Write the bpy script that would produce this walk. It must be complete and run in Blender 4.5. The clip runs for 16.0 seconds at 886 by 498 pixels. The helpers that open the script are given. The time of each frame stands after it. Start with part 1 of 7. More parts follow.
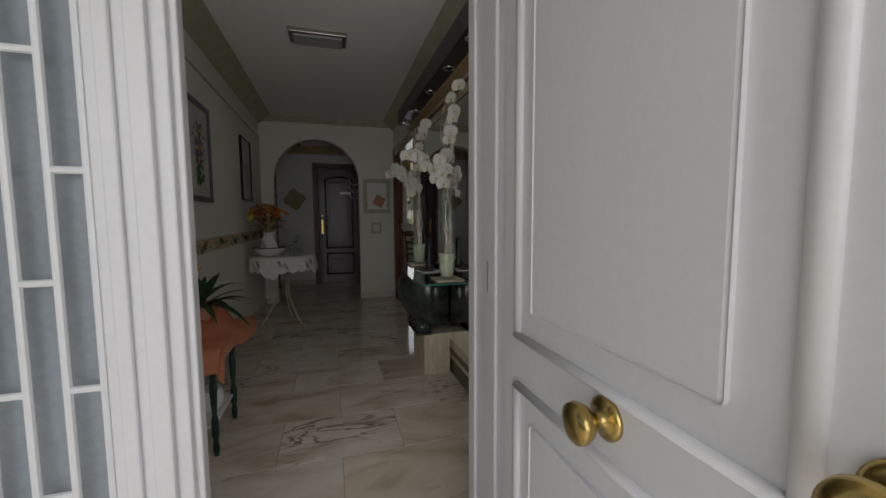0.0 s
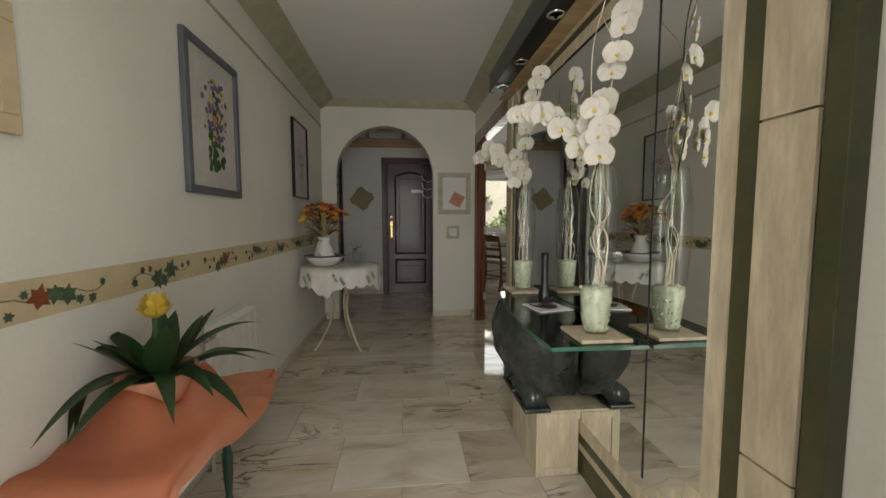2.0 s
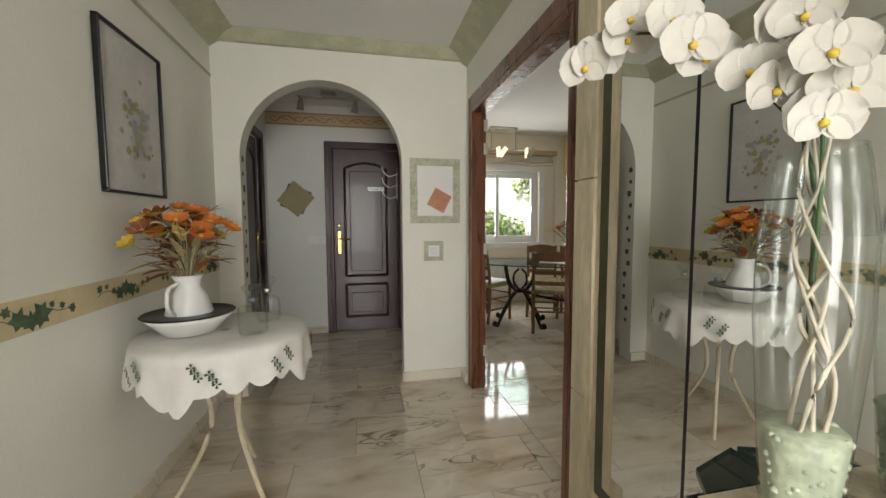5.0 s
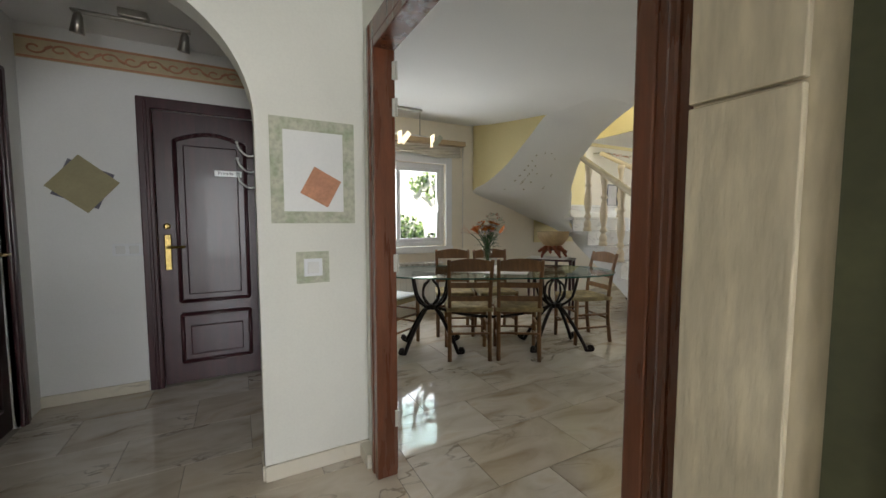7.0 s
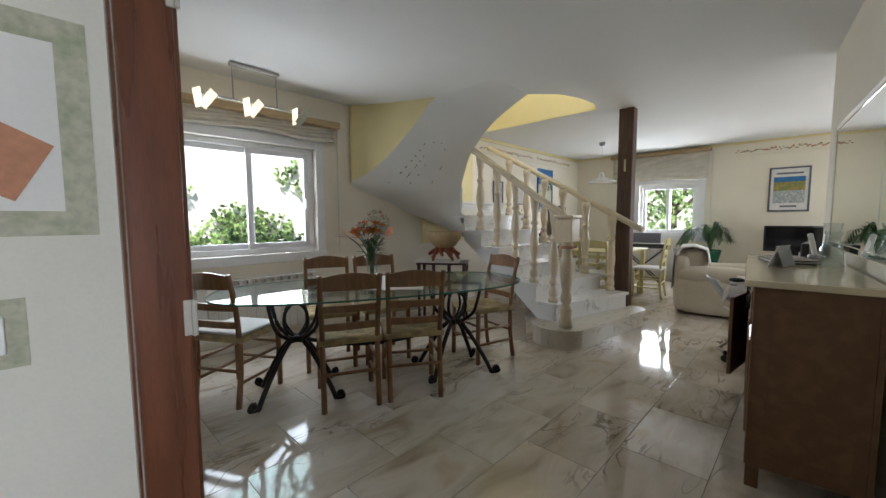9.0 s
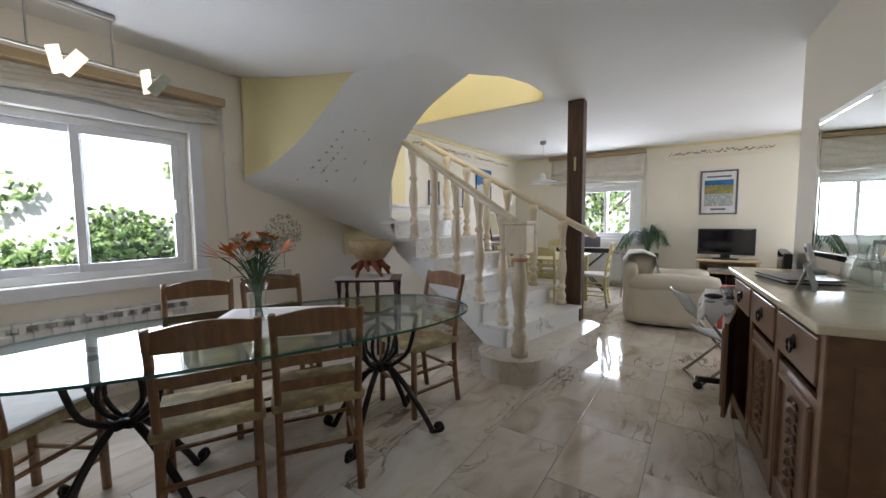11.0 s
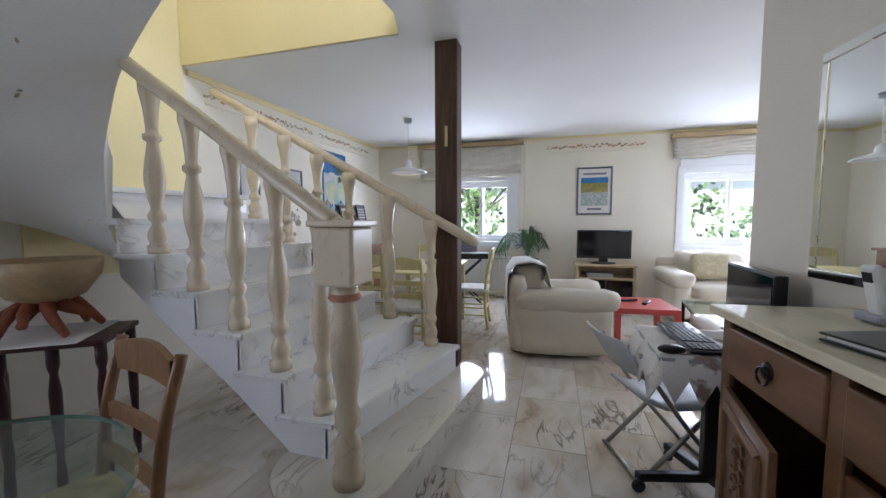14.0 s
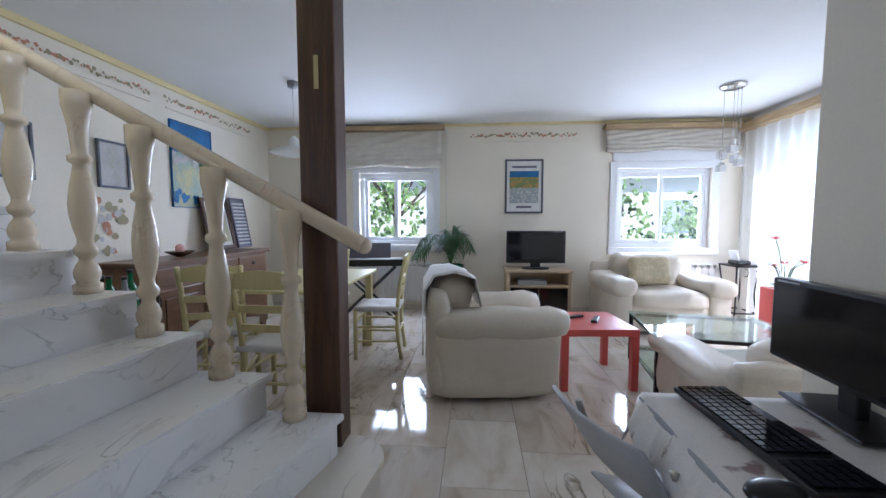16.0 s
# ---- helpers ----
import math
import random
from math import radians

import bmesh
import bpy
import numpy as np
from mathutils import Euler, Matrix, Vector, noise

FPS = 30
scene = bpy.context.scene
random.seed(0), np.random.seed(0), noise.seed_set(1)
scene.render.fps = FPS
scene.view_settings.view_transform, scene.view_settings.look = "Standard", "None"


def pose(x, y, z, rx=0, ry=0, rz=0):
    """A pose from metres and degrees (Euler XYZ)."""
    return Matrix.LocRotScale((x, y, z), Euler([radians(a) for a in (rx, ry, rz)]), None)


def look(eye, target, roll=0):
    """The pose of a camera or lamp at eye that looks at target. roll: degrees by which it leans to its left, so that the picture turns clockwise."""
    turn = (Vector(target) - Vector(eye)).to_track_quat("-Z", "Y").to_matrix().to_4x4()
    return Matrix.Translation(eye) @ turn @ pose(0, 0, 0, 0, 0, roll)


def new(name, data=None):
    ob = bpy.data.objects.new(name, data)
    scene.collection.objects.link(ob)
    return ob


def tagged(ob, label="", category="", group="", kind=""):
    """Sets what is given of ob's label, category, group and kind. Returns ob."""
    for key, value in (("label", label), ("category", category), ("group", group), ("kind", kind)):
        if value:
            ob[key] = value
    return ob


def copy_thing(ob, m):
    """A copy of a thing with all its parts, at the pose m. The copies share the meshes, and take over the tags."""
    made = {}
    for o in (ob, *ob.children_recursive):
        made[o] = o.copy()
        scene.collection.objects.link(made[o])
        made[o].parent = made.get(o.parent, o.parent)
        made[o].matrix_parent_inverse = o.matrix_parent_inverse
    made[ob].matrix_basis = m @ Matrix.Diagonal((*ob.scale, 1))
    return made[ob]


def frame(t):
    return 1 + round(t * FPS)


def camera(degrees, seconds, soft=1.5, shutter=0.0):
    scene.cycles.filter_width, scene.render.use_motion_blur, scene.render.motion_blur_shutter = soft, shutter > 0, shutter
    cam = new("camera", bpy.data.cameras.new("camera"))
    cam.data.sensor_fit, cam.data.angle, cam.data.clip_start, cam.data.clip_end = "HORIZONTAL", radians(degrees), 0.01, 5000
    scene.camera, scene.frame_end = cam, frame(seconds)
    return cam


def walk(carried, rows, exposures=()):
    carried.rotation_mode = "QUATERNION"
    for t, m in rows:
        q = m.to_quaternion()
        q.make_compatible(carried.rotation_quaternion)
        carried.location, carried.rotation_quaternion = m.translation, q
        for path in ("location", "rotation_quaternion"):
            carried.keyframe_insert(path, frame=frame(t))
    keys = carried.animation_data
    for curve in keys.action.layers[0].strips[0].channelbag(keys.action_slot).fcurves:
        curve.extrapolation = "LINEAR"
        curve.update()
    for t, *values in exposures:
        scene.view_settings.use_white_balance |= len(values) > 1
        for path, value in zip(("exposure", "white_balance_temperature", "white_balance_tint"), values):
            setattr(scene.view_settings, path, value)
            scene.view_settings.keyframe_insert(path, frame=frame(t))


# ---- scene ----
cam = camera(98.58, 16.0)
ROWS = [
    (0.0, 0.192, 0.044, 1.138, -16.14, -4.72, 0.36),
    (0.5, 0.203, 0.336, 1.136, -11.16, -4.45, 0.24),
    (1.0, 0.214, 0.608, 1.134, -7.81, -4.38, 0.16),
    (1.5, 0.238, 0.848, 1.139, -6.50, -4.32, 0.15),
    (2.0, 0.231, 1.086, 1.142, -5.69, -4.41, 0.06),
    (2.5, 0.204, 1.326, 1.161, -5.47, -4.40, 0.04),
    (3.0, 0.163, 1.608, 1.190, -5.66, -4.53, 0.08),
    (3.5, 0.181, 1.841, 1.215, -6.22, -4.44, 0.09),
    (6.0, 0.343, 3.220, 1.205, -19.20, -3.60, 0.19),
    (6.5, 0.409, 3.421, 1.203, -23.49, -3.58, 0.06),
    (7.0, 0.485, 3.632, 1.206, -28.11, -3.98, 0.05),
    (7.5, 0.576, 3.802, 1.233, -32.74, -4.26, 0.27),
    (8.0, 0.681, 3.960, 1.249, -37.10, -4.67, 0.48),
    (8.5, 0.783, 4.155, 1.245, -42.30, -4.81, 0.41),
    (9.0, 0.910, 4.289, 1.238, -45.95, -4.59, 0.25),
    (11.5, 1.710, 4.861, 1.290, -58.17, -4.33, 0.48),
    (12.0, 1.912, 4.935, 1.302, -60.98, -4.27, 0.32),
    (12.5, 2.172, 5.040, 1.306, -64.36, -4.34, 0.31),
    (13.0, 2.443, 5.084, 1.288, -67.99, -4.53, 0.26),
    (13.5, 2.728, 5.126, 1.270, -70.95, -4.58, 0.15),
    (14.0, 3.015, 5.169, 1.263, -73.86, -4.44, 0.22),
    (14.5, 3.264, 5.200, 1.260, -77.23, -4.35, 0.29),
    (15.0, 3.539, 5.209, 1.245, -79.69, -4.19, 0.10),
    (15.5, 3.786, 5.232, 1.221, -82.15, -4.20, -0.01),
    (16.0, 4.036, 5.226, 1.209, -85.13, -4.03, 0.02),
]
EXPOSURES = [(0.0, -1.65, 6700, 14), (1.0, -0.85, 7000, 13), (2.0, 0.05, 7300, 13), (3.5, 0.9, 7300, 13), (6.0, 1.3, 6800, 12), (9.0, 1.15, 6100, 14), (12.5, 1.35, 5750, 20), (16.0, 0.98, 5200, 20)]
walk(cam, [(t, pose(x, y, z, 90 + pitch, roll, yaw)) for t, x, y, z, yaw, pitch, roll in ROWS], EXPOSURES)

# ---- sky, sun, window light and added fill lamps ----
world = bpy.data.worlds.new("sky")
scene.world = world
world.use_nodes = True
wn = world.node_tree
sky = wn.nodes.new("ShaderNodeTexSky")
sky.sky_type, sky.sun_disc = "NISHITA", False
sky.sun_elevation, sky.sun_rotation = radians(44), radians(215)
wn.nodes["Background"].inputs["Strength"].default_value = 0.15
wn.links.new(sky.outputs[0], wn.nodes["Background"].inputs["Color"])
sun = new("sun", bpy.data.lights.new("sun", "SUN"))
sun.data.energy, sun.data.angle, sun.data.color = 5.0, radians(0.5), (1.0, 0.95, 0.87)
sun.matrix_world = look((-4.0, -5.5, 6.6), (0, 0, 0))


def window_light(name, eye, target, w, h, power):
    ob = new(name, bpy.data.lights.new(name, "AREA"))
    ob.data.shape, ob.data.size, ob.data.size_y, ob.data.energy = "RECTANGLE", w, h, power
    ob.data.color = (0.93, 0.97, 1.0)
    ob.matrix_world = look(eye, target)
    return ob


window_light("dining_window_light", (2.26, 8.34, 1.45), (2.26, 7.0, 1.2), 1.2, 0.9, 14)
window_light("far_window_light", (9.42, 6.30, 1.40), (8.0, 6.3, 1.1), 0.9, 0.9, 26)
window_light("sofa_window_light", (9.42, 2.80, 1.40), (8.0, 2.9, 1.1), 0.9, 0.9, 20)
window_light("patio_door_light", (7.60, 1.45, 1.25), (7.6, 3.0, 1.0), 2.4, 2.1, 20)
# added fill for the stairwell, set in an unseen opening upstairs
window_light("landing_fill_light", (4.2, 5.25, 4.2), (4.6, 8.0, 3.0), 1.4, 1.2, 19)
# added fill outside the entrance, in place of sky light on door and hall
window_light("entrance_fill_light", (-0.2, -1.9, 1.35), (0.2, 3.0, 1.2), 2.6, 2.2, 110)
# added fill standing inside the hall, past the jamb, to brighten the walls
window_light("hall_fill_light", (0.18, 1.40, 1.2), (0.15, 4.0, 1.2), 0.9, 1.9, 6.5)

# ---- materials ----


def material(name, base, rough=0.5, metal=0.0, var=0.12, scale=6.0, fine=60.0, bump=0.1, coat=0.0, second=None, mix=(0.45, 0.65), stretch=(1, 1, 1), per_object=0.0):
    m = bpy.data.materials.new(name)
    m.use_nodes = True
    nt = m.node_tree
    b = nt.nodes["Principled BSDF"]
    b.inputs["Roughness"].default_value, b.inputs["Metallic"].default_value = rough, metal
    b.inputs["Coat Weight"].default_value = coat
    tc = nt.nodes.new("ShaderNodeTexCoord")
    mp = nt.nodes.new("ShaderNodeMapping")
    mp.inputs["Scale"].default_value = stretch
    nt.links.new(tc.outputs["Object"], mp.inputs["Vector"])
    n1, n2 = nt.nodes.new("ShaderNodeTexNoise"), nt.nodes.new("ShaderNodeTexNoise")
    n1.inputs["Scale"].default_value, n1.inputs["Detail"].default_value = scale, 5
    n2.inputs["Scale"].default_value, n2.inputs["Detail"].default_value = fine, 3
    for n in (n1, n2):
        nt.links.new(mp.outputs[0], n.inputs["Vector"])
    r1 = nt.nodes.new("ShaderNodeValToRGB")
    c2 = second or [c * (1 - var) for c in base]
    r1.color_ramp.elements[0].position, r1.color_ramp.elements[1].position = mix
    r1.color_ramp.elements[0].color, r1.color_ramp.elements[1].color = (*c2, 1), (*base, 1)
    nt.links.new(n1.outputs["Fac"], r1.inputs["Fac"])
    mx = nt.nodes.new("ShaderNodeMix")
    mx.data_type, mx.blend_type = "RGBA", "MULTIPLY"
    mx.inputs["Factor"].default_value = var
    nt.links.new(r1.outputs[0], mx.inputs["A"])
    g = nt.nodes.new("ShaderNodeValToRGB")
    g.color_ramp.elements[0].position, g.color_ramp.elements[1].position = 0.35, 0.6
    g.color_ramp.elements[0].color, g.color_ramp.elements[1].color = (0.45, 0.45, 0.45, 1), (1, 1, 1, 1)
    nt.links.new(n2.outputs["Fac"], g.inputs["Fac"])
    nt.links.new(g.outputs[0], mx.inputs["B"])
    nt.links.new(mx.outputs["Result"], b.inputs["Base Color"])
    rr = nt.nodes.new("ShaderNodeMapRange")
    rr.inputs["To Min"].default_value, rr.inputs["To Max"].default_value = max(0.02, rough * 0.8), min(1, rough * 1.2)
    nt.links.new(n1.outputs["Fac"], rr.inputs["Value"])
    nt.links.new(rr.outputs[0], b.inputs["Roughness"])
    if bump:
        bp = nt.nodes.new("ShaderNodeBump")
        bp.inputs["Strength"].default_value, bp.inputs["Distance"].default_value = bump, 0.004
        nt.links.new(n2.outputs["Fac"], bp.inputs["Height"])
        nt.links.new(bp.outputs[0], b.inputs["Normal"])
    return m


def marble(name, base, vein, rough, scale=1.2, vein_at=0.035, amount=0.8, warm=None):
    """Polished marble: soft clouds with thin drawn-out veins, turned and shifted per slab."""
    m = bpy.data.materials.new(name)
    m.use_nodes = True
    nt = m.node_tree
    b = nt.nodes["Principled BSDF"]
    b.inputs["Roughness"].default_value = rough
    tc, info = nt.nodes.new("ShaderNodeTexCoord"), nt.nodes.new("ShaderNodeObjectInfo")
    mp = nt.nodes.new("ShaderNodeMapping")
    mul = nt.nodes.new("ShaderNodeVectorMath")
    mul.operation = "SCALE"
    mul.inputs[0].default_value = (37.0, 53.0, 19.0)
    nt.links.new(info.outputs["Random"], mul.inputs["Scale"])
    nt.links.new(tc.outputs["Object"], mp.inputs["Vector"])
    nt.links.new(mul.outputs[0], mp.inputs["Location"])
    mp.inputs["Rotation"].default_value = (0.3, 0.2, 0.7)
    mp.inputs["Scale"].default_value = (1.0, 2.3, 1.3)
    warp = nt.nodes.new("ShaderNodeTexNoise")
    warp.inputs["Scale"].default_value, warp.inputs["Detail"].default_value, warp.inputs["Distortion"].default_value = scale, 7, 1.3
    nt.links.new(mp.outputs[0], warp.inputs["Vector"])
    sub = nt.nodes.new("ShaderNodeMath")
    sub.operation = "SUBTRACT"
    sub.inputs[1].default_value = 0.5
    nt.links.new(warp.outputs["Fac"], sub.inputs[0])
    ab = nt.nodes.new("ShaderNodeMath")
    ab.operation = "ABSOLUTE"
    nt.links.new(sub.outputs[0], ab.inputs[0])
    ramp = nt.nodes.new("ShaderNodeValToRGB")
    ramp.color_ramp.elements[0].position, ramp.color_ramp.elements[1].position = 0.0, vein_at
    ramp.color_ramp.elements[0].color, ramp.color_ramp.elements[1].color = (1, 1, 1, 1), (0, 0, 0, 1)
    nt.links.new(ab.outputs[0], ramp.inputs["Fac"])
    cloud = nt.nodes.new("ShaderNodeTexNoise")
    cloud.inputs["Scale"].default_value, cloud.inputs["Detail"].default_value = scale * 1.7, 4
    nt.links.new(mp.outputs[0], cloud.inputs["Vector"])
    gate = nt.nodes.new("ShaderNodeMapRange")
    gate.inputs["From Min"].default_value, gate.inputs["From Max"].default_value = 0.42, 0.68
    gate.inputs["To Max"].default_value = amount
    nt.links.new(cloud.outputs["Fac"], gate.inputs["Value"])
    k = nt.nodes.new("ShaderNodeMath")
    k.operation = "MULTIPLY"
    nt.links.new(ramp.outputs[0], k.inputs[0])
    nt.links.new(gate.outputs[0], k.inputs[1])
    tone = nt.nodes.new("ShaderNodeMix")
    tone.data_type = "RGBA"
    tone.inputs["A"].default_value = (*base, 1)
    tone.inputs["B"].default_value = (*(warm or [c * 0.82 for c in base]), 1)
    nt.links.new(warp.outputs["Fac"], tone.inputs["Factor"])
    mx = nt.nodes.new("ShaderNodeMix")
    mx.data_type = "RGBA"
    mx.inputs["B"].default_value = (*vein, 1)
    nt.links.new(tone.outputs["Result"], mx.inputs["A"])
    nt.links.new(k.outputs[0], mx.inputs["Factor"])
    nt.links.new(mx.outputs["Result"], b.inputs["Base Color"])
    return m


def slab_stone(name, rough):
    """Polished beige marble slabs: warm clouds, drawn-out grey-brown streaks in patches, each slab of its own tone."""
    m = bpy.data.materials.new(name)
    m.use_nodes = True
    nt = m.node_tree
    b = nt.nodes["Principled BSDF"]
    b.inputs["Roughness"].default_value = rough
    tc, info = nt.nodes.new("ShaderNodeTexCoord"), nt.nodes.new("ShaderNodeObjectInfo")
    mul = nt.nodes.new("ShaderNodeVectorMath")
    mul.operation = "SCALE"
    mul.inputs[0].default_value = (41.0, 67.0, 23.0)
    nt.links.new(info.outputs["Random"], mul.inputs["Scale"])

    def noise_at(scale, stretch, turn, detail, distortion):
        mp, n = nt.nodes.new("ShaderNodeMapping"), nt.nodes.new("ShaderNodeTexNoise")
        mp.inputs["Scale"].default_value, mp.inputs["Rotation"].default_value = stretch, (0, 0, turn)
        nt.links.new(tc.outputs["Object"], mp.inputs["Vector"])
        nt.links.new(mul.outputs[0], mp.inputs["Location"])
        nt.links.new(mp.outputs[0], n.inputs["Vector"])
        n.inputs["Scale"].default_value, n.inputs["Detail"].default_value, n.inputs["Distortion"].default_value = scale, detail, distortion
        return n

    def ramp(src, stops):
        rp = nt.nodes.new("ShaderNodeValToRGB")
        rp.color_ramp.elements[0].position, rp.color_ramp.elements[1].position = stops[0][0], stops[-1][0]
        for pos, _ in stops[1:-1]:
            rp.color_ramp.elements.new(pos)
        for el, (_, c) in zip(rp.color_ramp.elements, stops):
            el.color = (*c, 1)
        nt.links.new(src, rp.inputs["Fac"])
        return rp

    def blend(kind, fac, a, c):
        mx = nt.nodes.new("ShaderNodeMix")
        mx.data_type, mx.blend_type = "RGBA", kind
        for sock, v in (("Factor", fac), ("A", a), ("B", c)):
            if isinstance(v, (int, float)):
                mx.inputs[sock].default_value = v
            elif isinstance(v, tuple):
                mx.inputs[sock].default_value = (*v, 1)
            else:
                nt.links.new(v, mx.inputs[sock])
        return mx.outputs["Result"]

    cloud = noise_at(2.2, (1.0, 2.4, 1.0), 0.6, 6, 0.8)
    base = ramp(cloud.outputs["Fac"], [(0.28, (0.48, 0.39, 0.29)), (0.44, (0.66, 0.60, 0.51)), (0.60, (0.76, 0.71, 0.64)), (0.76, (0.66, 0.56, 0.43))])
    tone = ramp(info.outputs["Random"], [(0.0, (0.80, 0.76, 0.70)), (0.35, (1.0, 1.0, 1.0)), (0.7, (0.95, 0.90, 0.82)), (1.0, (1.08, 1.08, 1.08))])
    col = blend("MULTIPLY", 1.0, base.outputs[0], tone.outputs[0])
    streak = noise_at(2.0, (1.0, 3.2, 1.0), 0.75, 6, 1.3)
    line = ramp(streak.outputs["Fac"], [(0.465, (0, 0, 0)), (0.492, (1, 1, 1)), (0.50, (1, 1, 1)), (0.522, (0, 0, 0))])
    patch = ramp(noise_at(1.6, (1.0, 1.4, 1.0), 0.3, 2, 0.4).outputs["Fac"], [(0.50, (0, 0, 0)), (0.68, (1, 1, 1))])
    fac = nt.nodes.new("ShaderNodeMath")
    fac.operation = "MULTIPLY"
    nt.links.new(line.outputs[0], fac.inputs[0])
    nt.links.new(patch.outputs[0], fac.inputs[1])
    col = blend("MIX", fac.outputs[0], col, (0.22, 0.175, 0.125))
    nt.links.new(col, b.inputs["Base Color"])
    return m


def glass(name, tint=(1, 1, 1), rough=0.0):
    """Thin clear glass: mostly see-through, with a mirror-like share that grows at a slant."""
    m = bpy.data.materials.new(name)
    m.use_nodes = True
    nt = m.node_tree
    out = nt.nodes["Material Output"]
    nt.nodes.remove(nt.nodes["Principled BSDF"])
    t, g = nt.nodes.new("ShaderNodeBsdfTransparent"), nt.nodes.new("ShaderNodeBsdfGlossy")
    t.inputs["Color"].default_value = (*tint, 1)
    g.inputs["Roughness"].default_value = rough
    lw = nt.nodes.new("ShaderNodeLayerWeight")
    lw.inputs["Blend"].default_value = 0.5
    pw = nt.nodes.new("ShaderNodeMath")
    pw.operation = "POWER"
    pw.inputs[1].default_value = 4.0
    nt.links.new(lw.outputs["Facing"], pw.inputs[0])
    f = nt.nodes.new("ShaderNodeMath")
    f.operation = "MULTIPLY_ADD"
    f.inputs[1].default_value, f.inputs[2].default_value = 0.75, 0.045
    nt.links.new(pw.outputs[0], f.inputs[0])
    mx = nt.nodes.new("ShaderNodeMixShader")
    nt.links.new(f.outputs[0], mx.inputs[0])
    nt.links.new(t.outputs[0], mx.inputs[1])
    nt.links.new(g.outputs[0], mx.inputs[2])
    nt.links.new(mx.outputs[0], out.inputs["Surface"])
    return m


def sheer(name, color, see=0.35):
    m = bpy.data.materials.new(name)
    m.use_nodes = True
    nt = m.node_tree
    out = nt.nodes["Material Output"]
    nt.nodes.remove(nt.nodes["Principled BSDF"])
    d, tr, tp = nt.nodes.new("ShaderNodeBsdfDiffuse"), nt.nodes.new("ShaderNodeBsdfTranslucent"), nt.nodes.new("ShaderNodeBsdfTransparent")
    wv = nt.nodes.new("ShaderNodeTexNoise")
    wv.inputs["Scale"].default_value = 25
    rp = nt.nodes.new("ShaderNodeValToRGB")
    rp.color_ramp.elements[0].color, rp.color_ramp.elements[1].color = (*[c * 0.88 for c in color], 1), (*color, 1)
    nt.links.new(wv.outputs["Fac"], rp.inputs["Fac"])
    for n in (d, tr):
        nt.links.new(rp.outputs[0], n.inputs["Color"])
    a, b = nt.nodes.new("ShaderNodeMixShader"), nt.nodes.new("ShaderNodeMixShader")
    a.inputs[0].default_value, b.inputs[0].default_value = 0.5, see
    nt.links.new(d.outputs[0], a.inputs[1]); nt.links.new(tr.outputs[0], a.inputs[2])
    nt.links.new(a.outputs[0], b.inputs[1]); nt.links.new(tp.outputs[0], b.inputs[2])
    nt.links.new(b.outputs[0], out.inputs["Surface"])
    return m


def glow(name, color, strength):
    m = material(name, color, 0.5)
    b = m.node_tree.nodes["Principled BSDF"]
    b.inputs["Emission Color"].default_value, b.inputs["Emission Strength"].default_value = (*color, 1), strength
    return m


M_HALL = material("hall_paint", (0.80, 0.79, 0.72), 0.75, var=0.05, scale=1.5, fine=90, bump=0.12)
M_CREAM = material("cream_paint", (0.85, 0.79, 0.66), 0.75, var=0.05, scale=1.2, fine=80, bump=0.12)
M_YELLOW = material("yellow_paint", (0.82, 0.71, 0.38), 0.75, var=0.06, scale=1.2, fine=80, bump=0.12)
M_WHITE = material("white_paint", (0.84, 0.84, 0.82), 0.7, var=0.04, scale=1.5, fine=80, bump=0.1)
M_CEIL = material("ceiling_paint", (0.84, 0.84, 0.82), 0.8, var=0.03, scale=1.0, fine=70, bump=0.08)
M_GREENMOULD = material("sage_moulding", (0.50, 0.50, 0.36), 0.6, var=0.15, scale=8)
M_FLOOR = slab_stone("floor_marble", 0.06)
M_JOINT = material("tile_joint", (0.36, 0.32, 0.26), 0.7)
M_STAIR = marble("stair_marble", (0.86, 0.86, 0.84), (0.30, 0.30, 0.29), 0.16, 2.6, 0.022, 0.75, (0.80, 0.78, 0.74))
M_SLAB = marble("slab_marble", (0.76, 0.70, 0.58), (0.25, 0.22, 0.16), 0.2, 2.2, 0.03, 0.7)
M_TOP = marble("cream_top_marble", (0.74, 0.67, 0.49), (0.40, 0.34, 0.22), 0.08, 2.4, 0.03, 0.6, (0.66, 0.58, 0.40))
M_BALUSTER = marble("cream_marble", (0.78, 0.69, 0.52), (0.50, 0.30, 0.18), 0.22, 3.0, 0.02, 0.5, (0.72, 0.60, 0.42))
M_MAHOG = material("mahogany", (0.18, 0.058, 0.026), 0.28, var=0.3, scale=4, fine=40, bump=0.05, coat=0.4, stretch=(6, 6, 0.6))
M_DARKDOOR = material("dark_door_wood", (0.065, 0.017, 0.022), 0.33, var=0.3, scale=4, fine=40, bump=0.05, coat=0.08, stretch=(6, 6, 0.6))
M_POST = material("post_wood", (0.12, 0.055, 0.025), 0.42, var=0.4, scale=5, fine=40, bump=0.1, stretch=(8, 8, 0.7))
M_CHAIR = material("chair_wood", (0.30, 0.145, 0.055), 0.38, var=0.3, scale=6, fine=50, bump=0.05, coat=0.2, stretch=(5, 5, 1))
M_RUSH = material("rush_seat", (0.58, 0.44, 0.22), 0.8, var=0.4, scale=14, fine=160, bump=0.6)
M_OAK = material("carved_oak", (0.19, 0.092, 0.038), 0.40, var=0.22, scale=3, fine=70, bump=0.12, coat=0.2, stretch=(1, 6, 6))
M_IRON = material("wrought_iron", (0.035, 0.028, 0.024), 0.45, metal=0.6, var=0.3, fine=120, bump=0.25)
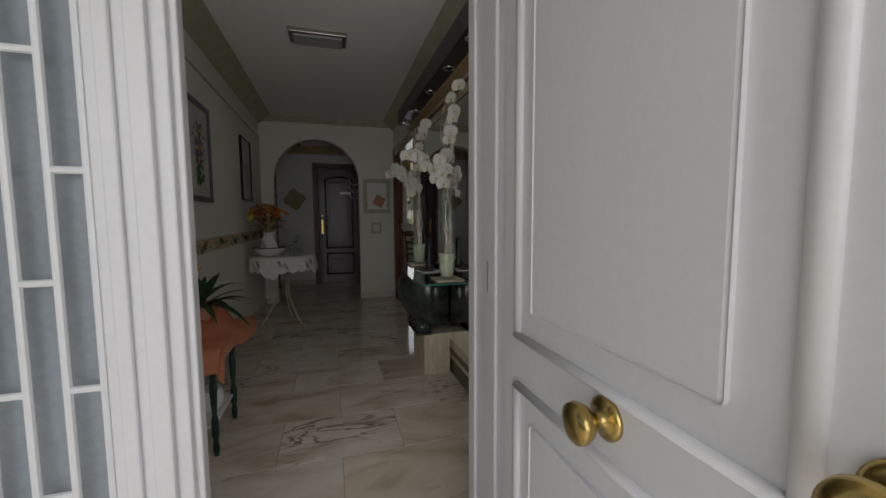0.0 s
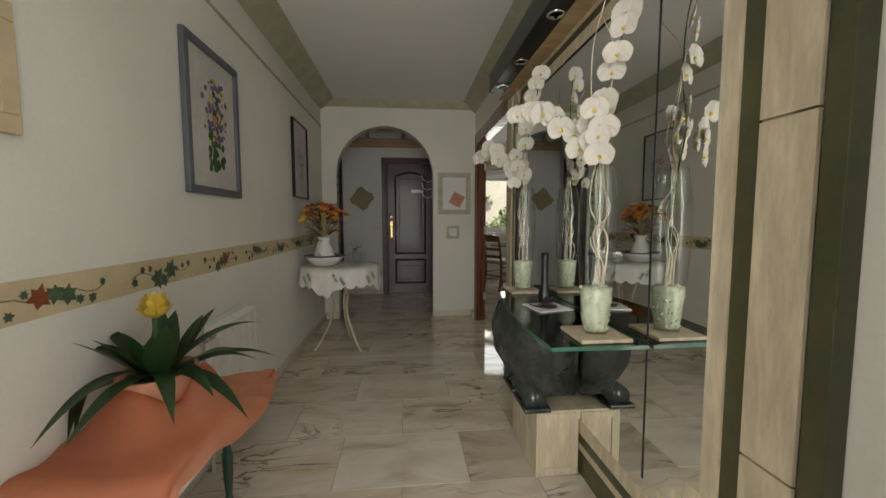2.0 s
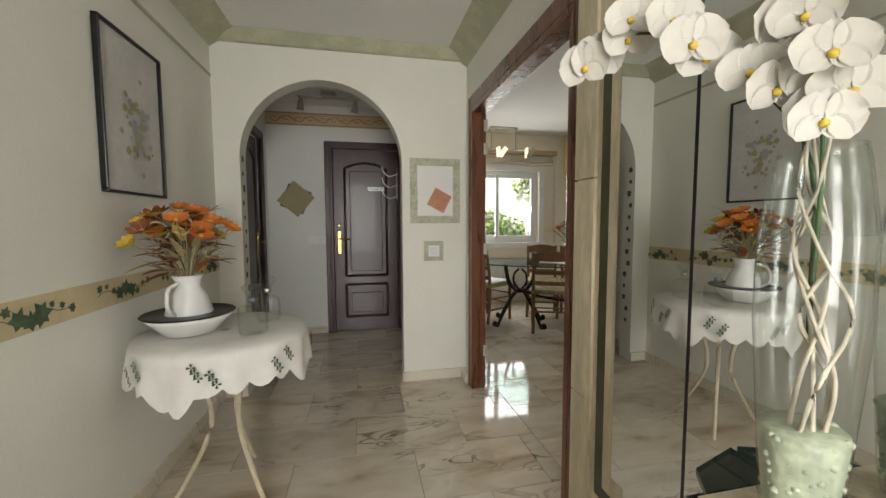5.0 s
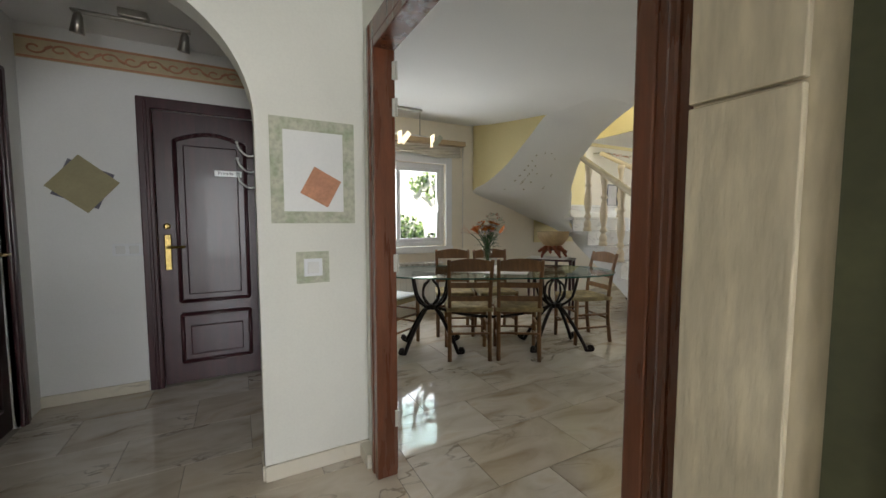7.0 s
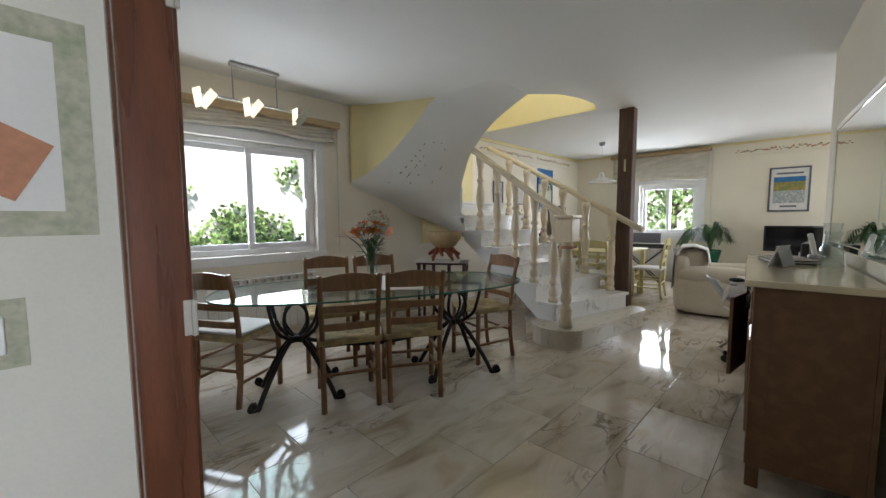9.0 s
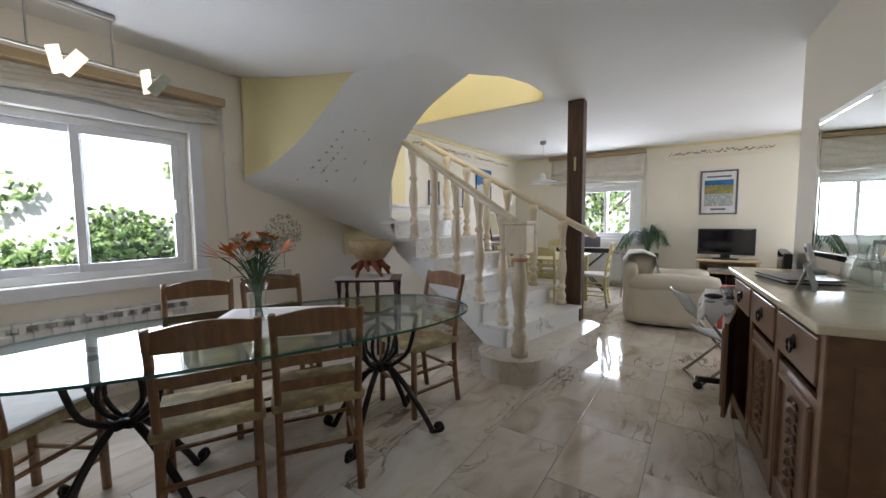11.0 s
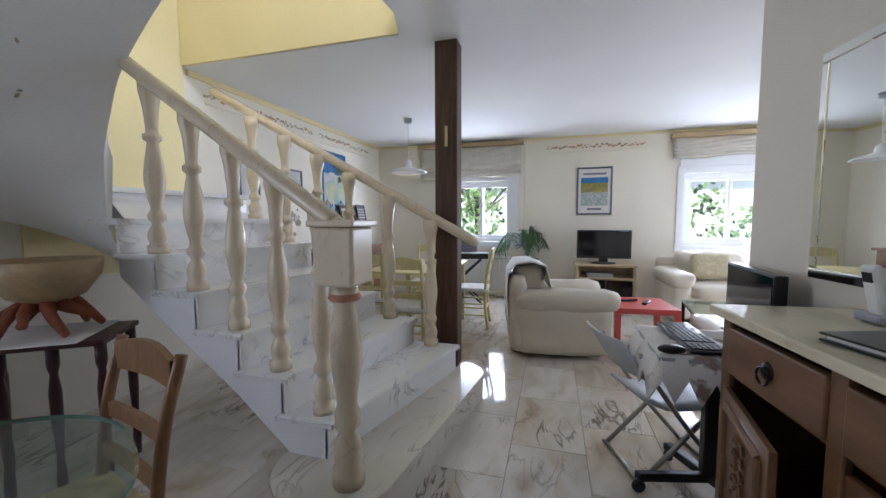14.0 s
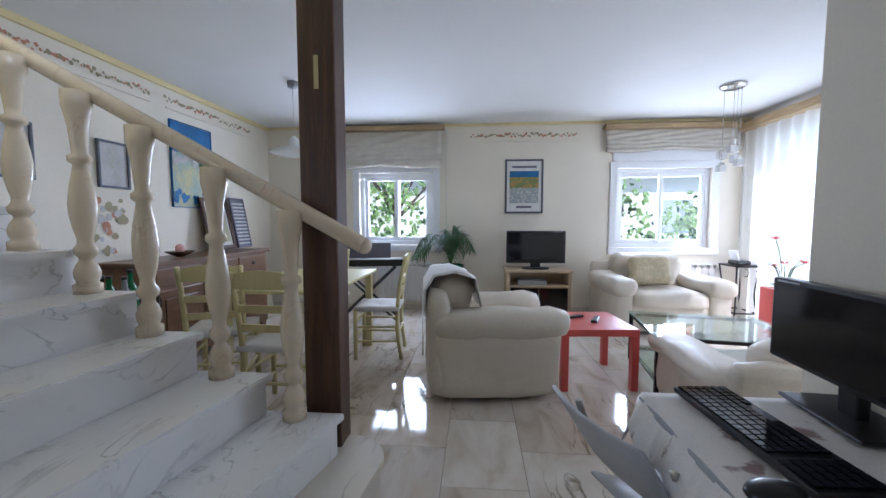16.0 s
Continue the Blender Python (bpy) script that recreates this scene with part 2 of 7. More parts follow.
M_BRASS = material("brass", (0.66, 0.48, 0.17), 0.25, metal=1.0, var=0.25, scale=20)
M_CHROME = material("chrome", (0.72, 0.72, 0.70), 0.15, metal=1.0, var=0.05)
M_STEEL = material("brushed_steel", (0.45, 0.43, 0.38), 0.35, metal=1.0, var=0.1)
M_PVC = material("white_window_frame", (0.82, 0.83, 0.84), 0.35, var=0.03, bump=0.02)
M_DOORWHITE = material("white_door_lacquer", (0.80, 0.80, 0.82), 0.38, var=0.04, scale=2, bump=0.03)
M_RAD = material("radiator_enamel", (0.80, 0.79, 0.74), 0.4, var=0.04, bump=0.02)
M_LEATHER = material("cream_leather", (0.74, 0.67, 0.55), 0.45, var=0.10, scale=3, fine=90, bump=0.35)
M_RED = material("coral_lacquer", (0.66, 0.10, 0.085), 0.35, var=0.06, bump=0.02)
M_YELLOWWOOD = material("pale_yellow_wood", (0.70, 0.62, 0.30), 0.45, var=0.1, scale=6, stretch=(5, 5, 1))
M_PINE = material("pale_birch_wood", (0.62, 0.48, 0.30), 0.45, var=0.15, scale=5, stretch=(1, 6, 6))
M_BLACK = material("black_plastic", (0.012, 0.012, 0.013), 0.3, var=0.1, bump=0.03)
M_SCREEN = material("dark_screen", (0.006, 0.006, 0.008), 0.08, var=0.05, bump=0)
M_GREY = material("grey_plastic", (0.36, 0.37, 0.38), 0.4, var=0.05, bump=0.03)
M_TRAV = material("travertine", (0.68, 0.59, 0.42), 0.45, var=0.22, scale=7, fine=30, bump=0.3, stretch=(3, 3, 0.6))
M_OLIVE = material("olive_stone", (0.085, 0.085, 0.04), 0.35, var=0.2, scale=8)
M_CONSOLE = material("dark_green_marble", (0.018, 0.024, 0.022), 0.15, var=0.5, scale=10, second=(0.06, 0.07, 0.06), mix=(0.3, 0.75))
M_LINEN = material("white_cloth", (0.80, 0.78, 0.74), 0.85, var=0.08, scale=12, fine=200, bump=0.3)
M_BLIND = material("roman_blind_cloth", (0.66, 0.62, 0.53), 0.85, var=0.1, scale=10, fine=200, bump=0.3)
M_PELMET = material("pelmet_wood", (0.50, 0.36, 0.19), 0.5, var=0.2, scale=5, stretch=(1, 5, 5))
M_ORGANZA = sheer("coral_organza", (0.78, 0.30, 0.17), 0.15)
M_SHEER = sheer("white_voile", (0.88, 0.88, 0.86), 0.25)
M_LEAF = material("dark_leaf", (0.030, 0.075, 0.022), 0.4, var=0.4, scale=8)
M_FERN = material("fern_leaf", (0.05, 0.14, 0.03), 0.5, var=0.4, scale=8)
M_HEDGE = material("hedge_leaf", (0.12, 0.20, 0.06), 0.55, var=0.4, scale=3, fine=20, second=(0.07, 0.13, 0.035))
M_BARK = material("bark", (0.12, 0.08, 0.05), 0.9, var=0.4)
M_PETAL = material("white_petal", (0.60, 0.58, 0.52), 0.6, var=0.06, scale=20)
M_ORANGE = material("orange_petal", (0.80, 0.25, 0.05), 0.6, var=0.25, scale=20)
M_GOLDPETAL = material("yellow_petal", (0.82, 0.58, 0.08), 0.6, var=0.2, scale=20)
M_PINK = material("pink_petal", (0.78, 0.42, 0.38), 0.6, var=0.2, scale=20)
M_RUST = material("rust_leaf", (0.32, 0.085, 0.03), 0.6, var=0.3, scale=20)
M_TWIG = material("pale_twig", (0.70, 0.63, 0.50), 0.7, var=0.2, scale=20)
M_GEL = material("pale_green_pebbles", (0.64, 0.70, 0.52), 0.35, var=0.25, scale=40, fine=90, bump=0.6)
M_CERAMIC = material("white_ceramic", (0.80, 0.80, 0.78), 0.15, var=0.03, bump=0)
M_BLUE = material("blue_grey_frame", (0.13, 0.145, 0.17), 0.45, var=0.15, scale=12)
M_MAT = material("picture_mount", (0.60, 0.58, 0.52), 0.7, var=0.08, scale=5)
M_BAND = material("ochre_band", (0.66, 0.55, 0.34), 0.75, var=0.12, scale=4, fine=40)
M_STENCIL = material("green_stencil", (0.10, 0.16, 0.085), 0.75, var=0.35, scale=25)
M_TERRA = material("terracotta_paint", (0.62, 0.30, 0.18), 0.75, var=0.15, scale=15)
M_SAGE = material("sage_sponged_paint", (0.42, 0.46, 0.32), 0.75, var=0.35, scale=14, fine=50, second=(0.56, 0.56, 0.44))
M_KHAKI = material("khaki_paint", (0.40, 0.35, 0.20), 0.7, var=0.1)
M_DUSK = material("grey_violet_paint", (0.17, 0.16, 0.20), 0.7, var=0.1)
M_CLEAR = glass("clear_glass", (0.97, 0.99, 0.98))
M_PANE = glass("window_glass", (0.98, 1.0, 0.99))
M_TABLEGLASS = glass("table_glass", (0.82, 0.91, 0.88))
M_GLASSEDGE = material("green_glass_edge", (0.05, 0.16, 0.12), 0.1, bump=0)
M_DARKGLASS = glass("smoked_glass", (0.25, 0.30, 0.28))
M_FROST = material("frosted_grey_glass", (0.34, 0.38, 0.41), 0.22, var=0.15, scale=1.5, bump=0)
M_MIRROR = material("mirror_silver", (0.86, 0.88, 0.86), 0.01, metal=1.0, var=0.0, bump=0)
M_MIRROR.node_tree.nodes["Principled BSDF"].inputs["Roughness"].default_value = 0.0
for link in list(M_MIRROR.node_tree.links):
    if link.to_socket.name == "Roughness":
        M_MIRROR.node_tree.links.remove(link)
M_GRASS = material("lawn", (0.07, 0.12, 0.035), 0.9, var=0.4, scale=2)
M_STUCCO = material("white_stucco", (0.80, 0.76, 0.68), 0.85, var=0.08, scale=2)
M_LAMPGLASS = glow("lit_lamp_glass", (1.0, 0.86, 0.60), 0.55)

# ---- mesh helpers ----


def obj(name, bm, mats, parent=None, smooth=False, at=None):
    me = bpy.data.meshes.new(name)
    bmesh.ops.recalc_face_normals(bm, faces=bm.faces)
    bm.to_mesh(me)
    bm.free()
    for m in (mats if isinstance(mats, (list, tuple)) else [mats]):
        me.materials.append(m)
    if smooth:
        for p in me.polygons:
            p.use_smooth = True
    ob = new(name, me)
    if at is not None:
        ob.matrix_basis = at
    if parent is not None:
        ob.parent = parent
    return ob


def add_box(bm, x0, x1, y0, y1, z0, z1, bevel=0.0, m=None, mat=0):
    vs = bmesh.ops.create_cube(bm, size=1.0)["verts"]
    mt = Matrix.Translation(((x0 + x1) / 2, (y0 + y1) / 2, (z0 + z1) / 2)) @ Matrix.Diagonal((abs(x1 - x0), abs(y1 - y0), abs(z1 - z0), 1))
    bmesh.ops.transform(bm, verts=vs, matrix=mt)
    es = list({e for v in vs for e in v.link_edges})
    fs = {f for v in vs for f in v.link_faces}
    if bevel:
        r = bmesh.ops.bevel(bm, geom=es, offset=bevel, segments=2, affect="EDGES", profile=0.5)
        vs = r["verts"]
        fs = set(r["faces"]) | {f for v in vs for f in v.link_faces}
    vv = list({v for f in fs for v in f.verts})
    if m is not None:
        bmesh.ops.transform(bm, verts=vv, matrix=m)
    for f in fs:
        f.material_index = mat


def box(name, x0, x1, y0, y1, z0, z1, mat, parent=None, bevel=0.0, m=None, at=None):
    bm = bmesh.new()
    add_box(bm, x0, x1, y0, y1, z0, z1, bevel, m)
    return obj(name, bm, mat, parent, at=at)


def add_lathe(bm, profile, n=20, m=None, mat=0):
    """Turns (radius, height) pairs round z."""
    rings = []
    for r, z in profile:
        rings.append([bm.verts.new((r * math.cos(2 * math.pi * i / n), r * math.sin(2 * math.pi * i / n), z)) for i in range(n)])
    fs = []
    for a, b in zip(rings, rings[1:]):
        for i in range(n):
            fs.append(bm.faces.new((a[i], a[(i + 1) % n], b[(i + 1) % n], b[i])))
    fs.append(bm.faces.new(rings[0][::-1]))
    fs.append(bm.faces.new(rings[-1]))
    for f in fs:
        f.material_index = mat
    if m is not None:
        bmesh.ops.transform(bm, verts=[v for r in rings for v in r], matrix=m)


def lathe(name, profile, mat, parent=None, n=20, m=None, at=None):
    bm = bmesh.new()
    add_lathe(bm, profile, n, m)
    return obj(name, bm, mat, parent, True, at)


def spline(pts, n=8):
    """A smooth line through the points (Catmull-Rom)."""
    p = [Vector(q) for q in pts]
    p = [2 * p[0] - p[1]] + p + [2 * p[-1] - p[-2]]
    out = []
    for i in range(1, len(p) - 2):
        for k in range(n):
            t = k / n
            a, b, c, d = p[i - 1:i + 3]
            out.append(0.5 * (2 * b + (c - a) * t + (2 * a - 5 * b + 4 * c - d) * t * t + (3 * b - a - 3 * c + d) * t ** 3))
    return out + [p[-2]]


def add_tube(bm, pts, radius, n=8, mat=0, taper=1.0, flat=1.0):
    """A round bar along the points."""
    pts = [Vector(q) for q in pts]
    rings = []
    up = Vector((0, 0, 1))
    for i, p in enumerate(pts):
        d = (pts[min(i + 1, len(pts) - 1)] - pts[max(i - 1, 0)]).normalized()
        s = d.cross(up if abs(d.dot(up)) < 0.95 else Vector((1, 0, 0))).normalized()
        u = s.cross(d).normalized()
        r = radius * (1 + (taper - 1) * i / max(1, len(pts) - 1))
        rings.append([bm.verts.new(p + s * r * math.cos(2 * math.pi * k / n) + u * r * flat * math.sin(2 * math.pi * k / n)) for k in range(n)])
    for a, b in zip(rings, rings[1:]):
        for k in range(n):
            bm.faces.new((a[k], a[(k + 1) % n], b[(k + 1) % n], b[k])).material_index = mat
    bm.faces.new(rings[0][::-1]).material_index = mat
    bm.faces.new(rings[-1]).material_index = mat


def tube(name, pts, radius, mat, parent=None, n=8, taper=1.0, flat=1.0):
    bm = bmesh.new()
    add_tube(bm, pts, radius, n, 0, taper, flat)
    return obj(name, bm, mat, parent, True)


def add_loft(bm, rows, mat=0, close=False):
    vs = [[bm.verts.new(p) for p in r] for r in rows]
    for a, b in zip(vs, vs[1:]):
        n = len(a)
        for i in range(n if close else n - 1):
            bm.faces.new((a[i], a[(i + 1) % n], b[(i + 1) % n], b[i])).material_index = mat
    return vs


def add_prism(bm, pts, z0, z1, mat=0):
    """A flat outline (x, y) raised from z0 to z1."""
    a = [bm.verts.new((x, y, z0)) for x, y in pts]
    b = [bm.verts.new((x, y, z1)) for x, y in pts]
    fs = [bm.faces.new(a[::-1]), bm.faces.new(b)]
    for i in range(len(a)):
        fs.append(bm.faces.new((a[i], a[(i + 1) % len(a)], b[(i + 1) % len(a)], b[i])))
    for f in fs:
        f.material_index = mat


def empty(name, at, label, category, group=""):
    ob = new(name)
    ob.matrix_basis = at
    ob.empty_display_size = 0.1
    return tagged(ob, label, category, group)


def wall(name, axis, at, thick, a0, a1, z0, z1, mat, openings=()):
    """A wall along y (axis 'x', at x) or along x (axis 'y', at y), thick away from at, with openings (a0, a1, z0, z1)."""
    bm = bmesh.new()
    cuts = sorted({a0, a1, *[o[0] for o in openings], *[o[1] for o in openings]})
    for p, q in zip(cuts, cuts[1:]):
        spans, z = [], z0
        for o in sorted([o for o in openings if o[0] <= p and o[1] >= q], key=lambda o: o[2]):
            if o[2] > z:
                spans.append((z, o[2]))
            z = o[3]
        if z < z1:
            spans.append((z, z1))
        for s0, s1 in spans:
            if axis == "x":
                add_box(bm, at, at + thick, p, q, s0, s1)
            else:
                add_box(bm, p, q, at, at + thick, s0, s1)
    bmesh.ops.remove_doubles(bm, verts=bm.verts, dist=0.0005)
    return tagged(obj(name, bm, mat), kind="structure")

# ---- structure ----
H, HALLH = 2.51, 2.47


def slab(name, x0, x1, y0, y1, z0, z1, mat):
    return tagged(box(name, x0, x1, y0, y1, z0, z1, mat), kind="structure")


wall("wall_hall_west", "x", -0.69, -0.2, 1.05, 5.52, 0, 2.7, M_HALL)
wall("wall_vestibule_west", "x", -0.69, -0.2, 5.52, 7.2, 0, 2.7, M_WHITE, [(6.12, 6.72, 0, 2.06)])
wall("wall_hall_east", "x", 1.05, 0.065, 1.05, 5.66, 0, 2.7, M_HALL, [(4.0, 5.30, 0, 2.0)])
wall("wall_vestibule_north", "y", 6.99, 0.2, -0.89, 1.2, 0, 2.7, M_WHITE, [(-0.03, 0.66, 0, 2.0)])
wall("wall_vestibule_east", "x", 1.05, 0.15, 5.66, 6.99, 0, 2.7, M_WHITE)
wall("wall_dining_west", "x", 1.20, -0.01, 5.66, 8.12, 0, 2.7, M_CREAM)
wall("wall_north", "y", 8.12, 0.28, 1.05, 9.45, 0, 5.2, M_CREAM, [(1.64, 2.92, 0.90, 1.97)])
wall("wall_east", "x", 9.21, 0.26, 1.5, 8.12, 0, 2.7, M_CREAM, [(5.80, 6.82, 0.90, 1.88), (2.23, 3.40, 0.88, 1.90)])
wall("wall_south", "y", 1.72, -0.22, 5.05, 9.47, 0, 2.7, M_CREAM, [(6.3, 8.9, 0, 2.25)])
tagged(box("wall_sideboard", -4.165, 0.0, -0.15, 0.0, 0, 2.7, M_CREAM, at=pose(5.268, 4.222, 0, 0, 0, 5.3)), kind="structure")
slab("wall_stairwell_east", 5.500, 5.519, 6.20, 8.10, 2.515, 4.99, M_YELLOW)
wall("wall_pier", "x", 5.12, 0.15, 1.72, 4.06, 0, 2.7, M_CREAM)

# wall with the round arch
bm = bmesh.new()
X0, X1, CX, R, ZS = -0.69, 1.05, 0.012, 0.545, 1.65
add_box(bm, X0, CX - R, 5.52, 5.66, 0, 2.7)
add_box(bm, CX + R, X1, 5.52, 5.66, 0, 2.7)
arc = [(CX - R * math.cos(math.pi * i / 28), ZS + R * math.sin(math.pi * i / 28)) for i in range(29)]
for (xa, za), (xb, zb) in zip(arc, arc[1:]):
    q = [bm.verts.new((x, y, z)) for y in (5.52, 5.66) for x, z in ((xa, za), (xb, zb), (xb, 2.7), (xa, 2.7))]
    for f in ((0, 1, 2, 3), (7, 6, 5, 4), (0, 4, 5, 1)):
        bm.faces.new([q[i] for i in f])
tagged(obj("wall_arch", bm, M_HALL), kind="structure")

# ceilings


slab("ceiling_hall", -0.69, 1.05, 1.05, 5.52, HALLH, 2.66, M_CEIL)
slab("ceiling_vestibule", -0.69, 1.05, 5.66, 6.99, 2.44, 2.66, M_CEIL)
bm = bmesh.new()
hole = [(5.52, 8.12), (5.52, 6.20), (5.25, 6.12), (4.95, 6.14), (4.66, 6.24), (4.42, 6.47), (3.83, 6.45), (3.83, 7.19), (3.60, 7.72), (3.36, 8.12)]
outline = [(1.115, 8.12), (1.115, 3.78), (5.27, 4.10), (5.27, 1.72), (9.21, 1.72), (9.21, 8.12)]
ring = outline + hole
for z, flip in ((H, True), (H + 0.24, False)):
    vs = [bm.verts.new((x, y, z)) for x, y in ring]
    if flip:
        bm.faces.new(vs[::-1])
bm.verts.ensure_lookup_table()
n = len(ring)
for i in range(n):
    bm.faces.new((bm.verts[i], bm.verts[(i + 1) % n], bm.verts[n + (i + 1) % n], bm.verts[n + i]))
bmesh.ops.triangulate(bm, faces=bm.faces)
tagged(obj("ceiling_living", bm, M_CEIL), kind="structure")
slab("ceiling_stairwell", 2.9, 6.2, 5.2, 8.12, 5.0, 5.2, M_CEIL)
# unseen slab added to keep direct sun out of the landing opening
slab("landing_sun_blocker", 2.8, 6.2, 3.9, 5.195, 4.95, 5.08, M_STUCCO)
# unseen upper walls; the south opening is added to let the landing fill in
wall("wall_landing_east", "x", 6.0, 0.15, 5.2, 8.12, 2.75, 5.0, M_YELLOW)
wall("wall_landing_west", "x", 3.05, -0.15, 5.2, 8.12, 2.75, 5.0, M_YELLOW)
wall("wall_landing_south", "y", 5.35, -0.15, 3.05, 6.0, 2.75, 5.0, M_YELLOW, [(3.4, 5.0, 3.5, 4.8)])
slab("wall_stairwell_lining", 3.36, 4.45, 8.105, 8.118, 1.66, 5.0, M_YELLOW)
slab("wall_stair_lining", 4.45, 5.52, 8.105, 8.118, 0.9, 5.0, M_YELLOW)

# coves of the hall ceiling
bm = bmesh.new()
for xw, xi in ((-0.688, -0.53), (1.048, 0.90)):
    prof = [(xw, 2.36), (xw + (xi - xw) * 0.25, 2.385), (xw + (xi - xw) * 0.7, 2.44), (xi, 2.462), (xi, HALLH - 0.001), (xw, HALLH - 0.001)]
    add_loft(bm, [[(x, y, z) for x, z in prof] for y in (1.05, 5.518)], close=True)
prof = [(5.518, 2.395), (5.50, 2.40), (5.47, 2.44), (5.45, HALLH - 0.001), (5.518, HALLH - 0.001)]
add_loft(bm, [[(x, y, z) for y, z in prof] for x in (-0.688, 1.048)], close=True)
tagged(obj("trim_hall_cove", bm, M_GREENMOULD), kind="structure")
slab("trim_hall_rail", -0.69, -0.682, 2.0, 5.51, 2.165, 2.18, M_GREENMOULD)

# baseboards
bm = bmesh.new()
for b in ((-0.69, -0.675, 1.1, 5.52), (-0.69, CX - R, 5.505, 5.52), (CX + R, 1.05, 5.505, 5.52), (-0.69, -0.03 - 0.09, 6.975, 6.99), (-0.69, -0.675, 5.66, 6.03),
          (CX + R - 0.012, CX + R - 0.0, 5.52, 5.66), (1.2, 1.215, 5.66, 8.12), (1.2, 4.4, 8.105, 8.12), (5.6, 9.21, 8.105, 8.12), (9.195, 9.21, 1.72, 8.12), (5.27, 5.285, 1.72, 4.2)):
    add_box(bm, *b, 0.001, 0.075, 0.003)
tagged(obj("baseboard", bm, M_SLAB), kind="structure")
slab("baseboard_dark", 1.0, 1.05, 5.38, 5.519, 0.001, 0.07, M_SLAB)

# floor bed under the tiles, garden ground, unseen porch
slab("floor", -0.9, 9.45, 1.0, 8.4, -0.20, -0.004, M_JOINT)
bm = bmesh.new()
g = 400
for quad in (((-g, -g), (g, -g), (g, g), (-g, g)),):
    bm.faces.new([bm.verts.new((x, y, -0.25)) for x, y in quad])
tagged(obj("ground", bm, M_GRASS), kind="structure")
slab("porch_floor", -2.5, 3.0, -2.5, 1.0, -0.24, -0.005, M_SLAB)
# unseen roof slab added to shield the entrance from direct sun
slab("porch_sun_shield", -2.5, 1.15, -1.6, 0.9, 2.75, 2.9, M_STUCCO)
bm = bmesh.new()
add_box(bm, -0.9, -0.69, 0.98, 1.12, 0, 2.9)
add_box(bm, -0.69, 1.2, 0.98, 1.12, 2.26, 2.9)
add_box(bm, 0.80, 1.2, 0.98, 1.05, 0, 2.26)
tagged(obj("wall_entrance", bm, M_STUCCO), kind="structure")

# ---- stairs ----
RISE = 0.182
stairs = empty("staircase", pose(0, 0, 0), "white marble staircase with turned cream marble balusters", "staircase")
LEFT = [6.12, 6.35, 6.59, 6.84, 7.09, 7.34, 7.58]
RIGHT = [5.83, 6.14, 6.44, 6.69, 6.95, 7.22, 7.50]
XL, XR = 4.43, 5.60


def step_outline(i, nose=0.03):
    xr = XR + 0.03 - 0.02 * i
    return [(XL, LEFT[i] - nose), (xr, RIGHT[i] - nose), (xr, RIGHT[i] + 0.36), (XL, LEFT[i] + 0.28)]


for i in range(7):
    z = RISE * (i + 2)
    bm = bmesh.new()
    add_prism(bm, step_outline(i), z - 0.032, z)
    bmesh.ops.bevel(bm, geom=[e for e in bm.edges], offset=0.006, segments=2, affect="EDGES")
    obj("tread", bm, M_STAIR, stairs)
    bm = bmesh.new()
    xr = XR + 0.012 - 0.02 * i
    add_prism(bm, [(XL + 0.02, LEFT[i]), (xr, RIGHT[i]), (xr, RIGHT[i] + 0.02), (XL + 0.02, LEFT[i] + 0.02)], z - RISE, z - 0.033)
    obj("riser", bm, M_STAIR, stairs)
# rounded first slab
bm = bmesh.new()
pts = [(5.66, 6.05)]
for a in range(0, 91, 15):
    pts.append((5.56 + 0.20 * math.cos(radians(-a + 10)), 5.83 + 0.20 * math.sin(radians(-a + 10))))
for a in range(-110, -281, -17):
    pts.append((4.45 + 0.28 * math.cos(radians(a)), 6.06 + 0.28 * math.sin(radians(a))))
pts += [(4.43, 6.45)]
add_prism(bm, pts, 0.0, RISE - 0.03)
add_prism(bm, [(5.02 + (x - 5.02) * 1.018, 6.05 + (y - 6.05) * 1.035) for x, y in pts], RISE - 0.029, RISE)
obj("base_slab", bm, M_SLAB, stairs)
# white stringer, its lower edge rising under the flight
lower = [(6.14, 0.0), (6.34, 0.19), (6.65, 0.45), (7.0, 0.70), (7.35, 0.97), (7.44, 1.14)]


def under(y):
    for (ya, za), (yb, zb) in zip(lower, lower[1:]):
        if y <= yb:
            return max(0.0, za + (zb - za) * (y - ya) / (yb - ya))
    return lower[-1][1]


bm = bmesh.new()
cuts = [6.10] + [LEFT[i] + 0.01 for i in range(6)]
for k, (ya, yb) in enumerate(zip(cuts, cuts[1:])):
    top = RISE * (k + 1) - 0.034
    for j in range(3):
        y0, y1 = ya + (yb - ya) * j / 3, ya + (yb - ya) * (j + 1) / 3
        z0, z1 = (max(0.0, under(y)) if y > 6.14 else 0.0 for y in (y0, y1))
        q = [bm.verts.new(v) for x in (4.45, 4.56) for v in ((x, y0, z0), (x, y1, z1), (x, y1, top), (x, y0, top))]
        for f in ((0, 1, 2, 3), (7, 6, 5, 4), (0, 4, 5, 1), (3, 2, 6, 7), (0, 3, 7, 4), (1, 5, 6, 2)):
            bm.faces.new([q[i] for i in f])
obj("stringer", bm, M_WHITE, stairs)
# sloping underside of the straight flight
bm = bmesh.new()
add_loft(bm, [[(x, y, z) for y, z in lower + [(7.6, 1.30), (8.118, 1.30)]] for x in (4.56, 5.58)])
add_loft(bm, [[(x, y, z + 0.12) for y, z in lower + [(7.6, 1.30), (8.118, 1.30)]] for x in (4.56, 5.58)])
obj("flight_underside", bm, M_WHITE, stairs, True)
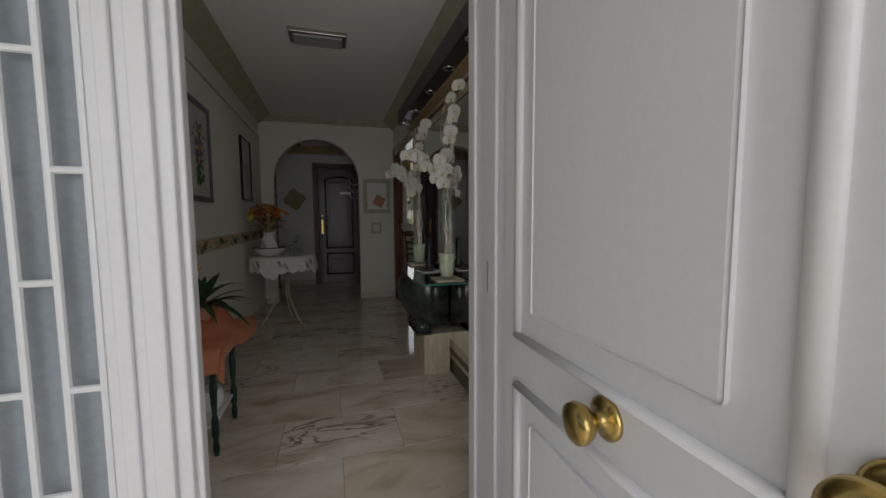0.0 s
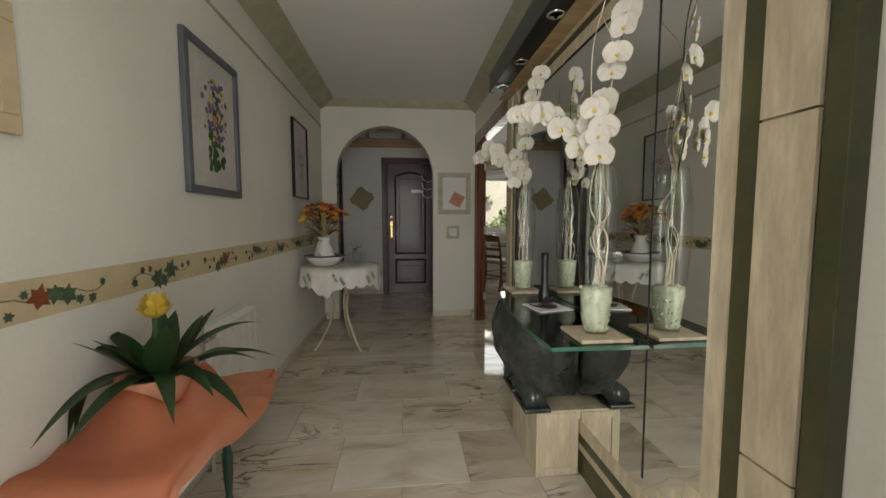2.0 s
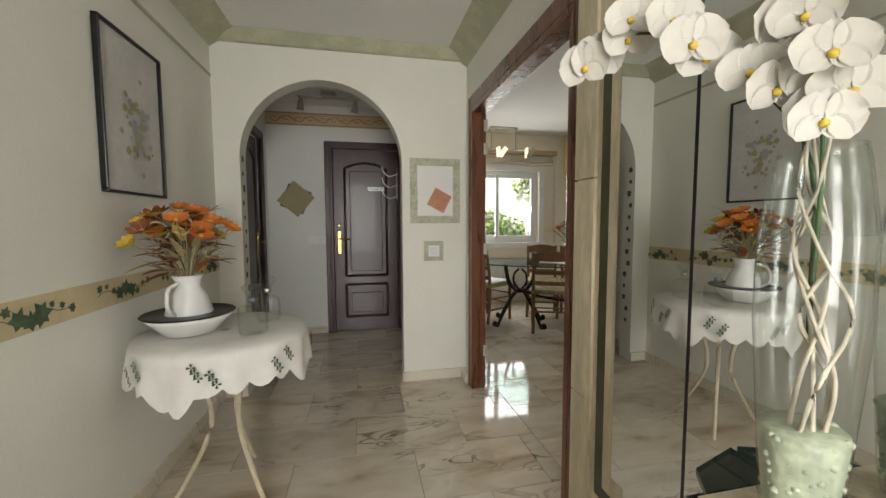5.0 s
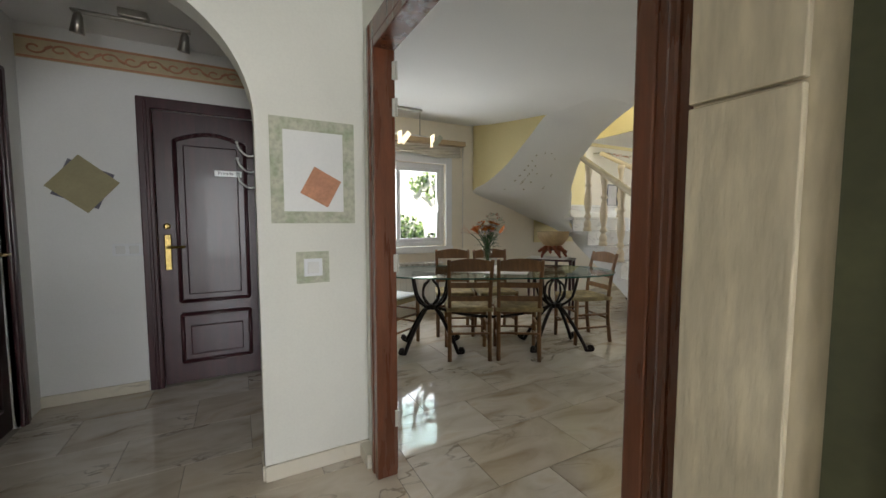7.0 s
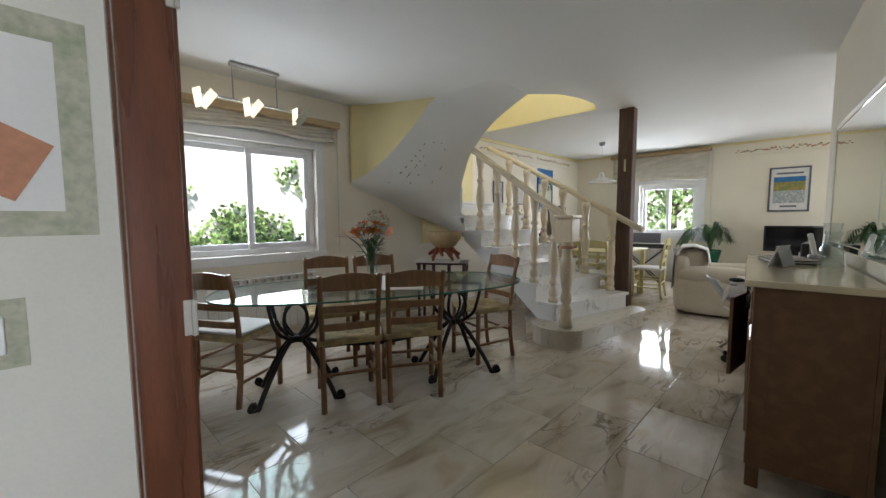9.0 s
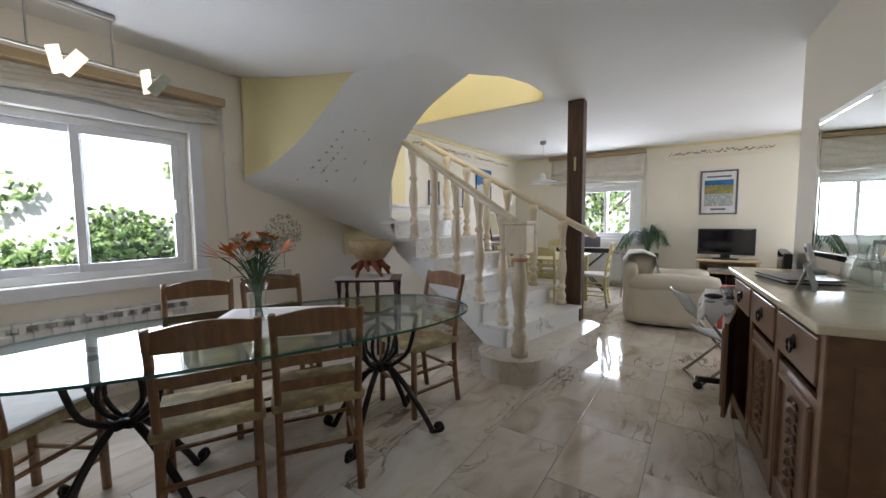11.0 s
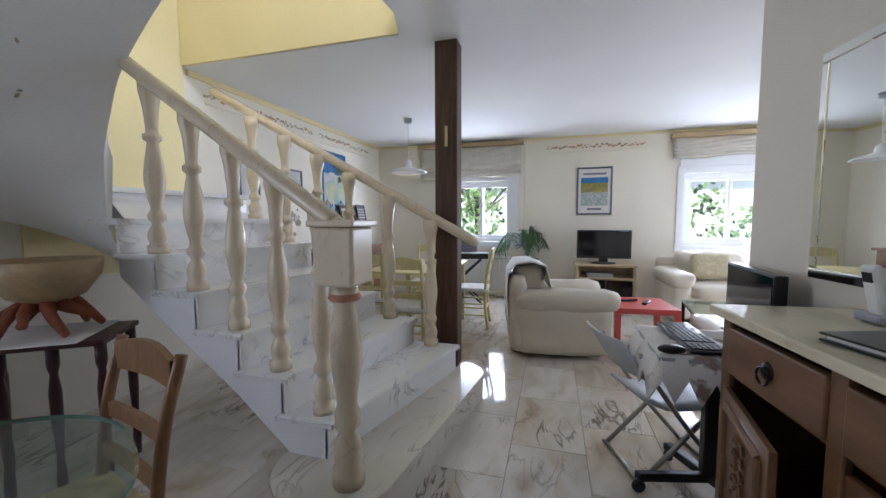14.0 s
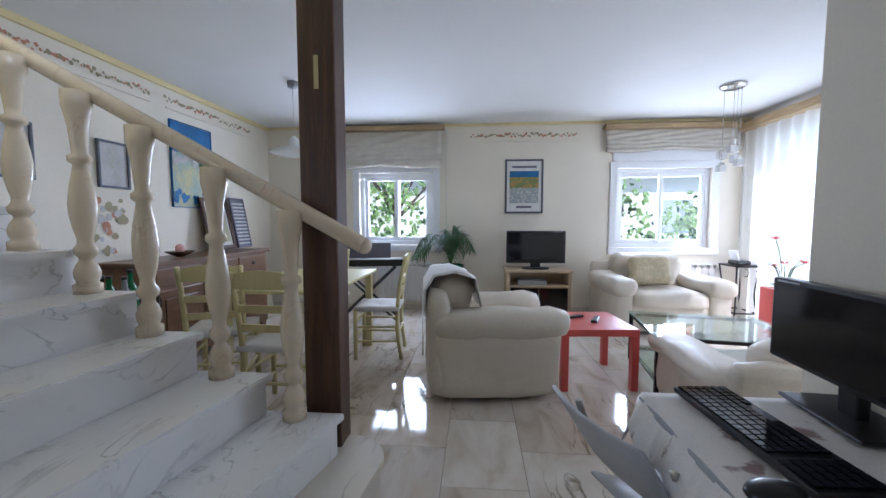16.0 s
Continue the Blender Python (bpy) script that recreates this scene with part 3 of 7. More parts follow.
# winding soffit of the upper flight
N = 9
outer = spline([(4.75, 8.118, 1.16), (4.40, 8.118, 1.26), (3.90, 8.118, 1.44), (3.36, 8.118, 1.62), (3.47, 7.93, 1.76), (3.60, 7.70, 1.96), (3.73, 7.42, 2.27), (3.82, 7.19, 2.514), (3.82, 6.80, 2.514), (3.83, 6.43, 2.514)], N)
inner = spline([(4.56, 7.33, 0.97), (4.47, 7.42, 1.18), (4.46, 7.43, 1.42), (4.45, 7.40, 1.62), (4.45, 7.34, 1.80), (4.45, 7.26, 1.98), (4.45, 7.10, 2.16), (4.44, 6.92, 2.30), (4.43, 6.68, 2.42), (4.42, 6.45, 2.514)], N)
bm = bmesh.new()
rows = []
for o, i in zip(outer, inner):
    sag = 0.05 * min(1.0, max(0.0, (o - i).length - 0.5))
    rows.append([o.lerp(i, k / 10) - Vector((0, 0, sag * math.sin(math.pi * k / 10))) for k in range(11)])
add_loft(bm, rows)
obj("winding_soffit", bm, M_WHITE, stairs, True)
# inner cheek that closes the upper flight above the soffit's edge
bm = bmesh.new()
edge = inner[N:]
add_loft(bm, [[p for p in edge], [p + Vector((0.03, 0.0, 0.42 if p.z < 2.3 else 0.3)) for p in edge]])
obj("inner_cheek", bm, M_WHITE, stairs, True)
# yellow side wall above the soffit's outer edge
bm = bmesh.new()
side = [p for p in outer[3 * N:7 * N + 1]]
add_loft(bm, [[p for p in side], [Vector((p.x, p.y, 2.512)) for p in side]])
tagged(obj("wall_stair_side", bm, M_YELLOW, None, True), kind="structure")
# scattered stencilled leaves on the soffit
random.seed(5)
for k in range(26):
    u, v = random.randint(3 * N + 4, 6 * N - 4), random.uniform(0.25, 0.72)
    r0, r1 = rows[u], rows[u + 1]
    c = r0[round(v * 10)]
    nrm = (r1[5] - r0[5]).cross(r0[6] - r0[5]).normalized()
    if nrm.z > 0:
        nrm.negate()
    bm = bmesh.new()
    s = random.uniform(0.006, 0.012)
    bmesh.ops.create_circle(bm, cap_ends=True, radius=s, segments=6, matrix=Matrix.Diagonal((1.5, 0.8, 1, 1)))
    q = nrm.to_track_quat("Z", "Y").to_matrix().to_4x4() @ pose(0, 0, 0, 0, 0, random.uniform(0, 180))
    obj("stencil_leaf", bm, M_KHAKI, stairs, at=Matrix.Translation(c + nrm * 0.004) @ q)


def baluster_profile(h, w=1.0):
    p = [(0.050, 0), (0.050, 0.045), (0.036, 0.055), (0.044, 0.08), (0.046, 0.11), (0.036, 0.145), (0.025, 0.165), (0.025, 0.18), (0.040, 0.20), (0.042, 0.225), (0.028, 0.25), (0.027, 0.275), (0.038, 0.33), (0.047, 0.40), (0.048, 0.45), (0.041, 0.53), (0.029, 0.61), (0.025, 0.645), (0.041, 0.66), (0.041, 0.685), (0.026, 0.70), (0.028, 0.74), (0.034, 0.83), (0.044, 0.90), (0.050, 0.925), (0.050, 1.0)]
    return [(r * w, z * h) for r, z in p]


LRAIL = [(4.37, 6.03, 1.262), (4.47, 7.255, 2.06)]
RRAIL = [(5.62, 5.72, 1.12), (5.50, 7.78, 2.28)]


def rail_z(rail, y):
    (_, ya, za), (_, yb, zb) = rail
    return za + (zb - za) * (y - ya) / (yb - ya)


for i in range(5):
    x, y, z = XL + 0.09, LEFT[i] + 0.07, RISE * (i + 2)
    lathe("baluster", baluster_profile(rail_z(LRAIL, y) - z - 0.02), M_BALUSTER, stairs, 16, at=pose(x, y, z))
for i in range(6):
    y, x, z = RIGHT[i] + 0.17, XR - 0.03 - 0.022 * i, RISE * (i + 2)
    lathe("baluster", baluster_profile(rail_z(RRAIL, y) - z - 0.02), M_BALUSTER, stairs, 16, at=pose(x, y, z))
lathe("newel", [(0.065, 0), (0.065, 0.07), (0.052, 0.09), (0.058, 0.16), (0.044, 0.20), (0.034, 0.225), (0.050, 0.25), (0.052, 0.30), (0.040, 0.34), (0.046, 0.40), (0.060, 0.50), (0.064, 0.58), (0.052, 0.68), (0.042, 0.75), (0.056, 0.77), (0.056, 0.80), (0.048, 0.83)], M_BALUSTER, stairs, 20, at=pose(4.34, 5.96, RISE))
bm = bmesh.new()
add_box(bm, 4.255, 4.425, 5.875, 6.045, 1.01, 1.235, 0.012)
add_box(bm, 4.24, 4.44, 5.86, 6.06, 1.236, 1.262, 0.006)
obj("newel_block", bm, M_BALUSTER, stairs)
lathe("newel_ring", [(0.058, 0), (0.066, 0.012), (0.058, 0.028)], M_TERRA, stairs, 20, at=pose(4.34, 5.96, RISE + 0.765))
for rail in (LRAIL, RRAIL):
    a, b = Vector(rail[0]), Vector(rail[1])
    d = (b - a).normalized()
    tube("handrail", [a - d * 0.02, a, a.lerp(b, 0.3), a.lerp(b, 0.7), b], 0.042, M_BALUSTER, stairs, 12, flat=0.85)
    lathe("rail_end", [(0.036, 0), (0.034, 0.02), (0.022, 0.035), (0.004, 0.04)], M_BALUSTER, stairs, 12, at=Matrix.Translation(a - d * 0.018) @ (-d).to_track_quat("Z", "Y").to_matrix().to_4x4())
post = box("wooden_post", 5.665, 5.80, 5.83, 5.995, 0, H, M_POST, bevel=0.008)
tagged(post, "dark varnished square wooden post beside the stairs", "post")
box("inlay", 5.661, 5.665, 5.90, 5.92, 1.78, 1.92, M_YELLOWWOOD, post)

# ---- windows, blinds, radiators ----


def window(name, w, h, at, label):
    """A sliding two-sash window; local x along the wall, y outwards, z up, origin at the sill's middle."""
    win = empty(name, at, label, "window")
    win["kind"] = "structure"
    f = 0.055
    bm = bmesh.new()
    for b in ((-w / 2, w / 2, 0, f), (-w / 2, w / 2, h - f, h)):
        add_box(bm, b[0], b[1], 0.05, 0.12, b[2], b[3], 0.006)
    for x in (-w / 2, w / 2 - f):
        add_box(bm, x, x + f, 0.05, 0.12, f, h - f, 0.006)
    obj("frame", bm, M_PVC, win)
    for s in (0, 1):
        x0, x1 = (-w / 2 + f, 0.035) if s == 0 else (-0.035, w / 2 - f)
        y0 = 0.055 + 0.03 * (1 - s)
        bm = bmesh.new()
        g = 0.05
        add_box(bm, x0, x1, y0, y0 + 0.028, f, f + g, 0.004)
        add_box(bm, x0, x1, y0, y0 + 0.028, h - f - g, h - f, 0.004)
        add_box(bm, x0, x0 + g, y0, y0 + 0.028, f + g, h - f - g, 0.004)
        add_box(bm, x1 - g, x1, y0, y0 + 0.028, f + g, h - f - g, 0.004)
        sash = obj("sash", bm, M_PVC, win)
        p = box("pane", x0 + g, x1 - g, y0 + 0.010, y0 + 0.016, f + g, h - f - g, M_PANE, win)
        p.visible_shadow = False
    box("handle", w / 2 - 0.10, w / 2 - 0.085, 0.03, 0.056, h * 0.42, h * 0.42 + 0.10, M_PVC, win, 0.004)
    bm = bmesh.new()
    for b in ((-w / 2 - 0.09, -w / 2, -0.09, h + 0.09), (w / 2, w / 2 + 0.09, -0.09, h + 0.09)):
        add_box(bm, b[0], b[1], -0.018, 0.0, b[2], b[3], 0.005)
    add_box(bm, -w / 2, w / 2, -0.018, 0.0, h, h + 0.09, 0.005)
    add_box(bm, -w / 2 - 0.10, w / 2 + 0.10, -0.035, 0.0, -0.09, -0.002, 0.006)
    obj("surround", bm, M_PVC, win)
    box("shutter_box", -w / 2 - 0.06, w / 2 + 0.06, -0.015, 0.0, h + 0.092, h + 0.30, M_PVC, win, 0.004)
    return win


def blind(at, w, drop, folds, label, mat=M_BLIND):
    """A wooden pelmet with a raised roman blind; local y into the room is negative."""
    b = empty("roman_blind", at, label, "blind")
    box("pelmet", -w / 2, w / 2, -0.14, -0.005, 0, 0.06, M_PELMET, b, 0.006)
    bm = bmesh.new()
    rows = []
    n = 26
    for i in range(n + 1):
        z = -drop * i / n
        fold = max(0.0, (i / n - 0.25) / 0.75)
        y = -0.045 - 0.035 * fold * abs(math.sin(folds * math.pi * fold))
        rows.append([(-w / 2 + 0.03 + (w - 0.06) * k / 24, y - 0.008 * math.sin(k * 0.9 + i), z - 0.025 * fold * math.sin(math.pi * k / 24 * 3) * 0.6) for k in range(25)])
    add_loft(bm, rows)
    o = obj("cloth", bm, mat, b, True)
    s = o.modifiers.new("thickness", "SOLIDIFY")
    s.thickness = 0.004
    tube("pull_cord", [(w / 2 + 0.02, -0.03, 0), (w / 2 + 0.02, -0.03, -1.35)], 0.006, M_LINEN, b, 6)
    return b


window("window_1", 1.28, 1.07, pose(2.28, 8.12, 0.90), "white sliding window over the dining room radiator")
window("window_2", 1.02, 0.98, pose(9.21, 6.31, 0.90, 0, 0, -90), "white sliding window beside the living room plant")
window("window_3", 1.17, 1.02, pose(9.21, 2.815, 0.88, 0, 0, -90), "white sliding window behind the armchair")
blind(pose(2.30, 8.12, 2.20), 1.70, 0.14, 2, "raised cream roman blind under a wooden pelmet")
blind(pose(9.21, 6.50, 2.42, 0, 0, -90), 1.72, 0.48, 4, "raised cream roman blind under a pale wooden pelmet")
blind(pose(9.21, 2.75, 2.38, 0, 0, -90), 1.70, 0.27, 4, "raised pleated roman blind under a pale wooden pelmet")


def radiator(at, n, h, label, pitch=0.08):
    r = empty("radiator", at, label, "radiator", "white radiators")
    for i in range(n):
        bm = bmesh.new()
        x = i * pitch
        add_box(bm, x + 0.003, x + pitch - 0.003, -0.085, -0.075, 0.02, h - 0.07, 0.003)
        add_box(bm, x + 0.003, x + pitch - 0.003, -0.02, -0.012, 0.02, h, 0.003)
        add_box(bm, x + pitch / 2 - 0.014, x + pitch / 2 + 0.014, -0.075, -0.02, 0.0, h - 0.015, 0.004)
        add_box(bm, x + 0.003, x + pitch - 0.003, -0.085, -0.02, h - 0.03, h - 0.018, 0.003, m=None)
        add_box(bm, x + 0.003, x + pitch - 0.003, -0.08, -0.02, h - 0.075, h - 0.066, 0.002)
        obj("section", bm, M_RAD, r)
    tube("valve", [(-0.06, -0.05, h - 0.05), (0.0, -0.05, h - 0.05)], 0.018, M_CHROME, r, 10)
    tube("pipe", [(-0.045, -0.05, h - 0.05), (-0.045, -0.05, -0.12)], 0.008, M_RAD, r, 8)
    return r


radiator(pose(-0.69, 3.34, 0.12, 0, 0, 90) @ pose(-0.47, 0, 0), 6, 0.55, "white aluminium sectional radiator on the hall wall")
radiator(pose(1.75, 8.12, 0.14), 14, 0.56, "white sectional radiator under the dining window")
radiator(pose(9.21, 6.55, 0.12, 0, 0, -90), 9, 0.55, "white sectional radiator below the far window")
radiator(pose(9.21, 2.75, 0.14, 0, 0, -90), 8, 0.55, "white sectional radiator behind the armchair")

# ---- doorway to the dining room ----
fr = empty("door_frame", pose(0, 0, 0), "reddish mahogany door frame with brass hinges", "door frame")
fr["kind"] = "structure"
bm = bmesh.new()
for y0, y1 in ((3.985, 4.02), (5.28, 5.315)):
    add_box(bm, 1.02, 1.119, y0, y1, 0, 2.0, 0.004)
add_box(bm, 1.02, 1.119, 4.02, 5.28, 1.965, 2.0, 0.004)
obj("lining", bm, M_MAHOG, fr)
for x0, x1 in ((1.022, 1.05), (1.1155, 1.135)):
    bm = bmesh.new()
    for y0, y1 in ((3.93, 3.99), (5.31, 5.385)):
        add_box(bm, x0, x1, y0, y1, 0, 2.09, 0.008)
        add_box(bm, x0 - 0.006, x1 - 0.01, y0 + 0.02, y1 - 0.02, 0, 2.08, 0.006)
    add_box(bm, x0 - 0.001, x1, 3.93, 5.385, 2.0, 2.09, 0.008)
    obj("casing", bm, M_MAHOG, fr)
for z in (0.28, 1.02, 1.72, 1.88):
    bm = bmesh.new()
    add_box(bm, 1.106, 1.121, 5.274, 5.28, z - 0.04, z + 0.04, 0.002)
    add_tube(bm, [(1.125, 5.270, z - 0.04), (1.125, 5.270, z + 0.04)], 0.006, 8)
    obj("hinge", bm, M_MAT, fr)

# ---- inner door, vestibule ----


def panel_door(at, w, h, mat, label, handle_side=-1):
    """Door with frame; local x along the wall, y into the wall, origin at the middle of the sill."""
    d = empty("panelled_door", at, label, "door")
    leaf = box("leaf", -w / 2, w / 2, 0.03, 0.07, 0.005, h, mat, d, 0.003)
    for z0, z1, arch in ((0.16, 0.52, False), (0.62, h - 0.14, True)):
        bm = bmesh.new()
        a, b = -w / 2 + 0.12, w / 2 - 0.12
        top = [(a, z1), (b, z1)]
        if arch:
            top = [(a + (b - a) * k / 10, z1 - 0.06 + 0.06 * math.sin(math.pi * k / 10)) for k in range(11)]
        ringpts = [(a, z0)] + top + [(b, z0)]
        path = [(x, 0.028, z) for x, z in ringpts] + [(a, 0.028, z0)]
        for p, q in zip(path, path[1:]):
            add_tube(bm, [p, q], 0.014, 8)
        obj("moulding", bm, mat, leaf, True)
        box("raised_panel", a + 0.05, b - 0.05, 0.020, 0.03, z0 + 0.05, z1 - 0.09, mat, leaf, 0.008)
    bm = bmesh.new()
    for s in (-1, 1):
        add_box(bm, min(s * w / 2, s * (w / 2 + 0.085)), max(s * w / 2, s * (w / 2 + 0.085)), -0.02, 0.03, 0, h + 0.075, 0.008)
        add_box(bm, s * (w / 2 + 0.035) - 0.012, s * (w / 2 + 0.035) + 0.012, -0.028, -0.01, 0, h + 0.05, 0.006)
    add_box(bm, -w / 2 - 0.084, w / 2 + 0.084, -0.021, 0.03, h, h + 0.076, 0.008)
    obj("frame", bm, mat, d)
    hx = handle_side * (w / 2 - 0.055)
    bm = bmesh.new()
    add_box(bm, hx - 0.022, hx + 0.022, 0.018, 0.03, 0.86, 1.12, 0.006)
    add_tube(bm, [(hx, 0.02, 1.03), (hx, -0.03, 1.03), (hx - handle_side * 0.11, -0.035, 1.03)], 0.009, 8)
    add_lathe(bm, [(0.022, 0), (0.022, 0.012), (0.012, 0.016)], 14, pose(hx, 0.03, 1.18, 90))
    obj("handle", bm, M_BRASS, leaf)
    return d, leaf


door, leaf = panel_door(pose(0.315, 6.99, 0), 0.69, 2.0, M_DARKDOOR, "closed dark mahogany panelled door with brass handle")


def text_on(body, size, mat, parent, at, name="lettering"):
    cu = bpy.data.curves.new(name, "FONT")
    cu.body, cu.size, cu.extrude = body, size, 0.0008
    cu.align_x, cu.align_y = "CENTER", "CENTER"
    me = bpy.data.meshes.new_from_object(new("temp", cu))
    me.materials.append(mat)
    bpy.data.objects.remove(bpy.data.objects["temp"])
    ob = new(name, me)
    ob.parent, ob.matrix_basis = parent, at
    return ob


plate = box("name_plate", 0.02, 0.20, 0.012, 0.020, 1.555, 1.60, M_CERAMIC, leaf, 0.002)
text_on("Privado", 0.034, M_BLACK, leaf, pose(0.095, 0.010, 1.578, 90))
box("plate_mark", 0.165, 0.185, 0.009, 0.012, 1.565, 1.59, M_BLACK, leaf)
d2, _ = panel_door(pose(-0.69, 6.42, 0, 0, 0, 90), 0.60, 2.02, M_DARKDOOR, "dark mahogany door in the vestibule side wall", 1)

bm = bmesh.new()
sq = empty("wall_plaque", pose(-0.41, 6.985, 1.46), "overlapping khaki and grey diamond squares painted on the wall", "wall decoration")
for mat, rot, s, yy in ((M_DUSK, 22, 0.25, -0.003), (M_KHAKI, 40, 0.27, -0.007)):
    box("square", -s / 2, s / 2, -0.002, 0.002, -s / 2, s / 2, mat, sq, at=pose(0, yy, 0, 0, rot, 0))


def switch(at, label, n=1, surround=True):
    s = empty("light_switch", at, label, "switch")
    if surround:
        box("painted_surround", -0.075, 0.075, -0.003, 0.0, -0.075, 0.075, M_SAGE, s)
    box("plate", -0.042 * n, 0.042 * n, -0.012, -0.003, -0.042, 0.042, M_PVC, s, 0.003)
    for i in range(n):
        x = (i - (n - 1) / 2) * 0.075
        box("rocker", x - 0.026, x + 0.026, -0.018, -0.012, -0.027, 0.027, M_CERAMIC, s, 0.003)
    return s


switch(pose(0.79, 5.519, 0.994), "square light switch with painted sage surround")
switch(pose(-0.20, 6.989, 1.02), "double light switch beside the dark door", 2, False)

sl = empty("ceiling_spot_bar", pose(-0.02, 6.55, 2.44), "steel ceiling bar with two spotlights", "ceiling lamp")
box("bar", -0.28, 0.28, -0.02, 0.02, -0.06, -0.045, M_STEEL, sl, 0.004)
box("mount", -0.07, 0.07, -0.045, 0.045, -0.045, 0.0, M_STEEL, sl, 0.006)
for x in (-0.25, 0.25):
    lathe("spot", [(0.012, 0), (0.022, -0.02), (0.034, -0.11), (0.03, -0.112)], M_STEEL, sl, 14, at=pose(x, 0, -0.06, 12, 8, 0))

# scrolled frieze round the vestibule
fz = empty("painted_frieze", pose(0, 0, 0), "terracotta scroll frieze painted below the vestibule ceiling", "wall border")
box("band", -0.69, 1.05, 6.985, 6.989, 2.225, 2.36, M_BAND, fz)
bm = bmesh.new()
for zz in (2.235, 2.35):
    add_box(bm, -0.68, 1.04, 6.980, 6.984, zz - 0.006, zz + 0.006)
for i in range(14):
    x = -0.6 + i * 0.12
    s = 1 if i % 2 else -1
    pts = [(x + 0.05 * math.cos(t) * (1 - t / 9), 6.982, 2.293 + s * 0.034 * math.sin(t) * (1 - t / 9)) for t in [0.45 * k for k in range(14)]]
    add_tube(bm, pts, 0.006, 5)
    add_tube(bm, [(x + 0.05, 6.982, 2.293), (x + 0.085, 6.982, 2.293 - s * 0.02)], 0.009, 5)
tagged(obj("scrolls", bm, M_TERRA, fz), kind="stuff")
ck = empty("coat_hook", pose(0.555, 5.80, 1.62), "white wrought wall hook with three arms", "hook")
ck.matrix_basis = pose(0.60, 6.75, 1.62)
bm = bmesh.new()
for dz in (-0.12, 0.0, 0.12):
    add_tube(bm, spline([(0.06, 0.0, dz), (-0.03, -0.01, dz - 0.03), (-0.09, -0.02, dz + 0.01), (-0.11, -0.02, dz + 0.06)], 5), 0.008, 6)
    bmesh.ops.create_icosphere(bm, subdivisions=1, radius=0.014, matrix=Matrix.Translation((-0.11, -0.02, dz + 0.065)))
add_tube(bm, [(0.05, 0, -0.16), (0.05, 0, 0.18)], 0.008, 6)
for dz in (-0.1, 0.1):
    add_tube(bm, [(0.05, 0, dz), (0.05, 0.04, dz)], 0.008, 6)
obj("arms", bm, M_CERAMIC, ck, True)
ck.matrix_basis = pose(0.60, 6.935, 1.62)

# ---- pictures and painted decoration ----


def picture(at, w, h, frame_mat, label, border=0.03, mount=0.05, mount_mat=M_MAT, depth=0.025):
    """Framed picture; local x along the wall, y = 0 at the wall, into the room is negative y. Returns the thing; art is added by the caller."""
    p = empty("framed_picture", at, label, "picture")
    bm = bmesh.new()
    for x0, x1, z0, z1 in ((-w / 2, w / 2, h / 2 - border, h / 2), (-w / 2, w / 2, -h / 2, -h / 2 + border), (-w / 2, -w / 2 + border, -h / 2 + border, h / 2 - border), (w / 2 - border, w / 2, -h / 2 + border, h / 2 - border)):
        add_box(bm, x0, x1, -depth, 0, z0, z1, 0.004)
    obj("frame", bm, frame_mat, p)
    box("mount", -w / 2 + border, w / 2 - border, -0.010, -0.002, -h / 2 + border, h / 2 - border, mount_mat, p)
    return p


def art(p, x0, x1, z0, z1, mat, y=-0.0125, name="print"):
    return box(name, x0, x1, y - 0.001, y, z0, z1, mat, p)


def blots(p, spots, y=-0.016, name="painted_flowers", seed=1):
    """Irregular dabs of paint: (x, z, radius, material slot) in one part."""
    rnd = random.Random(seed)
    bm = bmesh.new()
    for x, z, r, s in spots:
        n = 9
        vs = [bm.verts.new((x + r * rnd.uniform(0.7, 1.2) * math.cos(2 * math.pi * k / n), y - rnd.uniform(0, 0.002), z + r * rnd.uniform(0.7, 1.2) * math.sin(2 * math.pi * k / n))) for k in range(n)]
        bm.faces.new(vs).material_index = s
    return bm


WEST = pose(0, 0, 0, 0, 0, 90)
rnd = random.Random(3)
M_IRIS = material("iris_violet", (0.24, 0.17, 0.32), 0.7, var=0.3, scale=30)
M_WASH = material("pale_wash", (0.62, 0.60, 0.58), 0.7, var=0.12, scale=6)
p = picture(pose(-0.689, 3.06, 1.60, 0, 0, 90), 0.51, 0.68, M_BLUE, "iris watercolour in a blue-grey wooden frame", 0.035)
art(p, -0.16, 0.16, -0.26, 0.26, M_WASH)
bm = blots(p, [(rnd.gauss(0, 0.055), rnd.uniform(-0.08, 0.20), rnd.uniform(0.007, 0.017), rnd.choice((0, 0, 0, 1, 2))) for _ in range(120)] + [(rnd.gauss(0, 0.04), rnd.uniform(-0.22, -0.06), rnd.uniform(0.01, 0.025), 1) for _ in range(30)])
tagged(obj("painted_flowers", bm, [M_IRIS, M_FERN, M_GOLDPETAL], p), kind="stuff")
p = picture(pose(-0.689, 4.585, 1.655, 0, 0, 90), 0.45, 0.65, M_BLACK, "faded street drawing in a thin black frame", 0.012, mount_mat=M_WASH)
bm = blots(p, [(rnd.gauss(0, 0.06), rnd.gauss(-0.04, 0.08), rnd.uniform(0.008, 0.02), rnd.choice((0, 1))) for _ in range(50)])
tagged(obj("drawing", bm, [M_GREY, M_KHAKI], p), kind="stuff")
p = picture(pose(-0.689, 1.90, 1.49, 0, 0, 90), 0.40, 0.30, M_BAND, "cream wall relief in an ochre painted frame", 0.045, mount_mat=M_MAT)
art(p, -0.15, 0.15, 0.01, 0.09, M_HALL)
art(p, -0.15, 0.15, -0.09, -0.03, M_WASH)
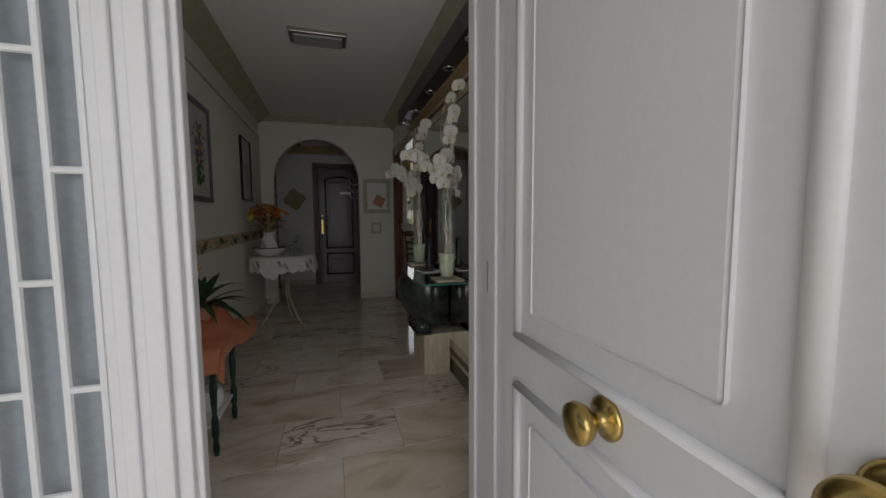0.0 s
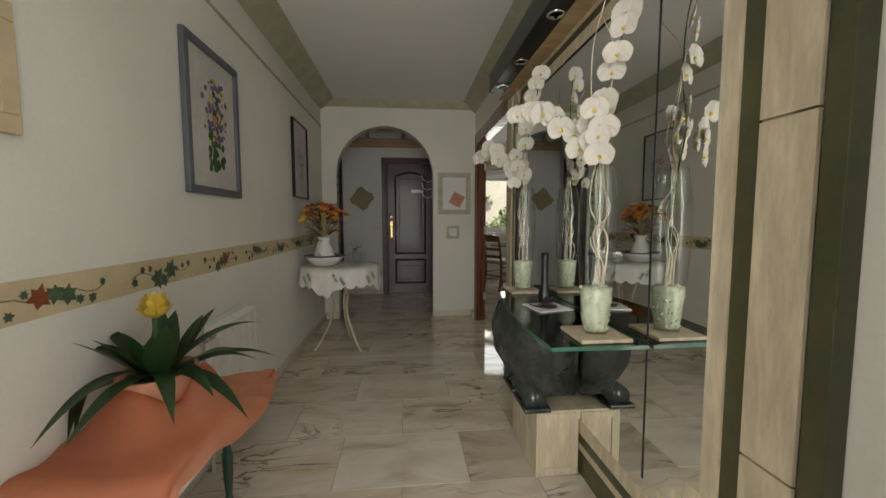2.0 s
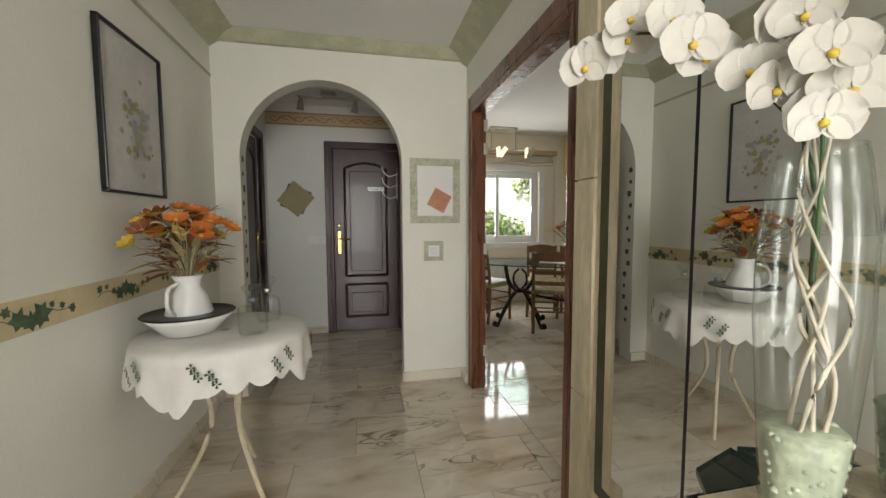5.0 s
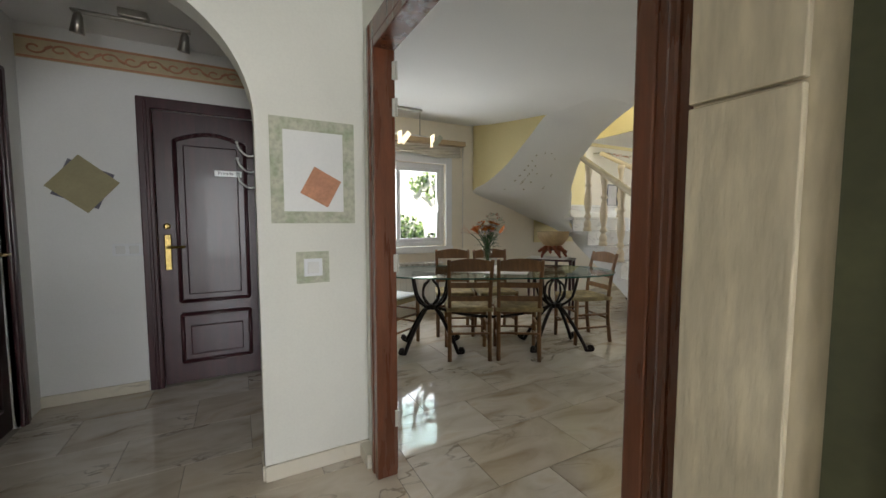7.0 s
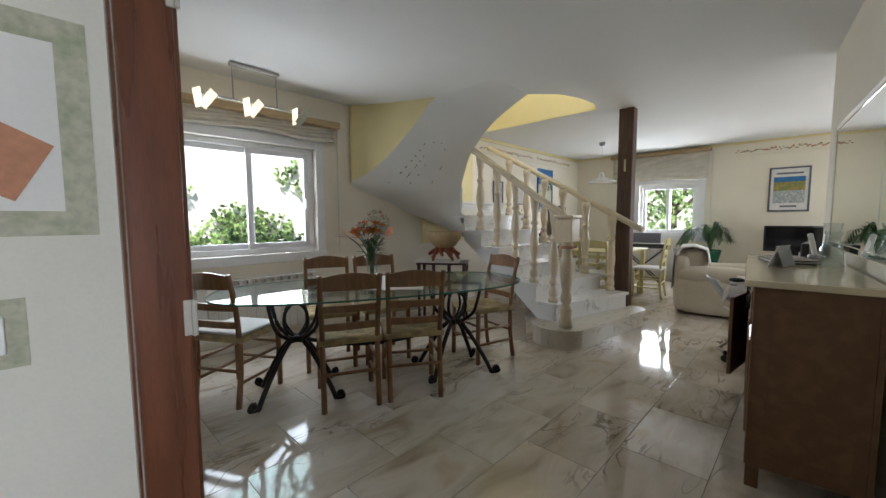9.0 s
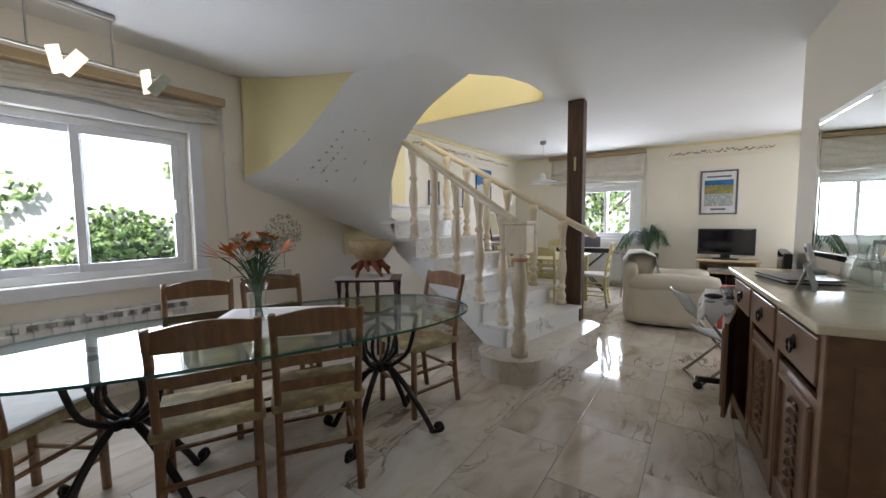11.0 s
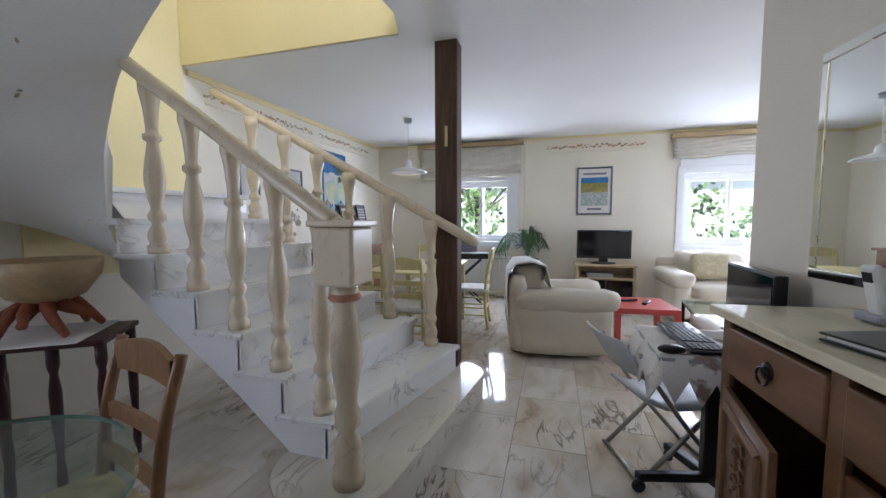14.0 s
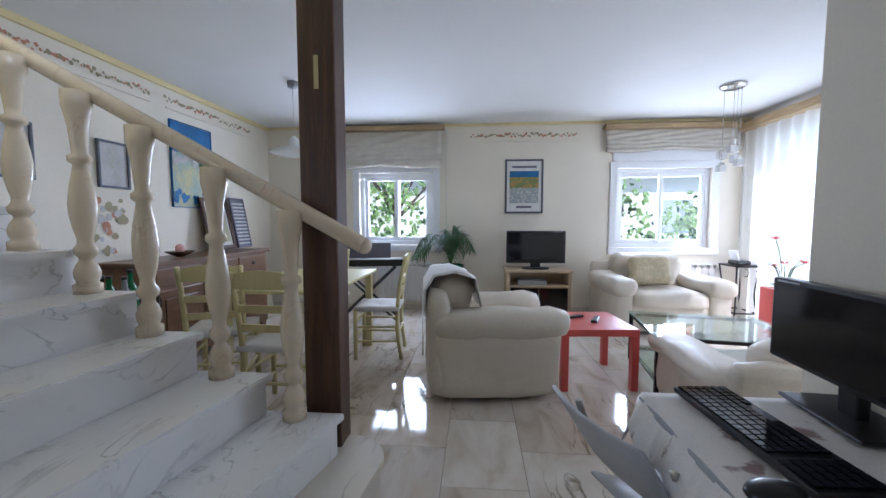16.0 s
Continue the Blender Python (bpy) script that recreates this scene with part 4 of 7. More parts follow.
for k in range(6):
    box("fringe_tassel", 0.02 + k * 0.02, 0.03 + k * 0.02, -0.016, -0.012, -0.045, -0.03, M_BLACK, p)

tp = empty("painted_tile_picture", pose(0.805, 5.519, 1.443), "sage painted border round a white square with terracotta diamond", "wall painting")
bm = bmesh.new()
for x0, x1, z0, z1 in ((-0.19, 0.19, 0.185, 0.24), (-0.19, 0.19, -0.24, -0.185), (-0.19, -0.135, -0.185, 0.185), (0.135, 0.19, -0.185, 0.185)):
    add_box(bm, x0, x1, -0.004, 0, z0, z1)
obj("border", bm, M_SAGE, tp)
box("field", -0.135, 0.135, -0.003, 0, -0.185, 0.185, M_WHITE, tp)
box("diamond", -0.07, 0.07, -0.002, 0.0, -0.07, 0.07, M_TERRA, tp, at=pose(0.03, -0.005, -0.07, 0, 28, 0))

# ochre band with ivy along the hall wall
band = empty("painted_wall_band", pose(0, 0, 0), "ochre band with stencilled ivy along the hall wall", "wall border")
box("band", -0.69, -0.687, 1.1, 5.515, 0.895, 0.998, M_BAND, band)
rnd = random.Random(9)


def ivy_leaf(bm, y, z, s, rot, x=-0.6855, slot=0):
    prof = [(0, -1), (0.35, -0.55), (0.95, -0.5), (0.62, 0.0), (0.75, 0.45), (0.3, 0.4), (0, 1.0), (-0.3, 0.4), (-0.75, 0.45), (-0.62, 0.0), (-0.95, -0.5), (-0.35, -0.55)]
    c, sn = math.cos(rot), math.sin(rot)
    vs = [bm.verts.new((x, y + s * (c * a - sn * b), z + s * (sn * a + c * b))) for a, b in prof]
    bm.faces.new(vs).material_index = slot


bm = bmesh.new()
y = 1.25
while y < 5.4:
    for k in range(9):
        u = (k - 4) / 4
        ivy_leaf(bm, y + u * 0.16, 0.945 + rnd.uniform(-0.03, 0.03), (0.036 if abs(u) < 0.5 else 0.016) * rnd.uniform(0.8, 1.2), rnd.uniform(-1.5, 1.5), -0.6858 + 0.0006 * (k % 3), 0 if rnd.random() < 0.95 else 1)
    pts = [(-0.6866, y + u * 0.034, 0.945 + 0.012 * math.sin(u * 1.3)) for u in range(-5, 6)]
    add_tube(bm, pts, 0.0013, 4)
    y += 0.46
tagged(obj("ivy_stencil", bm, [M_STENCIL, M_RUST], band), kind="stuff")
# ivy up the arch's left reveal
bm = bmesh.new()
for k in range(16):
    ivy_leaf(bm, 5.59 + rnd.uniform(-0.03, 0.03), 0.35 + k * 0.1, rnd.uniform(0.022, 0.036), rnd.uniform(-1, 1), CX - R + 0.003 + 0.0005 * (k % 2))
rv = tagged(obj("painted_ivy", bm, M_STENCIL), "green ivy painted up the side of the arch", "wall painting")

# ---- dining room furniture ----
TX, TY, TROT = 2.62, 6.60, -25


def iron_leg_set(parent, at):
    """One wrought-iron trestle: two X-shaped sides of scrolled bars, joined at the middle."""
    for s in (-1, 1):
        bm = bmesh.new()
        lo = [(0, s * 0.30, 0.012), (0, s * 0.30, 0.03), (0, s * 0.24, 0.14), (0, s * 0.13, 0.31), (0, s * 0.05, 0.40)]
        add_tube(bm, spline(lo, 5), 0.017, 8)
        add_tube(bm, spline([(0, s * 0.30, 0.012), (0, s * 0.365, 0.03), (0, s * 0.355, 0.065), (0, s * 0.325, 0.06)], 5), 0.013, 7)
        hi = [(0, s * 0.05, 0.40), (0, s * 0.15, 0.48), (0, s * 0.19, 0.58), (0, s * 0.22, 0.72)]
        add_tube(bm, spline(hi, 5), 0.013, 7)
        add_tube(bm, spline([(0, s * 0.02, 0.42), (0, s * 0.09, 0.50), (0, s * 0.085, 0.60), (0, s * 0.02, 0.66)], 5), 0.011, 7)
        bmesh.ops.create_icosphere(bm, subdivisions=2, radius=0.022, matrix=Matrix.Translation((0, s * 0.335, 0.05)))
        obj("leg", bm, M_IRON, parent, True, at)
    bm = bmesh.new()
    add_box(bm, -0.035, 0.035, -0.06, 0.06, 0.385, 0.43, 0.01)
    add_tube(bm, [(0, -0.22, 0.722), (0, 0.22, 0.722)], 0.012, 7)
    obj("collar", bm, M_IRON, parent, False, at)


table = empty("dining_table", pose(TX, TY, 0, 0, 0, TROT), "oval glass dining table on scrolled wrought-iron legs", "table")
bm = bmesh.new()
ov = [(1.13 * math.copysign(abs(math.cos(a)) ** 0.75, math.cos(a)), 0.50 * math.copysign(abs(math.sin(a)) ** 0.75, math.sin(a))) for a in [2 * math.pi * k / 72 for k in range(72)]]
add_prism(bm, ov, 0.735, 0.747)
for f in bm.faces:
    f.material_index = 0 if len(f.verts) > 4 else 1
top = obj("glass_top", bm, [M_TABLEGLASS, M_GLASSEDGE], table)
top.visible_shadow = False
for x in (-0.60, 0.60):
    for a in (52, -52):
        iron_leg_set(table, pose(x, 0, 0, 0, 0, a))
bm = bmesh.new()
add_tube(bm, spline([(-0.60, 0, 0.41), (-0.3, 0, 0.33), (0, 0, 0.30), (0.3, 0, 0.33), (0.60, 0, 0.41)], 6), 0.014, 8)
obj("stretcher", bm, M_IRON, table, True)
bm = bmesh.new()
rows = [[(x, y, 0.7505 + 0.002 * math.sin(9 * x + 7 * y)) for x in [-0.33 + 0.06 * i for i in range(12)]] for y in [-0.32 + 0.064 * j for j in range(11)]]
add_loft(bm, rows)
cl = tagged(obj("table_runner", bm, M_LINEN, None, True, pose(TX + 0.06, TY + 0.05, 0, 0, 0, TROT - 22)), "creased white embroidered cloth on the glass table", "tablecloth")
cl.modifiers.new("thickness", "SOLIDIFY").thickness = 0.002


def rush_chair(at, wood=M_CHAIR, seat=M_RUSH, label="wooden ladder-back dining chair with woven rush seat", group="chairs round the dining table", h=0.92):
    c = empty("dining_chair", at, label, "chair", group)
    w, d = 0.40, 0.38
    for s in (-1, 1):
        tube("front_leg", [(s * 0.185, 0.19, 0), (s * 0.185, 0.185, 0.45)], 0.019, wood, c, 10, 1.05)
        pts = spline([(s * 0.175, -0.21, 0), (s * 0.175, -0.18, 0.24), (s * 0.175, -0.18, 0.46), (s * 0.18, -0.21, 0.70), (s * 0.185, -0.26, h)], 5)
        tube("back_leg", pts, 0.019, wood, c, 10, 0.85)
    for z, hh, bow in ((h - 0.055, 0.085, 0.018), (h - 0.22, 0.045, 0.01), (h - 0.34, 0.045, 0.008)):
        bm = bmesh.new()
        yy = -0.18 - 0.08 * max(0, (z - 0.46)) / (h - 0.46)
        for k0 in range(8):
            xa, xb = -0.175 + 0.35 * k0 / 8, -0.175 + 0.35 * (k0 + 1) / 8
            za, zb = [bow * 1.4 * math.sin(math.pi * (x + 0.175) / 0.35) if z > h - 0.1 else 0 for x in (xa, xb)]
            ya, yb = [yy - bow * math.sin(math.pi * (x + 0.175) / 0.35) for x in (xa, xb)]
            q = [bm.verts.new(v) for v in ((xa, ya, z - hh / 2), (xb, yb, z - hh / 2), (xb, yb, z + hh / 2 + zb), (xa, ya, z + hh / 2 + za), (xa, ya + 0.018, z - hh / 2), (xb, yb + 0.018, z - hh / 2), (xb, yb + 0.018, z + hh / 2 + zb), (xa, ya + 0.018, z + hh / 2 + za))]
            for f in ((3, 2, 1, 0), (4, 5, 6, 7), (0, 1, 5, 4), (2, 3, 7, 6)):
                bm.faces.new([q[i] for i in f])
        bmesh.ops.remove_doubles(bm, verts=bm.verts, dist=0.0005)
        obj("back_slat", bm, wood, c)
    bm = bmesh.new()
    for s in (-1, 1):
        for z in (0.16, 0.29):
            add_tube(bm, [(s * 0.18, 0.19, z), (s * 0.176, -0.19, z)], 0.011, 7)
    for z in (0.20, 0.33):
        add_tube(bm, [(-0.18, 0.19, z), (0.18, 0.19, z)], 0.011, 7)
    add_tube(bm, [(-0.18, -0.19, 0.24), (0.18, -0.19, 0.24)], 0.011, 7)
    obj("stretchers", bm, wood, c, True)
    bm = bmesh.new()
    ring = []
    for t in (1.0, 0.75, 0.5, 0.25, 0.03):
        z = 0.462 + 0.012 * (1 - (2 * t - 1.2) ** 2) - 0.010 * (1 - t)
        ring.append([(t * x, t * y, z) for x, y in [(-0.205 + 0.41 * k / 6, -0.20) for k in range(6)] + [(0.205, -0.20 + 0.40 * k / 6) for k in range(6)] + [(0.205 - 0.41 * k / 6, 0.20) for k in range(6)] + [(-0.205, 0.20 - 0.40 * k / 6) for k in range(6)]])
    low = [(x * 0.98, y * 0.98, 0.432) for x, y, _ in ring[0]]
    add_loft(bm, [low] + ring, close=True)
    obj("seat", bm, seat, c, True)
    return c


chair = rush_chair(pose(2.31, 6.57, 0, 0, 0, -26), h=0.89)
for m in (pose(2.71, 6.36, 0, 0, 0, -33), pose(1.80, 7.18, 0, 0, 0, -60), pose(3.60, 6.40, 0, 0, 0, 76), pose(2.55, 7.24, 0, 0, 0, 155), pose(2.97, 7.06, 0, 0, 0, 160)):
    copy_thing(chair, m)
cu = tagged(box("seat_cushion", -0.19, 0.19, -0.18, 0.19, 0.476, 0.495, M_LINEN, bevel=0.008, at=pose(1.80, 7.18, 0, 0, 0, -60)), "thin white cushion on the end dining chair", "cushion")


def leaf_blade(bm, base, direction, length, width, droop, n=7, mat=0, fold=0.25):
    """A curved pointed leaf from base."""
    d = Vector(direction).normalized()
    side = d.cross(Vector((0, 0, 1)))
    side = side.normalized() if side.length > 0.05 else Vector((1, 0, 0))
    rows = []
    for i in range(n + 1):
        t = i / n
        p = Vector(base) + d * length * t + Vector((0, 0, -droop * t * t))
        w = width * math.sin(math.pi * (0.12 + 0.88 * t)) * (1 if t < 1 else 0.02)
        rows.append([p - side * w + Vector((0, 0, w * fold)), p, p + side * w + Vector((0, 0, w * fold))])
    add_loft(bm, rows, mat)


def flower(bm, c, r, mat, n=6, cup=0.4, up=(0, 0, 1), centre=None):
    q = Vector(up).normalized().to_track_quat("Z", "Y").to_matrix()
    for k in range(n):
        a = 2 * math.pi * k / n
        pts = []
        for t, w in ((0.08, 0.15), (0.5, 0.48), (0.85, 0.42), (1.0, 0.1)):
            x, h = r * t, r * cup * t * t
            row = []
            for s in (-1, 0, 1):
                ang = a + s * w * 0.9
                row.append(Vector(c) + q @ Vector((x * math.cos(ang), x * math.sin(ang), h + (0.06 * r if s else 0))))
            pts.append(row)
        add_loft(bm, pts, mat)
    if centre is not None:
        nb = len(bm.faces)
        bmesh.ops.create_icosphere(bm, subdivisions=1, radius=r * 0.2, matrix=Matrix.Translation(Vector(c) + q @ Vector((0, 0, r * 0.12))))
        bm.faces.ensure_lookup_table()
        for f in bm.faces[nb:]:
            f.material_index = centre


def bouquet(parent, rnd, base, height, spread, kinds, n, leaf_mat_slot, mats, leaves=30):
    bm = bmesh.new()
    for k in range(n):
        a, e = rnd.uniform(0, 2 * math.pi), rnd.uniform(0.15, 1.0)
        tip = Vector(base) + Vector((math.cos(a) * spread * e, math.sin(a) * spread * e, height * rnd.uniform(0.65, 1.0) * (1.15 - 0.4 * e)))
        add_tube(bm, spline([base, Vector(base).lerp(tip, 0.5) + Vector((0, 0, 0.03)), tip], 4), 0.003, 5, leaf_mat_slot)
        kd = rnd.choice(kinds)
        flower(bm, tip, kd[1] * rnd.uniform(0.8, 1.15), kd[0], kd[2], rnd.uniform(0.3, 0.8), tip - Vector(base), kd[3])
    for k in range(leaves):
        a = rnd.uniform(0, 2 * math.pi)
        z = rnd.uniform(0.15, 0.9) * height
        b = Vector(base) + Vector((0.3 * spread * math.cos(a), 0.3 * spread * math.sin(a), z))
        leaf_blade(bm, b, (math.cos(a), math.sin(a), rnd.uniform(0.2, 1.2)), spread * rnd.uniform(0.5, 0.9), 0.012, 0.04, 5, leaf_mat_slot)
    return obj("flowers", bm, mats, parent, True)


rnd = random.Random(11)
vs = empty("flower_vase", pose(2.63, 6.72, 0.753), "clear glass vase of orange and pink garden flowers", "vase of flowers")
o = lathe("glass", [(0.045, 0), (0.048, 0.01), (0.044, 0.05), (0.038, 0.10), (0.044, 0.16), (0.058, 0.20), (0.055, 0.20), (0.041, 0.16), (0.034, 0.10), (0.040, 0.05), (0.040, 0.012)], M_CLEAR, vs, 24)
o.visible_shadow = False
bm = bmesh.new()
for k in range(9):
    a = k * 0.7
    add_tube(bm, [(0.02 * math.cos(a), 0.02 * math.sin(a), 0.015), (0.028 * math.cos(a + 2), 0.028 * math.sin(a + 2), 0.20)], 0.003, 5)
obj("stems", bm, M_FERN, vs)
bouquet(vs, rnd, (0, 0, 0.16), 0.30, 0.13, [(0, 0.045, 7, 1), (3, 0.042, 6, 1), (2, 0.035, 8, 1), (3, 0.04, 8, 1)], 26, 4, [M_ORANGE, M_GOLDPETAL, M_PINK, M_PETAL, M_FERN, M_RUST], 55)
bm = bmesh.new()
for a, s in ((2.6, 1), (0.2, 1), (3.4, 0.8)):
    tip = Vector((0.16 * math.cos(a) * s, 0.16 * math.sin(a) * s, 0.34))
    add_tube(bm, spline([(0, 0, 0.15), tip * 0.6 + Vector((0, 0, 0.08)), tip], 4), 0.004, 5, 0)
    for k in range(4):
        leaf_blade(bm, tip, (math.cos(a) * 1.0, math.sin(a) * 1.0, 0.15 + 0.3 * k), 0.13, 0.012, 0.0, 5, 1 if k else 2)
obj("strelitzia", bm, [M_FERN, M_ORANGE, M_RUST], vs, True)

# ceiling lamp over the dining table
cl = empty("ceiling_lamp", pose(2.02, 6.95, H, 0, 0, 8), "steel bar ceiling lamp with lit folded glass shades", "ceiling lamp")
cl.matrix_basis = pose(2.20, 7.74, H, 0, 0, 2)
box("ceiling_rail", -0.20, 0.20, -0.025, 0.025, -0.03, 0, M_STEEL, cl, 0.006)
bm = bmesh.new()
for x in (-0.18, 0.18):
    add_tube(bm, [(x, 0, -0.03), (x, 0, -0.30)], 0.006, 8)
add_tube(bm, [(-0.42, 0, -0.30), (0.42, 0, -0.30)], 0.008, 8)
obj("rods", bm, M_STEEL, cl)
for x in (-0.40, -0.04, 0.38):
    for s in (-1, 1):
        box("shade", -0.035, 0.035, -0.004, 0.004, -0.075, 0.075, M_LAMPGLASS if not (x > 0.2 and s > 0) else M_SAGE, cl, 0.002, at=pose(x + s * 0.035, 0, -0.335, 25, s * 28, 18))

# small console with a basket under the stairs
ct = empty("console_table", pose(4.19, 7.46, 0, 0, 0, -55) @ Matrix.Diagonal((0.70, 1, 1, 1)), "dark turned-leg side table with a white cloth", "side table")
box("top", -0.42, 0.42, -0.19, 0.19, 0.70, 0.725, M_DARKDOOR, ct, 0.006)
for x in (-0.38, -0.13, 0.13, 0.38):
    for y in (-0.15, 0.15):
        if abs(x) > 0.2 or y < 0:
            lathe("leg", [(0.022, 0), (0.026, 0.10), (0.017, 0.20), (0.028, 0.36), (0.030, 0.50), (0.018, 0.58), (0.03, 0.62), (0.03, 0.70)], M_DARKDOOR, ct, 12, at=pose(x, y, 0))
o = box("cloth", -0.45, 0.30, -0.215, 0.2, 0.727, 0.731, M_LINEN, ct)
bk = empty("driftwood_bowl", pose(4.20, 7.45, 0.733) @ Matrix.Diagonal((1.05, 1.05, 1.3, 1)), "large amber bowl standing on a driftwood root", "bowl")
lathe("bowl", [(0.05, 0.11), (0.13, 0.14), (0.19, 0.21), (0.20, 0.27), (0.185, 0.27), (0.12, 0.17), (0.04, 0.15)], M_PELMET, bk, 24)
bm = bmesh.new()
rnd = random.Random(4)
for k in range(9):
    a = 2 * math.pi * k / 9
    add_tube(bm, spline([(0.02, 0, 0.13), (0.10 * math.cos(a), 0.10 * math.sin(a), 0.10), (0.18 * math.cos(a + 0.3), 0.18 * math.sin(a + 0.3), 0.012 + 0.05 * (k % 2))], 5), 0.035, 7, 0, 0.4)
obj("root", bm, M_RUST, bk, True)
# orange tree painted on the wall
ot = empty("painted_orange_tree", pose(3.70, 8.119, 1.05), "small orange tree stencilled on the dining wall", "wall painting")
rnd = random.Random(8)
bm = blots(ot, [(r * math.cos(a), r * math.sin(a) * 0.9 + 0.12, rnd.uniform(0.006, 0.014), 1 if rnd.random() < 0.2 else 0) for r, a in [(0.2 * math.sqrt(rnd.random()), rnd.uniform(0, 6.28)) for _ in range(230)]], -0.003)
add_box(bm, -0.006, 0.006, -0.003, -0.001, -0.22, -0.05)
bm.faces.ensure_lookup_table()
add_box(bm, -0.07, 0.07, -0.003, -0.001, -0.40, -0.24, mat=2)
tagged(obj("stencil", bm, [M_SAGE, M_TERRA, M_WASH], ot), kind="stuff")

p = picture(pose(3.68, 8.119, 0.42), 0.17, 0.15, M_KHAKI, "small square framed tile low on the dining wall", 0.02, mount_mat=M_WASH)
art(p, -0.03, 0.03, -0.025, 0.025, M_KHAKI)

# ---- sideboard with mirror ----
sb = empty("sideboard", pose(3.845, 4.125, 0, 0, 0, 5.3), "carved oak sideboard with cream marble top, one door ajar", "sideboard")
W, D, HT = 1.46, 0.40, 0.93
bm = bmesh.new()
add_box(bm, -W / 2, W / 2, 0, 0.02, 0.10, HT, 0.002)
add_box(bm, -W / 2, -W / 2 + 0.03, 0.02, D, 0.10, HT, 0.003)
add_box(bm, W / 2 - 0.03, W / 2, 0.02, D, 0.10, HT, 0.003)
add_box(bm, -W / 2 + 0.03, W / 2 - 0.03, 0.02, D, 0.10, 0.13, 0.002)
add_box(bm, -W / 2 + 0.03, W / 2 - 0.03, 0.02, D - 0.02, 0.72, 0.74, 0.002)
add_box(bm, -W / 2, W / 2, D - 0.02, D, 0.10, 0.17, 0.003)
for x in (-W / 2, -0.25, 0.22, W / 2 - 0.05):
    add_box(bm, x, x + 0.05, D - 0.018, D + 0.006, 0.10, HT, 0.006)
for x in (-W / 2, W / 2 - 0.05):
    for y in (0.0, D - 0.05):
        add_box(bm, x, x + 0.05, y, y + 0.05, 0, 0.10, 0.004)
obj("body", bm, M_OAK, sb)
box("side_panel", -W / 2 - 0.004, -W / 2, 0.06, D - 0.06, 0.18, HT - 0.08, M_OAK, sb, 0.002)
bm = bmesh.new()
add_box(bm, -W / 2 - 0.03, W / 2 + 0.03, -0.01, D + 0.04, HT + 0.001, HT + 0.032, 0.006)
obj("marble_top", bm, M_TOP, sb)


def carved_door(x0, x1, name, at):
    """Door panel standing in x-z, front towards +y."""
    w, h = x1 - x0, 0.53
    dr = box(name, 0, w, -0.02, 0, 0, h, M_OAK, sb, 0.003, at=at)
    bm = bmesh.new()
    a, b = 0.05, w - 0.05
    for p, q in (((a, 0.05), (b, 0.05)), ((b, 0.05), (b, h - 0.05)), ((b, h - 0.05), (a, h - 0.05)), ((a, h - 0.05), (a, 0.05))):
        add_tube(bm, [(p[0], 0.002, p[1]), (q[0], 0.002, q[1])], 0.012, 8)
    cx, cz = w / 2, h / 2
    for k in range(9):
        z = cz - 0.16 + 0.04 * k
        for s in (-1, 1):
            leaf_blade(bm, (cx, 0.004, z), (s, 0.05, 0.7), 0.05, 0.012, 0.02, 4)
            add_tube(bm, spline([(cx, 0.004, z), (cx + s * 0.03, 0.006, z + 0.015), (cx + s * 0.045, 0.006, z - 0.005)], 3), 0.006, 5)
    bmesh.ops.create_icosphere(bm, subdivisions=1, radius=0.022, matrix=Matrix.Translation((cx, 0.002, cz)) @ Matrix.Diagonal((1, 0.5, 1.3, 1)))
    obj("carving", bm, M_OAK, dr)
    return dr


for k, (x0, x1) in enumerate(((-0.68, -0.25), (-0.20, 0.22), (0.27, 0.68))):
    carved_door(x0, x1, "door", pose(x0, D, 0.17) if k != 2 else pose(x1, D + 0.02, 0.17) @ pose(0, 0, 0, 0, 0, -13) @ pose(-(x1 - x0), 0, 0))
    dw = box("drawer", x0, x1, D - 0.02, D + 0.012, 0.745, HT - 0.03, M_OAK, sb, 0.006)
    bm = bmesh.new()
    cx = (x0 + x1) / 2
    add_lathe(bm, [(0.028, 0), (0.024, 0.006), (0.010, 0.012)], 12, pose(cx, D + 0.012, 0.83, -90))
    add_tube(bm, [(cx + 0.026 * math.cos(t), D + 0.025, 0.815 + 0.026 * math.sin(t)) for t in [2 * math.pi * i / 14 for i in range(15)]], 0.004, 6)
    obj("ring_handle", bm, M_IRON, dw)

mr = empty("wall_mirror", pose(4.06, 4.112, 1.46, 0, 0, 5.3), "frameless wall mirror above the sideboard", "mirror")
box("silvered_glass", -0.78, 0.78, 0.0, 0.012, -0.41, 0.40, M_MIRROR, mr, 0.004)
bm = bmesh.new()
for x0, x1, z0, z1 in ((-0.80, 0.80, 0.38, 0.42), (-0.80, 0.80, -0.43, -0.39), (-0.80, -0.76, -0.39, 0.38), (0.76, 0.80, -0.39, 0.38)):
    add_box(bm, x0, x1, 0.0, 0.016, z0, z1, 0.006)
obj("bevelled_edge", bm, M_MIRROR, mr)

rnd = random.Random(21)


def on_top(x, y):
    return pose(3.845, 4.125, HT + 0.034, 0, 0, 5.3) @ pose(x - 3.80, y - 4.215, 0)


